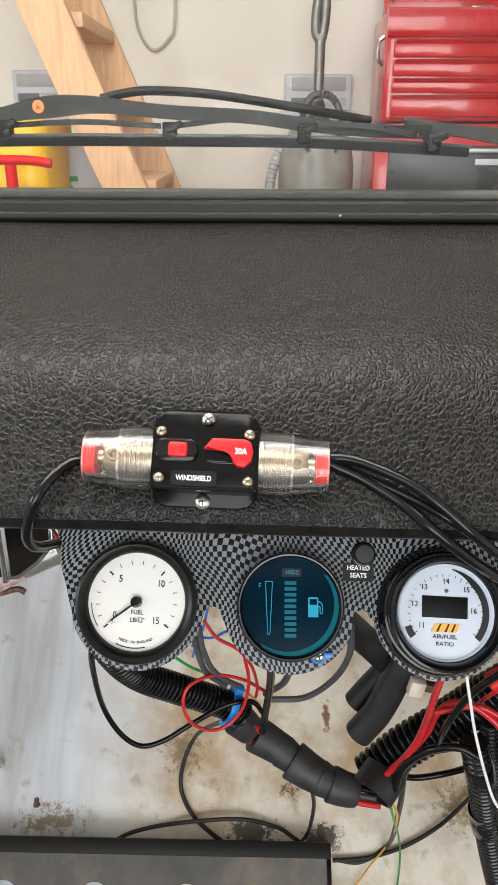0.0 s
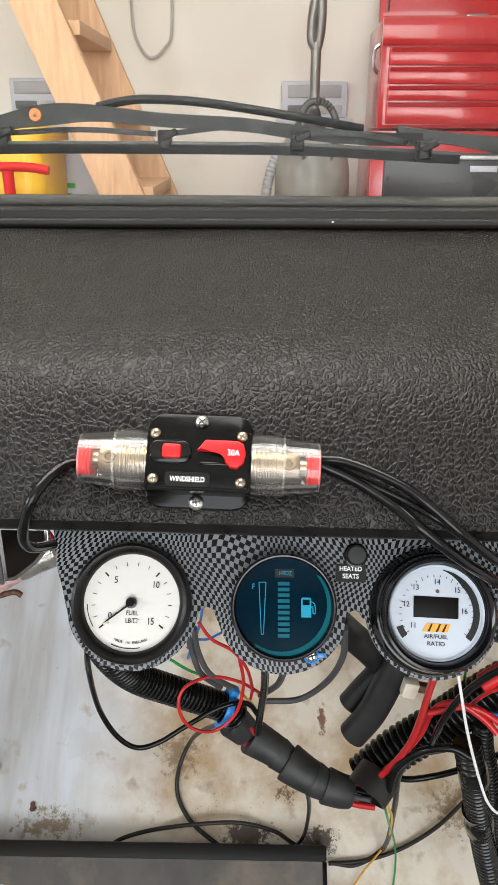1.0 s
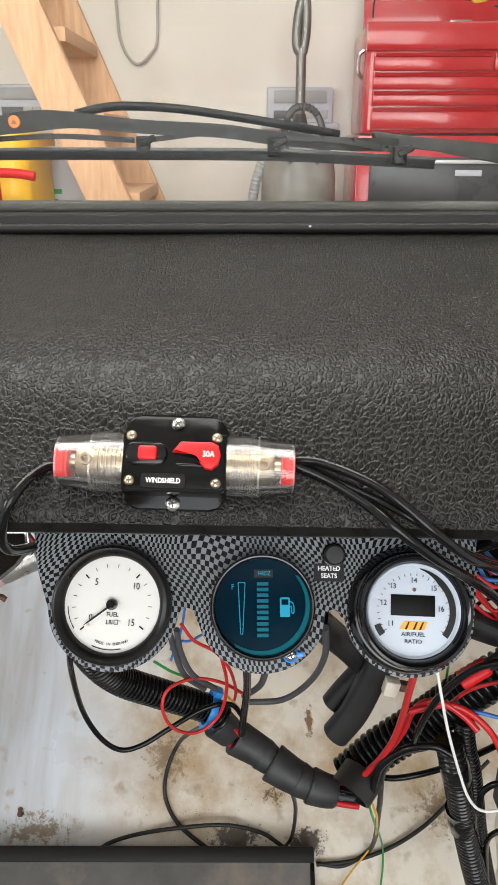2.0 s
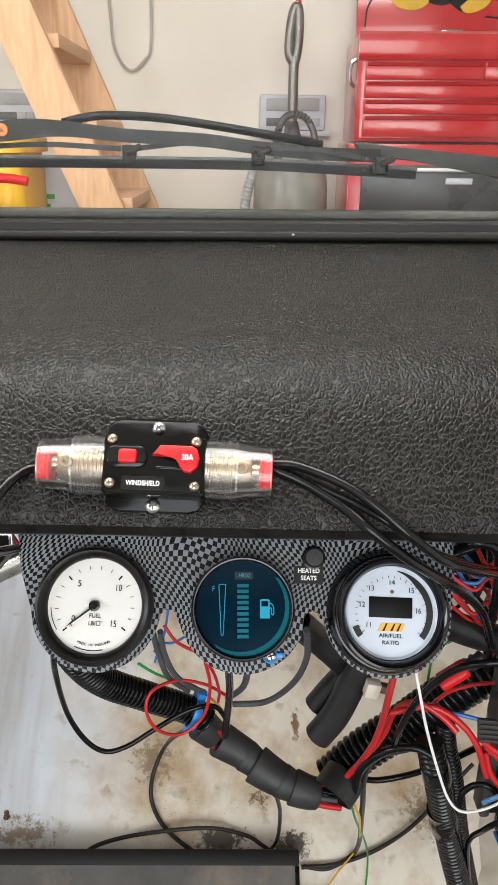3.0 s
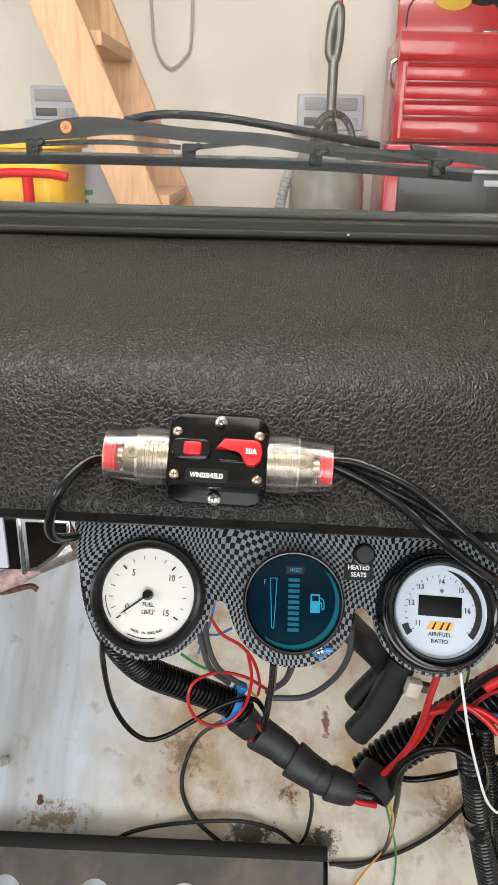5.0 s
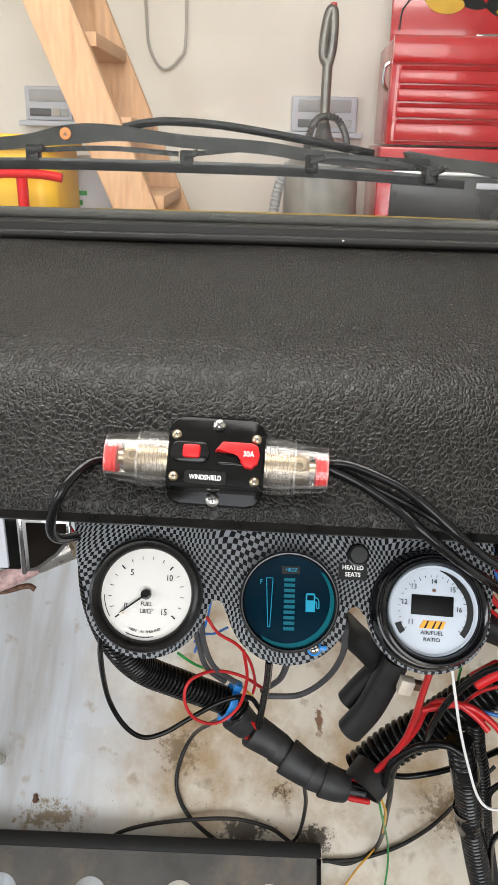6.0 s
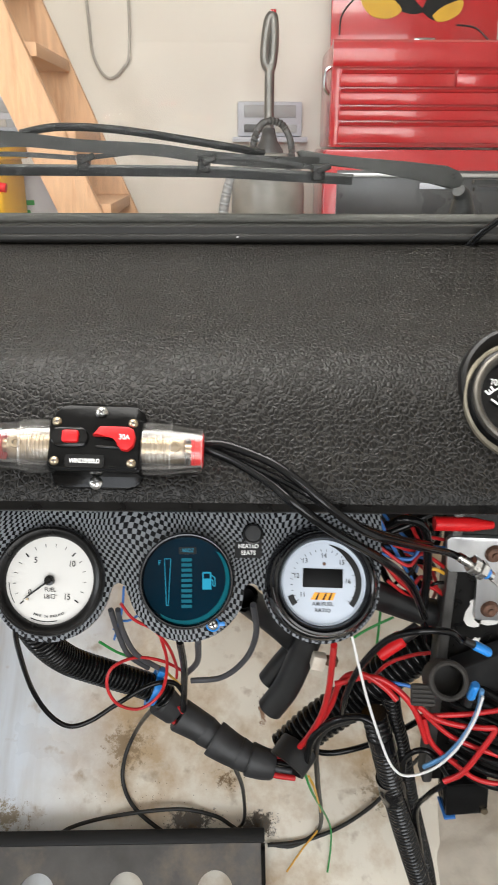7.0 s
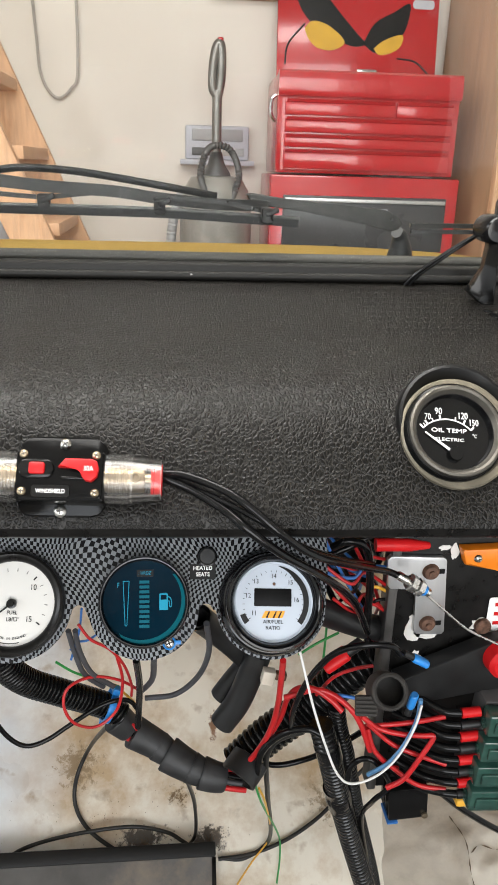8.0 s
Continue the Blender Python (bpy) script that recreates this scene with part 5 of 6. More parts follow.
wire("breaker_feed", "black cable from the breaker round the end of the dashboard", WIRE_BLACK, 0.0028, [(-0.069, 0.3, 0.958), (-0.075, 0.297, 0.958), (-0.081, 0.29, 0.955), (-0.087, 0.283, 0.948), (-0.092, 0.283, 0.935), (-0.094, 0.287, 0.925), (-0.093, 0.295, 0.917), (-0.09, 0.315, 0.907)])
wire("sensor_wire", "thin black wire hanging in a bow below the gauge", WIRE_BLACK, 0.0022, [(-0.086, 0.365, 0.840), (-0.092, 0.364, 0.807), (-0.097, 0.38, 0.773), (-0.098, 0.4, 0.725), (-0.089, 0.405, 0.697), (-0.076, 0.407, 0.684), (-0.06, 0.41, 0.686), (-0.04, 0.415, 0.697), (-0.015, 0.42, 0.71), (0.003, 0.425, 0.709), (0.012, 0.43, 0.693)])
wire("red_loop_wire", "thin red wire coiled in a loop round the conduit", RED_WIRE, 0.0014, [(-0.002, 0.4, 0.772), (0.001, 0.41, 0.739), (-0.005, 0.415, 0.708), (-0.021, 0.41, 0.697), (-0.037, 0.405, 0.706), (-0.044, 0.405, 0.723), (-0.04, 0.41, 0.736), (-0.023, 0.42, 0.737), (-0.003, 0.425, 0.729), (0.013, 0.43, 0.714)])
wire("red_wire", "thin red wire dropping behind the panel", RED_WIRE, 0.0013, [(-0.027, 0.39, 0.806), (-0.019, 0.39, 0.793), (-0.006, 0.395, 0.78), (0.003, 0.405, 0.758), (0.007, 0.42, 0.728), (0.006, 0.43, 0.709)])
wire("grey_wire", "grey sheathed wire behind the panel", WIRE_GREY, 0.0024, [(-0.036, 0.4, 0.794), (-0.034, 0.41, 0.768), (-0.029, 0.42, 0.74), (-0.016, 0.43, 0.719)])
wire("grey_wire", "grey sheathed wire behind the panel", WIRE_GREY, 0.0024, [(-0.031, 0.4, 0.794), (-0.03, 0.41, 0.768), (-0.023, 0.42, 0.74), (-0.008, 0.43, 0.719)])
wire("grey_wire", "grey sheathed wire in a bow under the digital gauge", WIRE_GREY, 0.0026, [(0.064, 0.38, 0.81), (0.067, 0.4, 0.772), (0.06, 0.42, 0.734), (0.042, 0.43, 0.709), (0.017, 0.435, 0.702)])
wire("grey_wire", "grey sheathed wire under the digital gauge", WIRE_GREY, 0.0026, [(0.027, 0.36, 0.796), (0.024, 0.4, 0.748), (0.013, 0.43, 0.712)])
wire("black_wire", "black sheathed wire straight under the digital gauge", WIRE_BLACK, 0.003, [(0.015, 0.36, 0.796), (0.015, 0.39, 0.752), (0.013, 0.41, 0.714), (0.011, 0.42, 0.686)])
wire("blue_wire", "thin blue wire behind the panel notch", BLUE_WIRE, 0.001, [(-0.024, 0.39, 0.819), (-0.028, 0.4, 0.794), (-0.035, 0.41, 0.768), (-0.037, 0.41, 0.761)])
wire("blue_wire", "thin blue wire behind the panel notch", BLUE_WIRE, 0.001, [(-0.013, 0.39, 0.798), (-0.023, 0.4, 0.785), (-0.033, 0.41, 0.777), (-0.037, 0.41, 0.77)])
wire("green_wire", "green wire beside the conduit", GREEN_WIRE, 0.0012, [(-0.05, 0.42, 0.752), (-0.038, 0.43, 0.734), (-0.02, 0.435, 0.722), (-0.004, 0.437, 0.713)])
wire("yellow_wire", "yellow wire beside the conduit", YELLOW_WIRE, 0.0012, [(-0.032, 0.43, 0.73), (-0.012, 0.433, 0.721), (0.005, 0.437, 0.7), (0.012, 0.437, 0.688)])
wire("floor_cable", "thin black cable curling on the toe board", FLOOR_WIRE, 0.0027, [(0.000, 0.455, 0.668), (-0.022, 0.5, 0.618), (-0.057, 0.619, 0.484), (-0.073, 0.618, 0.444), (-0.075, 0.605, 0.416), (-0.059, 0.585, 0.398), (-0.025, 0.566, 0.383), (-0.001, 0.559, 0.377)])
wire("floor_cable", "thin black cable lying across the toe board", FLOOR_WIRE, 0.0025, [(-0.152, 0.560, 0.374), (-0.138, 0.57, 0.386), (-0.105, 0.578, 0.392), (-0.056, 0.578, 0.402), (-0.007, 0.58, 0.403), (0.03, 0.578, 0.394), (0.048, 0.571, 0.387), (0.06, 0.565, 0.382)])
wire("floor_cable", "thin black cable dropping to the toe board", FLOOR_WIRE, 0.0022, [(0.051, 0.44, 0.608), (0.06, 0.5, 0.516), (0.063, 0.572, 0.394), (0.051, 0.564, 0.382)])
wire("floor_cable", "thin black cable crossing the toe board", FLOOR_WIRE, 0.0026, [(0.089, 0.555, 0.374), (0.126, 0.557, 0.376), (0.168, 0.566, 0.384), (0.206, 0.58, 0.398), (0.236, 0.597, 0.414), (0.265, 0.613, 0.434), (0.285, 0.623, 0.449)])
wire("floor_cable", "black cable hanging from the harness to the floor", FLOOR_WIRE, 0.0027, [(0.146, 0.41, 0.682), (0.126, 0.415, 0.67), (0.118, 0.42, 0.646), (0.125, 0.45, 0.576), (0.147, 0.558, 0.396), (0.119, 0.554, 0.374), (0.092, 0.555, 0.375)])
wire("yellow_wire", "orange-yellow wire hanging from the harness end", YELLOW_WIRE, 0.0012, [(0.114, 0.43, 0.604), (0.124, 0.45, 0.563), (0.147, 0.554, 0.405), (0.127, 0.548, 0.375), (0.109, 0.534, 0.358)])
wire("green_wire", "green wire hanging from the harness end", GREEN_WIRE, 0.0012, [(0.111, 0.43, 0.606), (0.121, 0.45, 0.563), (0.157, 0.554, 0.405), (0.159, 0.55, 0.376), (0.154, 0.533, 0.357)])
wire("red_wire", "thick red wire rising from the harness clamp", RED_WIRE, 0.0027, [(0.097, 0.42, 0.637), (0.108, 0.412, 0.661), (0.117, 0.4, 0.695), (0.12, 0.39, 0.727), (0.119, 0.375, 0.763), (0.117, 0.36, 0.791)])
wire("red_wire", "thick red wire rising from the harness clamp", RED_WIRE, 0.0026, [(0.1, 0.425, 0.636), (0.114, 0.415, 0.666), (0.124, 0.4, 0.705), (0.128, 0.395, 0.728), (0.135, 0.39, 0.742), (0.146, 0.385, 0.745), (0.159, 0.38, 0.738), (0.167, 0.375, 0.731)])
wire("red_wire", "thick red wire arching into the bundle", RED_WIRE, 0.0026, [(0.125, 0.39, 0.734), (0.148, 0.385, 0.744), (0.165, 0.38, 0.739), (0.18, 0.375, 0.723), (0.192, 0.375, 0.692)])
wire("red_wire", "red wire to the fuse block", RED_WIRE, 0.0022, [(0.189, 0.372, 0.719), (0.207, 0.368, 0.723), (0.223, 0.365, 0.727), (0.242, 0.36, 0.735)])
wire("red_wire", "red wire bent to a red joint", RED_WIRE, 0.0024, [(0.181, 0.37, 0.73), (0.194, 0.368, 0.72), (0.211, 0.365, 0.716), (0.227, 0.36, 0.718), (0.234, 0.358, 0.718), (0.226, 0.357, 0.701), (0.215, 0.358, 0.679), (0.203, 0.36, 0.669)])
wire("red_wire", "red wire to the fuse block", RED_WIRE, 0.0022, [(0.187, 0.374, 0.72), (0.205, 0.37, 0.704), (0.222, 0.365, 0.697), (0.248, 0.36, 0.689)])
wire("red_wire", "red wire to the fuse block", RED_WIRE, 0.0022, [(0.188, 0.375, 0.714), (0.195, 0.372, 0.694), (0.212, 0.368, 0.678), (0.23, 0.365, 0.665), (0.251, 0.36, 0.664)])
wire("red_wire", "red wire in the bundle", RED_WIRE, 0.0022, [(0.186, 0.378, 0.714), (0.192, 0.376, 0.697), (0.204, 0.374, 0.681), (0.215, 0.372, 0.675)])
wire("red_wire", "dark red wire across the conduit", RED_WIRE, 0.0016, [(0.152, 0.4, 0.727), (0.162, 0.39, 0.751), (0.177, 0.385, 0.762), (0.189, 0.38, 0.768)])
wire("white_wire", "white wire hanging in a long bow", WHITE_WIRE, 0.0011, [(0.127, 0.352, 0.804), (0.133, 0.355, 0.78), (0.142, 0.36, 0.746), (0.154, 0.363, 0.708), (0.165, 0.365, 0.68), (0.177, 0.366, 0.669), (0.195, 0.364, 0.677), (0.209, 0.36, 0.699), (0.217, 0.355, 0.73), (0.219, 0.352, 0.753)])
wire("light_blue_wire", "light blue wire running beside the white one", LIGHT_BLUE_WIRE, 0.002, [(0.191, 0.372, 0.671), (0.205, 0.366, 0.688), (0.214, 0.36, 0.713), (0.219, 0.357, 0.736), (0.219, 0.355, 0.756)])
wire("blue_wire", "dark blue wire over the conduit", BLUE_WIRE, 0.0016, [(0.162, 0.385, 0.739), (0.172, 0.382, 0.739), (0.183, 0.38, 0.737)])
wire("black_wire", "black wire arching over to a blue terminal", WIRE_BLACK, 0.0028, [(0.133, 0.4, 0.695), (0.132, 0.385, 0.727), (0.138, 0.37, 0.765), (0.151, 0.355, 0.798), (0.168, 0.345, 0.812), (0.188, 0.345, 0.811), (0.198, 0.35, 0.8)])
wire("black_wire", "black wire bent over the conduit", WIRE_BLACK, 0.0034, [(0.109, 0.41, 0.641), (0.112, 0.405, 0.669), (0.127, 0.4, 0.69), (0.146, 0.395, 0.698), (0.159, 0.39, 0.694)])
wire("black_wire", "black wire dropping behind the bundle", WIRE_BLACK, 0.0026, [(0.178, 0.38, 0.657), (0.179, 0.38, 0.671), (0.187, 0.378, 0.681), (0.197, 0.375, 0.68), (0.211, 0.375, 0.656), (0.204, 0.39, 0.624), (0.206, 0.42, 0.572), (0.227, 0.45, 0.48)])
wire("black_wire", "black wire crossing behind the conduits", WIRE_BLACK, 0.003, [(0.098, 0.447, 0.632), (0.127, 0.45, 0.61), (0.158, 0.45, 0.614), (0.185, 0.44, 0.638), (0.206, 0.43, 0.664)])
wire("black_wire", "black wire at the panel end", WIRE_BLACK, 0.0034, [(0.146, 0.36, 0.88), (0.156, 0.355, 0.887), (0.17, 0.36, 0.877), (0.179, 0.375, 0.839), (0.184, 0.39, 0.796), (0.192, 0.4, 0.763)])
wire("red_wire", "red wire tangled behind the panel end", RED_WIRE, 0.0015, [(0.147, 0.39, 0.85), (0.168, 0.385, 0.836), (0.179, 0.39, 0.842), (0.2, 0.395, 0.826)])
wire("blue_wire", "blue wire tangled behind the panel end", BLUE_WIRE, 0.0015, [(0.149, 0.39, 0.843), (0.17, 0.388, 0.839), (0.179, 0.39, 0.847), (0.199, 0.395, 0.843)])
wire("red_wire", "red wire tangled behind the panel end", RED_WIRE, 0.0015, [(0.152, 0.39, 0.836), (0.172, 0.391, 0.814), (0.181, 0.39, 0.824), (0.2, 0.395, 0.804)])
wire("red_wire", "red wire tangled behind the panel end", RED_WIRE, 0.0015, [(0.157, 0.39, 0.821), (0.177, 0.394, 0.804), (0.185, 0.39, 0.816), (0.203, 0.395, 0.802)])
wire("red_wire", "red wire tangled behind the panel end", RED_WIRE, 0.0015, [(0.159, 0.39, 0.849), (0.175, 0.397, 0.841), (0.182, 0.39, 0.854), (0.194, 0.395, 0.85)])
wire("black_wire", "black wire tangled behind the panel end", WIRE_BLACK, 0.0015, [(0.162, 0.39, 0.811), (0.183, 0.4, 0.802), (0.189, 0.39, 0.818), (0.205, 0.395, 0.816)])
wire("yellow_wire", "yellow wire tangled behind the panel end", YELLOW_WIRE, 0.0015, [(0.163, 0.39, 0.831), (0.182, 0.403, 0.813), (0.187, 0.39, 0.83), (0.201, 0.395, 0.821)])
wire("black_wire", "black wire tangled behind the panel end", WIRE_BLACK, 0.0015, [(0.156, 0.39, 0.807), (0.167, 0.406, 0.809), (0.173, 0.39, 0.828), (0.178, 0.395, 0.841)])
wire("black_cable", "black cable running along the floor under the fuse block", WIRE_BLACK, 0.0034, [(0.264, 0.4, 0.621), (0.295, 0.41, 0.586), (0.337, 0.42, 0.548), (0.372, 0.43, 0.52)])
wire("thin_steel_wire", "thin bare steel control wire from the cable nut", STEEL, 0.001, [(0.202, 0.352, 0.855), (0.223, 0.352, 0.836), (0.245, 0.352, 0.817), (0.27, 0.352, 0.803)])
wire("green_wire", "green wire behind the harness", GREEN_WIRE, 0.0012, [(0.166, 0.44, 0.765), (0.168, 0.45, 0.733), (0.167, 0.45, 0.704), (0.167, 0.45, 0.677)])
wire("green_wire", "green wire behind the harness", GREEN_WIRE, 0.0012, [(0.174, 0.43, 0.763), (0.156, 0.43, 0.753), (0.142, 0.43, 0.743)])


def conduit(name, label, points, r, pitch, depth):
    """Split corrugated conduit: rings all along it."""
    line = resample(smooth_line(points, 12), pitch / 8)
    bm = bmesh.new()
    tube(bm, line, lambda s: r - depth * (0.5 - 0.5 * math.cos(2 * math.pi * s / pitch)) ** 2.5, 18)
    g = thing(name, label, "conduit", group="corrugated conduits")
    part("ribbed_tube", bm, CONDUIT, g)
    bm = bmesh.new()
    tube(bm, [q + Vector((0.0, 0.35, -0.94)) * (r - depth * 0.4) for q in line[::8]], 0.0012, 6)
    part("split_seam", bm, RUBBER, g)
    return g


conduit("conduit", "black corrugated cable conduit below the gauges", [(-0.099, 0.392, 0.862), (-0.101, 0.396, 0.825), (-0.098, 0.4, 0.796), (-0.089, 0.405, 0.767), (-0.075, 0.42, 0.736), (-0.049, 0.43, 0.715), (-0.016, 0.44, 0.692), (-0.004, 0.44, 0.681)], 0.0112, 0.0036, 0.0026)
conduit("conduit", "wide black corrugated conduit behind the gauges", [(0.094, 0.435, 0.628), (0.119, 0.44, 0.651), (0.148, 0.44, 0.676), (0.174, 0.435, 0.706), (0.195, 0.43, 0.729), (0.218, 0.43, 0.745)], 0.0165, 0.0058, 0.0034)
conduit("conduit", "shiny black corrugated conduit hanging to the floor", [(0.1575, 0.4, 0.697), (0.163, 0.4, 0.677), (0.171, 0.405, 0.647), (0.187, 0.42, 0.587), (0.204, 0.43, 0.527), (0.231, 0.44, 0.439)], 0.0100, 0.0052, 0.0020)
conduit("conduit", "black corrugated conduit hanging behind another", [(0.1735, 0.42, 0.700), (0.180, 0.425, 0.669), (0.190, 0.43, 0.634), (0.209, 0.445, 0.552), (0.234, 0.46, 0.46), (0.244, 0.46, 0.411)], 0.0078, 0.0044, 0.0022)
g = thing("tape_band", "shiny black tape wound round the hanging conduits", "tape")
bm = bmesh.new()
tube(bm, smooth_line([(0.178, 0.414, 0.618), (0.182, 0.418, 0.603), (0.186, 0.421, 0.588)], 6), lambda s: 0.0112 - 0.0004 * math.sin(s * 260), 24, caps=False)
part("winding", bm, BLACK_GLOSS, g)
bm = bmesh.new()
tube(bm, smooth_line([(0.1635, 0.4005, 0.677), (0.166, 0.402, 0.668), (0.1685, 0.404, 0.659)], 6), 0.0108, 24, caps=False)
part("winding", bm, BLACK_GLOSS, g)


def hose(name, label, points, r):
    g = thing(name, label, "hose", group="rubber hoses")
    line = smooth_line(points, 10)
    bm = bmesh.new()
    tube(bm, line, r, 20, caps=False)
    tube(bm, line, r * 0.72, 20, caps=False)
    part("tube", bm, RUBBER, g)
    bm = bmesh.new()
    way = (line[-1] - line[-2]).normalized()
    lathe(bm, [(r * 0.70, 0.0), (r * 0.85, 0.0010), (r, 0.0004), (r * 1.01, -0.001)], 20, Matrix.Translation(line[-1]) @ way.to_track_quat("Z", "Y").to_matrix().to_4x4())
    part("cut_end", bm, RUBBER, g)
    return g


hose("rubber_hose", "short black rubber hose behind the gauges", [(0.059, 0.4, 0.802), (0.073, 0.415, 0.779), (0.088, 0.42, 0.761), (0.104, 0.425, 0.74)], 0.0100)
hose("rubber_hose", "open ended black rubber hose pointing down", [(0.108, 0.43, 0.753), (0.101, 0.43, 0.738), (0.088, 0.43, 0.719), (0.079, 0.43, 0.705)], 0.0092)
hose("rubber_hose", "open ended black rubber hose pointing down", [(0.107, 0.41, 0.762), (0.101, 0.41, 0.743), (0.091, 0.41, 0.715), (0.079, 0.41, 0.695)], 0.0102)
hose("rubber_hose", "black rubber hose behind the air fuel gauge", [(0.145, 0.39, 0.812), (0.164, 0.395, 0.801), (0.188, 0.4, 0.789), (0.214, 0.41, 0.778)], 0.0100)

# taped harness: overlapping turns of cloth tape
harness = thing("taped_harness", "wiring harness wrapped in overlapping black cloth tape", "wiring harness")
line = resample(smooth_line([(-0.009, 0.44, 0.679), (0.007, 0.44, 0.664), (0.027, 0.435, 0.651), (0.05, 0.425, 0.639), (0.071, 0.42, 0.631), (0.083, 0.42, 0.627)], 12), 0.0015)
n = len(line)
wraps = ((0.0, 0.17, 0.0122, 5), (0.20, 0.44, 0.0128, -4), (0.42, 0.53, 0.0118, 3), (0.51, 0.73, 0.0138, -3), (0.72, 0.83, 0.0124, 4), (0.82, 1.0, 0.0128, -2))
for c0, c1, r0, skew in wraps:
    seg = line[int(c0 * (n - 1)):int(c1 * (n - 1)) + 1]
    long = sum((q - p).length for p, q in zip(seg, seg[1:]))
    mid = seg[len(seg) // 2]
    turn = Matrix.Translation(mid) @ Matrix.Rotation(radians(skew), 4, "Y") @ Matrix.Translation(-mid)
    bm = bmesh.new()
    tube(bm, [turn @ q for q in seg], lambda s, r0=r0, long=long: r0 * (1.09 - 0.17 * s / long - 0.05 * max(0, abs(2 * s / long - 1) - 0.9) / 0.1), 28, flat=0.9)
    part("tape_wrap", bm, TAPE, harness)
for o, material in ((-0.004, RED_WIRE), (0.0, WIRE_BLACK), (0.005, RED_WIRE)):
    bm = bmesh.new()
    tube(bm, [q + Vector((o, -0.005, o)) for q in line[2:int(0.27 * n):4]], 0.0022, 8)
    part("core_wire", bm, material, harness)
end, way = line[-1], (line[-1] - line[-6]).normalized()
side = way.cross(Vector((0, -0.6, 0.8))).normalized()
for k, (o, material) in enumerate(((-0.0075, RED_WIRE), (-0.0025, WIRE_BLACK), (0.002, WIRE_GREY), (0.0065, RED_WIRE))):
    bm = bmesh.new()
    q = end - way * 0.006 + side * o
    tube(bm, [q, q + way * 0.012 + side * o * 0.1, q + way * 0.026], 0.0024, 10)
    part("wire_end", bm, material, harness)


g = thing("cable_tie", "bright blue plastic cable tie round the conduit", "cable tie", look((-0.012, 0.432, 0.699), (-0.049, 0.43, 0.715)))
bm = bmesh.new()
lathe(bm, [(0.0125, -0.0028), (0.0142, -0.0026), (0.0142, 0.0026), (0.0125, 0.0028)], 32, closed=True)
part("strap", bm, BLUE_TIE, g)
bm = bmesh.new()
box(bm, -0.004, 0.003, 0.0125, 0.0185, -0.0030, 0.0030, 0.001)
part("lock", bm, BLUE_TIE, g)
bm = bmesh.new()
box(bm, -0.0035, 0.0035, -0.0185, -0.013, -0.0024, 0.0024, 0.001)
part("tail", bm, BLUE_TIE, g)
g = thing("harness_clamp", "black rubber band clamp round the harness end", "clamp", look((0.099, 0.42, 0.637), (0.119, 0.44, 0.651)))
bm = bmesh.new()
lathe(bm, [(0.0150, -0.010), (0.0172, -0.0095), (0.0172, 0.0095), (0.0150, 0.010)], 28, Matrix.Diagonal((1.0, 0.8, 1, 1)), closed=True)
part("band", bm, RUBBER, g)


# ---- pierced steel rail on the toe board ----
def pierced(bm, x0, x1, y0, y1, holes, thick):
    """A flat plate with round holes (cx, cy, rx, ry), made of one square cell a hole and strips between."""
    n = 32
    xs = [x0]
    for cx, cy, rx, ry in holes:
        half = rx * 1.35
        xs += [cx - half, cx + half]
    xs.append(x1)
    for k in range(0, len(xs), 2):
        if xs[k + 1] - xs[k] > 1e-4:
            box(bm, xs[k], xs[k + 1], y0, y1, -thick, 0)
    for cx, cy, rx, ry in holes:
        half = rx * 1.35
        inner, outer = [], []
        for i in range(n):
            a = 2 * math.pi * i / n
            c, s = math.cos(a), math.sin(a)
            k = 1 / max(abs(c), abs(s))
            px, py = c * k, s * k
            oy = cy + (y1 - cy) * py if py > 0 else cy + (cy - y0) * py
            inner.append((cx + rx * c, cy + ry * s))
            outer.append((cx + half * px, oy))
        vs = {}
        for z in (0.0, -thick):
            vs[z] = ([bm.verts.new((*p, z)) for p in inner], [bm.verts.new((*p, z)) for p in outer])
        for i in range(n):
            j = (i + 1) % n
            bm.faces.new((vs[0.0][0][i], vs[0.0][0][j], vs[0.0][1][j], vs[0.0][1][i]))
            bm.faces.new((vs[-thick][0][i], vs[-thick][1][i], vs[-thick][1][j], vs[-thick][0][j]))
            bm.faces.new((vs[0.0][0][i], vs[-thick][0][i], vs[-thick][0][j], vs[0.0][0][j]))


toe_tilt = 51.0
RAIL = basis((0.0, 0.548, 0.4005), toe_tilt, -0.4)
g = thing("pierced_rail", "worn dark steel rail pierced with oval holes", "rail", RAIL)
bm = bmesh.new()
pierced(bm, -0.46, 0.082, -0.135, -0.006, [(-0.345 + 0.094 * k, -0.056, 0.0200, 0.0225) for k in range(5)], 0.003)
bmesh.ops.remove_doubles(bm, verts=bm.verts[:], dist=1e-5)
part("plate", bm, RAIL_STEEL, g, "worn dark steel plate with brown scuffs")
bm = bmesh.new()
box(bm, -0.46, 0.085, -0.0085, 0.0065, -0.030, 0.004, 0.002)
part("top_edge", bm, RAIL_BLACK, g, "black painted top edge")
bm = bmesh.new()
box(bm, 0.0805, 0.0850, -0.135, -0.0085, -0.030, 0.002, 0.0008)
part("end_flange", bm, BLACK_SATIN, g)

# dirt and paint chips on the toe board
TOE_FACE = basis((0.0, 0.573, 0.382), toe_tilt)


def crumbs(name, label, cx, cy, rx, ry, count, size, material):
    bm = bmesh.new()
    for _ in range(count):
        a, d = random.uniform(0, 2 * math.pi), abs(random.gauss(0, 0.5))
        s = size * random.uniform(0.4, 1.3)
        x, y = cx + rx * d * math.cos(a), cy + ry * d * math.sin(a)
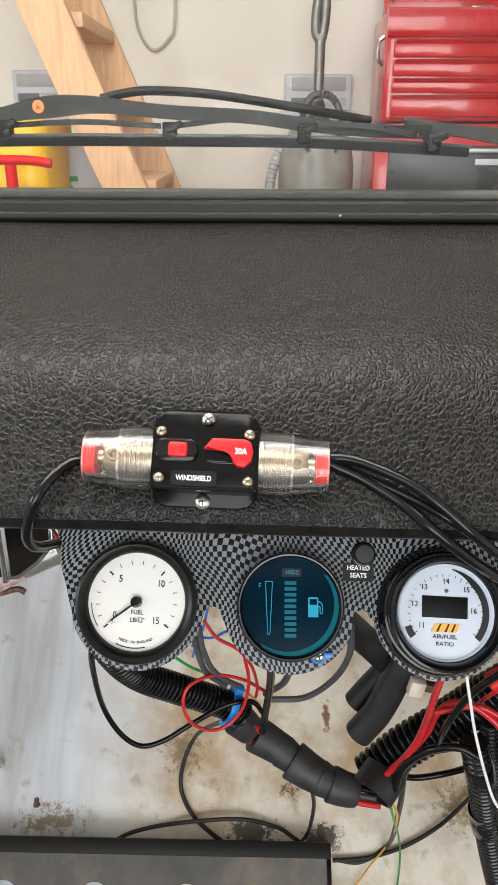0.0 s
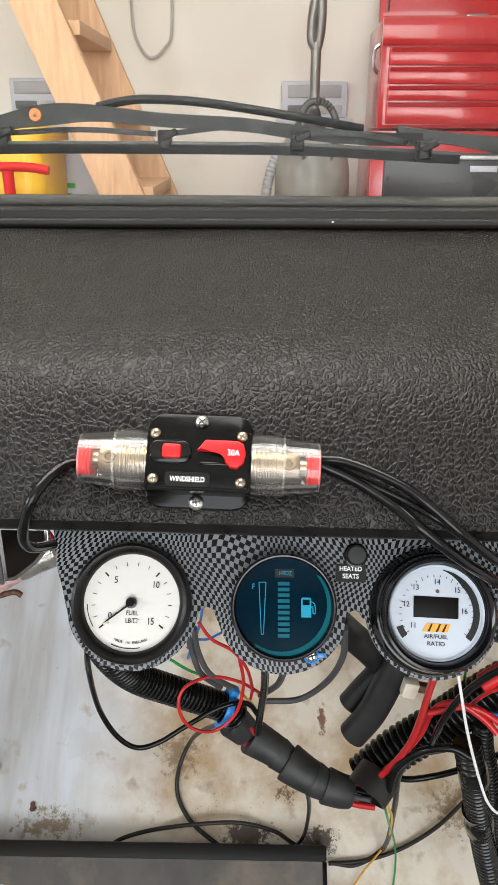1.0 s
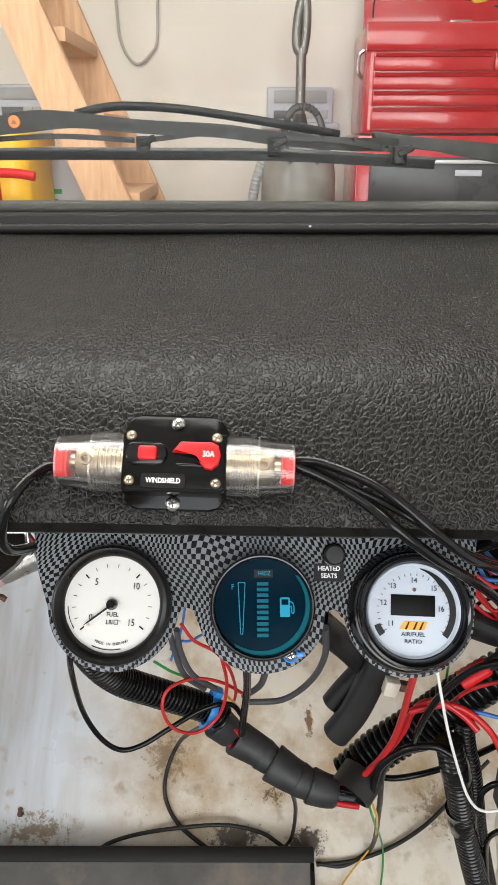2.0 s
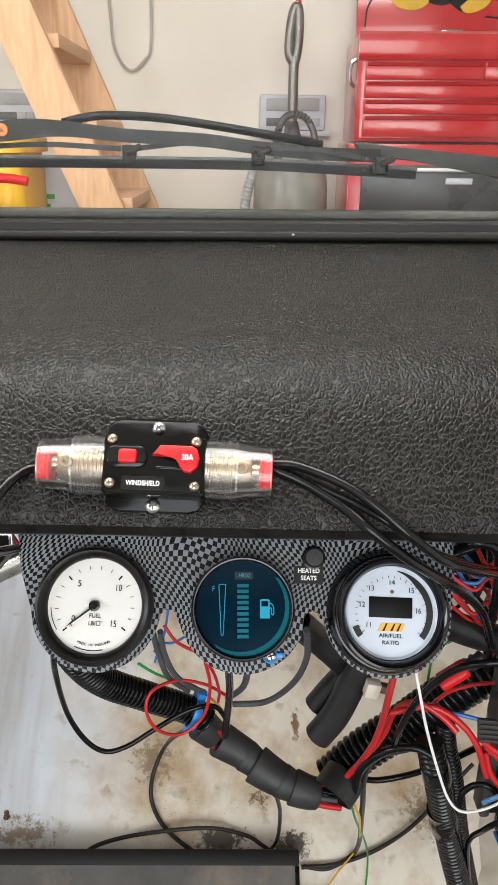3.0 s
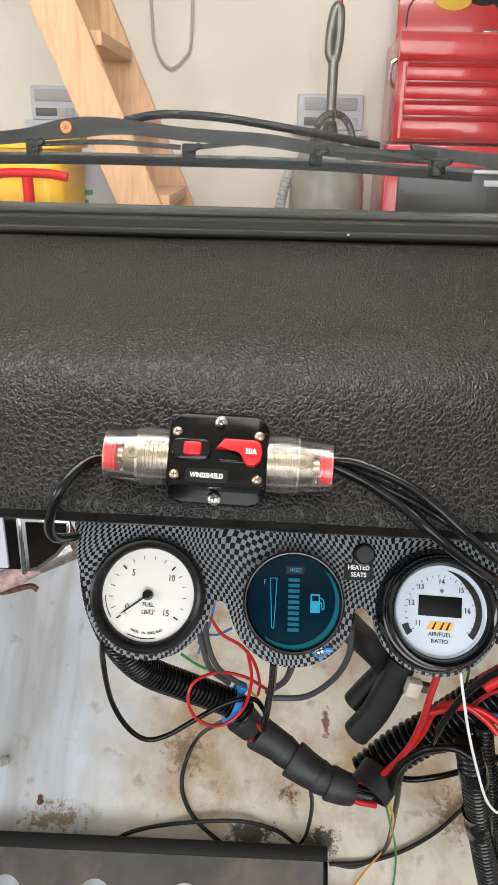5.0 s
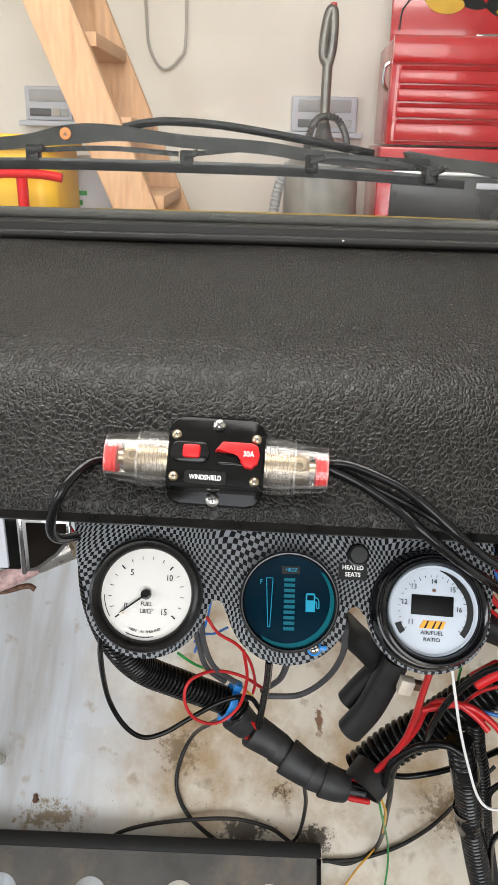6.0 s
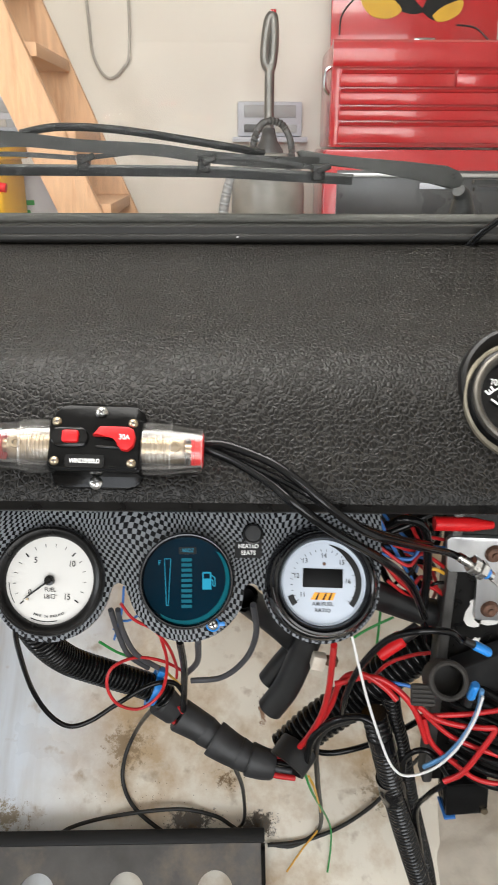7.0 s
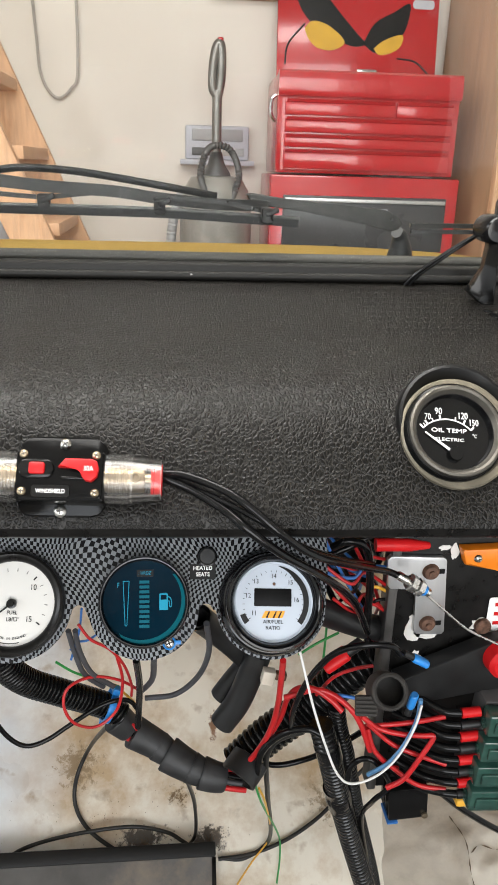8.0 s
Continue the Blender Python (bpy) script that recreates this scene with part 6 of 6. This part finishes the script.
        k = random.randint(5, 7)
        t0 = random.uniform(0, 6)
        prism(bm, [(x + s * random.uniform(0.6, 1) * math.cos(t0 + 2 * math.pi * i / k), y + s * random.uniform(0.5, 1) * math.sin(t0 + 2 * math.pi * i / k)) for i in range(k)],
              -0.004, 0.0012 + s * 0.25)
    ob = part(name, bm, material)
    ob.matrix_world = TOE_FACE
    return tagged(ob, label, "dirt", kind="stuff")


crumbs("soil_patch", "dark brown soil crumbs on the toe board", 0.005, 0.002, 0.030, 0.014, 260, 0.0007, DIRT)
crumbs("soil_patch", "dark brown soil crumbs on the toe board", 0.079, -0.001, 0.022, 0.013, 200, 0.0007, DIRT)
crumbs("soil_specks", "scattered brown dirt specks on the toe board", -0.045, 0.032, 0.17, 0.05, 60, 0.0005, DIRT)
crumbs("paint_flake", "brown scratch marks on the toe board", 0.086, 0.131, 0.008, 0.016, 6, 0.0007, RUST)
crumbs("paint_flake", "small rusty paint flakes on the toe board", -0.235, 0.031, 0.006, 0.007, 7, 0.0035, RUST)


# ---- cream taped bulge of the tunnel ----
g = thing("tunnel_cover", "cream fabric-taped bulge of the transmission tunnel, creased", "tunnel cover")


def cover_at(u, v, lift=0.0):
    """A place on the cover: u from its edge across the tunnel, v up the slope."""
    x, y = 0.275 + 0.33 * u, 0.40 + 0.21 * v
    edge = min(1.0, u / 0.30)
    h = 0.078 * math.sin(edge * math.pi / 2) ** 1.3 * min(1.0, math.sqrt(max(0.0, (1 - v) / 0.22)))
    h += 0.009 * noise.noise((x * 14 + 3, y * 46 + x * 20, 2)) * edge + 0.006 * abs(noise.noise((x * 40, y * 70 - x * 30, 5))) * edge
    h += 0.010 * math.exp(-((u - 0.20 - 0.06 * v) / 0.022) ** 2) * max(0.0, math.sin((v - 0.15) * 4.3)) - 0.003 * (1 + math.tanh((v - 0.72 - 0.04 * math.sin(u * 17)) * 60))
    h += lift
    return Vector((x, y - 0.63 * h, toe_height(y) + 0.777 * h - 0.003))


bm = bmesh.new()
grid = [[bm.verts.new(cover_at(i / 90, j / 70)) for j in range(71)] for i in range(91)]
for a, b in zip(grid, grid[1:]):
    for j in range(70):
        bm.faces.new((a[j], b[j], b[j + 1], a[j + 1]))
smooth_faces(bm)
part("cover", bm, CREAM_COVER, g)
for spots in ([(0.235, 0.86), (0.25, 0.76), (0.245, 0.64), (0.255, 0.5), (0.25, 0.36)], [(0.26, 0.72), (0.30, 0.745), (0.36, 0.725), (0.43, 0.76), (0.52, 0.74)], [(0.40, 0.58), (0.41, 0.54), (0.412, 0.50)]):
    bm = bmesh.new()
    tube(bm, smooth_line([cover_at(u, v, 0.0012) for u, v in spots], 7), lambda s: 0.0004 + 0.0004 * math.sin(s * 330), 6)
    part("tape_edge", bm, DIRT, g, "dark torn edge of the fabric tape")

# ---- black bulkhead board with its fittings ----
board = thing("bulkhead_board", "black painted board with chipped white patches under the dashboard", "board")
bm = bmesh.new()
box(bm, 0.2045, 0.44, 0.390, 0.402, 0.640, 0.92, 0.001)
part("panel", bm, BLACK_SATIN, board)
bm = bmesh.new()
box(bm, 0.1965, 0.2040, 0.386, 0.404, 0.640, 0.92, 0.002)
part("edge_strip", bm, DARK_STEEL, board, "grey metal edge strip")


def chip(x, z, w, h, seed):
    rnd = random.Random(seed)
    bm = bmesh.new()
    n = 14
    prism(bm, [(x + w / 2 * rnd.uniform(0.45, 1.05) * math.cos(2 * math.pi * i / n), z + h / 2 * rnd.uniform(0.45, 1.05) * math.sin(2 * math.pi * i / n)) for i in range(n)], 0.0, 0.0006,
          m=Matrix(((1, 0, 0, 0), (0, 0, -1, 0.3898), (0, 1, 0, 0), (0, 0, 0, 1))))
    part("paint_chip", bm, CHIPPED, board, "chipped white patch")


for k, (x, z, w, h) in enumerate(((0.222, 0.795, 0.020, 0.030), (0.232, 0.788, 0.030, 0.012), (0.224, 0.768, 0.010, 0.014), (0.228, 0.752, 0.022, 0.020), (0.214, 0.862, 0.006, 0.005),
                                  (0.236, 0.861, 0.012, 0.006), (0.244, 0.858, 0.008, 0.016), (0.272, 0.795, 0.022, 0.016), (0.220, 0.742, 0.012, 0.014))):
    chip(x, z, w, h, k)

FRONT = Matrix(((1, 0, 0, 0), (0, 0, -1, 0.3890), (0, 1, 0, 0), (0, 0, 0, 1)))
g = thing("cable_bracket", "L-shaped aluminium bracket holding a control cable", "bracket", FRONT)
bm = bmesh.new()
prism(bm, [(0.196, 0.8575), (0.1935, 0.855), (0.1955, 0.833), (0.198, 0.8305), (0.2145, 0.8305), (0.2175, 0.827), (0.2185, 0.794), (0.221, 0.791), (0.2405, 0.790), (0.2425, 0.7925), (0.2375, 0.853), (0.235, 0.8555)], 0.0, 0.004, 0.0006)
part("plate", bm, ALUMINIUM, g)
for x, z in ((0.2262, 0.8445), (0.2285, 0.8005)):
    bm = bmesh.new()
    box(bm, x + 0.002, x + 0.0105, z - 0.0020, z + 0.0020, 0.0040, 0.0043)
    part("slot", bm, INK, g)
    bm = bmesh.new()
    lathe(bm, [(0, 0.0088), (0.0022, 0.0088), (0.0024, 0.0075), (0.0050, 0.0070), (0.0062, 0.0052), (0.0064, 0.0042)], 24, at(x, z))
    part("rusty_screw", bm, RUST, g, "rusty brown screw head")
g = thing("cable_end", "threaded cable end with two steel nuts", "cable fitting", look((0.200, 0.352, 0.856), (0.222, 0.352, 0.842)))
for z0, z1, r, segs, material, nm in ((-0.012, 0.016, 0.0030, 20, STEEL, "threaded_rod"), (-0.002, 0.0035, 0.0062, 6, STEEL, "nut"), (0.0045, 0.0095, 0.0062, 6, STEEL, "nut"), (0.0095, 0.0125, 0.0040, 20, BLUE_TIE, "tip")):
    bm = bmesh.new()
    lathe(bm, [(0, -z0), (r * 0.9, -z0), (r, -z0 - 0.0006), (r, -z1 + 0.0006), (r * 0.9, -z1), (0, -z1)], segs)
    part(nm, bm, material, g)

g = thing("red_sleeve", "red heat-shrink sleeve on a wire under the dashboard", "sleeve")
bm = bmesh.new()
tube(bm, smooth_line([(0.176, 0.362, 0.880), (0.195, 0.362, 0.8795), (0.214, 0.364, 0.8775)], 6), lambda s: 0.0046 - 0.0022 * max(0, s - 0.024) / 0.014, 14)
part("sleeve", bm, RED_PLASTIC, g)
g = thing("orange_lamp", "orange plastic marker with a small screw on the black board", "marker", FRONT)
bm = bmesh.new()
prism(bm, [(0.246, 0.864), (0.330, 0.866), (0.330, 0.842), (0.292, 0.842), (0.276, 0.846), (0.250, 0.851)], 0.0, 0.009, 0.0025)
part("lens", bm, ORANGE, g)
screw_head("screw", 0.258, 0.857, 0.009, 0.0032, STEEL, g, 20)
g = thing("warning_sticker", "white sticker with red print bars on the black board", "sticker", FRONT)
bm = bmesh.new()
prism(bm, rounded(0.045, 0.034, 0.002, 0.2985, 0.8015), 0.0002, 0.0006)
part("paper", bm, PAPER_WHITE, g)
for k in range(3):
    bm = bmesh.new()
    box(bm, 0.281, 0.281 + 0.02 - 0.004 * k, 0.811 - 0.008 * k, 0.814 - 0.008 * k, 0.0007, 0.0009)
    part("print_bar", bm, RED_PLASTIC, g)
g = thing("rusty_bolt", "rusty bolt head on the black board", "bolt", FRONT)
bm = bmesh.new()
lathe(bm, [(0, 0.005), (0.004, 0.005), (0.0062, 0.003), (0.0066, 0.0)], 24, at(0.2735, 0.794))
part("head", bm, RUST, g)
g = thing("battery_switch", "black battery isolator arm with a red cap", "switch")
bm = bmesh.new()
prism(bm, [(0.205, 0.760), (0.272, 0.789), (0.300, 0.796), (0.300, 0.752), (0.275, 0.748), (0.208, 0.735)], 0.002, 0.016, 0.002, m=Matrix(((1, 0, 0, 0), (0, 0, -1, 0.387), (0, 1, 0, 0), (0, 0, 0, 1))))
part("arm", bm, RUBBER, g)
bm = bmesh.new()
lathe(bm, [(0, 0.030), (0.010, 0.029), (0.013, 0.026), (0.014, 0.016)], 28, Matrix(((1, 0, 0, 0.283), (0, 0, -1, 0.387), (0, 1, 0, 0.779), (0, 0, 0, 1))))
part("cap", bm, RED_PLASTIC, g, "red plastic cap")
bm = bmesh.new()
box(bm, 0.215, 0.31, 0.376, 0.389, 0.715, 0.748, 0.002)
part("base", bm, BLACK_SATIN, g)

# loom of mixed wires between the panel end and the board
rnd = random.Random(7)
for k in range(16):
    material, name, label, r = ((WIRE_BLACK, "black_wire", "black wire in the loom behind the panel end", 0.0030), (RED_WIRE, "red_wire", "red wire in the loom behind the panel end", 0.0017),
                                (WIRE_BLACK, "black_wire", "black wire in the loom behind the panel end", 0.0034), (BLUE_WIRE, "blue_wire", "blue wire in the loom behind the panel end", 0.0014))[k % 4]
    x0, z0 = rnd.uniform(0.135, 0.160), rnd.uniform(0.835, 0.895)
    x1, z1 = rnd.uniform(0.186, 0.200), rnd.uniform(0.775, 0.885)
    y0 = rnd.uniform(0.395, 0.44)
    wire(name, label, material, r, [(x0 - 0.03, y0 + 0.01, z0 + 0.01), (x0, y0, z0), ((x0 + x1) / 2 + rnd.uniform(-0.01, 0.01), y0 - 0.006, (z0 + z1) / 2 + rnd.uniform(-0.014, 0.012)), (x1, y0, z1), (x1 + 0.006, y0 + 0.02, z1 - 0.03)])
# black box added to keep the gap behind the loom dark
g = thing("dark_backing", "matt black backing box added to darken the gap behind the wiring", "heater box", pose(0.175, 0.47, 0.845))
bm = bmesh.new()
prism(bm, rounded(0.085, 0.10, 0.012), 0.0, 0.06, 0.004, m=Matrix(((1, 0, 0, 0), (0, 0, 1, 0), (0, 1, 0, 0), (0, 0, 0, 1))))
part("case", bm, RUBBER, g)

# round black socket
g = thing("power_socket", "round black rubber power socket on a ribbed clip", "socket", look((0.1885, 0.336, 0.780), (0.150, 0.0, 1.02)) @ Matrix.Scale(0.78, 4))
bm = bmesh.new()
lathe(bm, [(0.0122, -0.004), (0.0122, 0.0), (0.0140, 0.0012), (0.0160, 0.0), (0.0168, -0.004), (0.0168, -0.034), (0.0, -0.036), (0.0, -0.030), (0.0118, -0.030)], 40, Matrix.Rotation(radians(180), 4, "X"))
part("cup", bm, DUSTY_RUBBER, g)
bm = bmesh.new()
box(bm, 0.010, 0.030, -0.022, -0.004, 0.006, 0.012, 0.002)
clip = part("ribbed_clip", bm, DUSTY_RUBBER, g)
for k in range(5):
    bm = bmesh.new()
    box(bm, 0.011, 0.029, -0.0205 + 0.0035 * k, -0.0190 + 0.0035 * k, 0.004, 0.0065, 0.0005)
    part("rib", bm, DUSTY_RUBBER, clip)

# push-on terminals
def terminal(x, y, z, x2, y2, z2, material, label, r=0.0036):
    g = thing("wire_terminal", label, "terminal", look((x, y, z), (x2, y2, z2)), "crimped wire terminals")
    long = (Vector((x2, y2, z2)) - Vector((x, y, z))).length
    bm = bmesh.new()
    lathe(bm, [(0, 0), (r * 0.8, 0), (r, -0.001), (r, -long * 0.55), (r * 0.8, -long * 0.6)], 14, Matrix.Diagonal((1.15, 0.85, 1, 1)))
    part("sleeve", bm, material, g)
    bm = bmesh.new()
    lathe(bm, [(r * 0.7, -long * 0.58), (r * 0.72, -long * 0.95), (0, -long)], 14)
    part("crimp", bm, RUBBER, g)


terminal(0.150, 0.372, 0.7745, 0.177, 0.372, 0.796, RED_PLASTIC, "red insulated push-on terminal", 0.0062)
terminal(0.219, 0.352, 0.789, 0.200, 0.352, 0.800, BLUE_TIE, "blue insulated ring terminal", 0.0036)
terminal(0.212, 0.350, 0.765, 0.209, 0.352, 0.745, BLUE_TIE, "blue insulated wire terminal", 0.0036)

# ---- fuse block ----
FB = pose(0.281, 0.362, 0.702, 0, 4, 0)
g = thing("fuse_block", "translucent green blade fuse block with lidded fuses", "fuse block", FB)
bm = bmesh.new()
box(bm, -0.014, 0.075, -0.004, 0.024, -0.048, 0.046, 0.003)
part("base", bm, DARK_GREY, g)
for k in range(4):
    bm = bmesh.new()
    box(bm, -0.016, 0.070, -0.020, -0.0045, 0.026 - 0.0235 * k, 0.0455 - 0.0235 * k, 0.003)
    c = part("fuse_cover", bm, GREEN_CLEAR, g, "translucent green fuse cover")
    bm = bmesh.new()
    box(bm, -0.012, 0.066, -0.0225, -0.0202, 0.031 - 0.0235 * k, 0.0405 - 0.0235 * k, 0.001)
    part("fuse_window", bm, GREEN_CLEAR, c)
for k in range(8):
    z = 0.742 - 0.0112 * k
    x = 0.262 + 0.0009 * k
    red = k in (0, 2, 4, 6)
    g = thing("fuse_terminal", "red insulated fuse terminal" if red else "black sleeved fuse terminal", "terminal", None, "fuse block terminals")
    bm = bmesh.new()
    tube(bm, [(x + 0.004, 0.356, z), (x - 0.010, 0.356, z - 0.001)], 0.0038 if red else 0.0034, 12)
    part("sleeve", bm, RED_PLASTIC if red else RUBBER, g)
    bm = bmesh.new()
    tube(bm, smooth_line([(x - 0.010, 0.356, z - 0.001), (x - 0.022, 0.360, z - 0.002), (x - 0.036, 0.370, z + 0.001 - 0.0008 * k), (x - 0.055, 0.382, z + 0.002)], 5), 0.0030, 10)
    part("boot", bm, WIRE_BLACK, g)
g = thing("yellow_clip", "small amber plastic clip below the fuse block", "clip", pose(0.270, 0.366, 0.650))
bm = bmesh.new()
box(bm, -0.008, 0.03, -0.006, 0.006, -0.006, 0.0015, 0.002)
part("body", bm, YELLOW_WIRE, g)
g = thing("relay", "small black relay box with brass feet", "relay", pose(0.2285, 0.385, 0.634, 0, -4, 0))
bm = bmesh.new()
box(bm, -0.016, 0.017, -0.010, 0.014, -0.016, 0.016, 0.002)
part("case", bm, BLACK, g)
bm = bmesh.new()
box(bm, -0.017, -0.008, -0.011, 0.010, -0.0182, -0.0162, 0.0006)
part("foot", bm, BLUE_WIRE, g)
bm = bmesh.new()
lathe(bm, [(0, 0.002), (0.0025, 0.0015), (0.0028, 0.0)], 12, Matrix.Translation((0.014, -0.0102, -0.0125)) @ Matrix.Rotation(radians(90), 4, "X"))
part("rivet", bm, BRASS, g)

# small plug under the air fuel gauge
g = thing("wire_connector", "cream and brown crimp connector hanging under the gauge", "connector", pose(0.1125, 0.397, 0.749, 0, 12, 0))
bm = bmesh.new()
box(bm, -0.005, 0.005, -0.004, 0.004, -0.006, 0.006, 0.001)
part("shell", bm, CREAM_COVER, g)
bm = bmesh.new()
box(bm, 0.0052, 0.014, -0.003, 0.003, -0.001, 0.005, 0.001)
part("lead", bm, RUST, g)

# ---- dashboard fittings ----
def pad_z(y):
    for (y0, z0), (y1, z1) in zip(PROFILE[3:], PROFILE[4:]):
        if y0 <= y <= y1:
            return z0 + (z1 - z0) * (y - y0) / (y1 - y0)
    return PROFILE[-1][1]


def pad_top(x, y):
    line = PROFILE[3:]
    k = next((i for i, (yy, _) in enumerate(line) if yy >= y), len(line) - 1) / len(line)
    return pad_z(y) + DROP * (x - 0.02) * max(0.0, 1 - k)


bm = bmesh.new()
for j in range(10):
    for i in range(18):
        x, y = 0.174 + 0.0064 * i + 0.0007 * j + (0.0032 if j % 2 else 0), 0.474 - 0.0076 * j
        if x > 0.30:
            continue
        lathe(bm, [(0, 0.0002), (0.0012, 0.0002), (0.0014, 0.0)], 8, Matrix.Translation((x, y, pad_top(x, y) + 0.0013)) @ Matrix.Rotation(radians(12), 4, "X"))
tagged(part("speaker_perforation", bm, INK, dash, "rows of small dark speaker holes"), kind="stuff")

g = thing("mirror_bracket", "black plastic swivel bracket on the dashboard top", "bracket")
bm = bmesh.new()
prism(bm, [(0.2545, 1.035), (0.2560, 1.040), (0.2635, 1.052), (0.2650, 1.072), (0.2730, 1.072), (0.2745, 1.022), (0.2720, 1.0205)], -0.004, 0.004, 0.001, m=Matrix(((1, 0, 0, 0), (0, 0, -1, 0.455), (0, 1, 0, 0), (0, 0, 0, 1))))
part("stem", bm, BLACK, g)
bm = bmesh.new()
prism(bm, [(0.2530, 0.470), (0.2530, 0.462), (0.2700, 0.425), (0.34, 0.425), (0.34, 0.470)], 1.0165, 1.0235, 0.001)
part("foot", bm, BLACK, g)
bm = bmesh.new()
lathe(bm, [(0, 0.012), (0.008, 0.0115), (0.0098, 0.009), (0.0102, 0.0), (0.0098, -0.012), (0, -0.013)], 32, Matrix.Translation((0.2660, 0.452, 1.0790)) @ Matrix.Rotation(radians(90), 4, "X"))
part("knob", bm, BLACK_GLOSS, g)
bm = bmesh.new()
box(bm, 0.27, 0.34, 0.452, 0.466, 1.060, 1.10, 0.004)
part("housing", bm, BLACK, g)
for k in range(2):
    wire("bracket_cable", "thin black cable rising from the dashboard to the bracket", WIRE_BLACK, 0.0017,
         [(0.2135 + 0.003 * k, 0.486, 1.030), (0.222 + 0.003 * k, 0.478, 1.043), (0.236 + 0.003 * k, 0.472, 1.056), (0.252 + 0.002 * k, 0.468, 1.068), (0.264, 0.464, 1.076)])

# ---- fittings at the panel's end ----
g = thing("chrome_bracket", "polished steel angle bracket beside the panel end", "bracket", pose(-0.118, 0.342, 0.886))
bm = bmesh.new()
prism(bm, [(-0.0085, 0.018), (0.0185, 0.018), (0.0180, 0.004), (0.010, -0.006), (-0.002, -0.016), (-0.0085, -0.017)], 0.0, 0.003, 0.0006, m=Matrix(((1, 0, 0, 0), (0, 0, -1, 0), (0, 1, 0, 0), (0, 0, 0, 1))))
box(bm, -0.0115, -0.0085, -0.003, 0.04, -0.019, 0.018, 0.0008)
part("plate", bm, CHROME, g)
# the plate's dark reflection, laid on as a thin darker sheet
bm = bmesh.new()
prism(bm, [(-0.0060, 0.0150), (0.0165, 0.0150), (0.0160, 0.0050), (0.0090, -0.0040), (-0.0020, -0.0130), (-0.0060, -0.0140)], 0.0032, 0.0036, m=Matrix(((1, 0, 0, 0), (0, 0, -1, 0), (0, 1, 0, 0), (0, 0, 0, 1))))
part("dark_reflection", bm, BROWN_REFLECTION, g, "thin dark plate standing in for the brown reflection in the bracket")
g = thing("black_switch_block", "black switch block with a pale rocker at the panel end", "switch", pose(-0.150, 0.345, 0.886))
bm = bmesh.new()
box(bm, -0.025, 0.019, 0.0, 0.04, -0.020, 0.020, 0.002)
part("case", bm, BLACK, g)
bm = bmesh.new()
box(bm, -0.020, 0.0125, -0.003, 0.0, -0.017, 0.017, 0.001)
part("rocker", bm, PALE_GREY, g)
g = thing("braided_hose", "pink and grey braided hose with a steel ferrule", "hose")
bm = bmesh.new()
tube(bm, smooth_line([(-0.26, 0.45, 0.765), (-0.20, 0.43, 0.795), (-0.17, 0.42, 0.811), (-0.145, 0.42, 0.826)], 8), 0.0072, 14)
part("braid", bm, BRAIDED, g)
bm = bmesh.new()
tube(bm, [(-0.146, 0.42, 0.826), (-0.120, 0.42, 0.839)], 0.0085, 20)
part("ferrule", bm, STEEL, g)
g = thing("end_connector", "small steel and blue wire connector at the panel corner", "connector", pose(-0.098, 0.324, 0.917))
bm = bmesh.new()
box(bm, -0.006, 0.002, -0.004, 0.004, -0.003, 0.003, 0.001)
part("shell", bm, STEEL, g)
bm = bmesh.new()
box(bm, 0.003, 0.012, -0.004, 0.004, -0.003, 0.003, 0.001)
part("plug", bm, BLACK, g)
wire("red_wire", "red wire behind the panel end", RED_WIRE, 0.0018, [(-0.118, 0.36, 0.905), (-0.108, 0.358, 0.893), (-0.100, 0.356, 0.880), (-0.098, 0.36, 0.872)])
wire("hooked_rod", "thin bent brown rod on the footwell side", RUST, 0.0028, [(-0.26, 0.51, 0.735), (-0.21, 0.50, 0.745), (-0.185, 0.50, 0.752), (-0.178, 0.50, 0.749)])
g = thing("pedal_disc", "pale round pedal pad low in the footwell", "pedal", pose(-0.262, 0.515, 0.535, 40, 0, 10))
bm = bmesh.new()
lathe(bm, [(0, 0.004), (0.016, 0.004), (0.018, 0.002), (0.018, -0.003), (0, -0.004)], 32)
tube(bm, [(0, 0, -0.003), (0, 0.02, -0.16)], 0.006, 10)
part("pad", bm, STEEL, g)
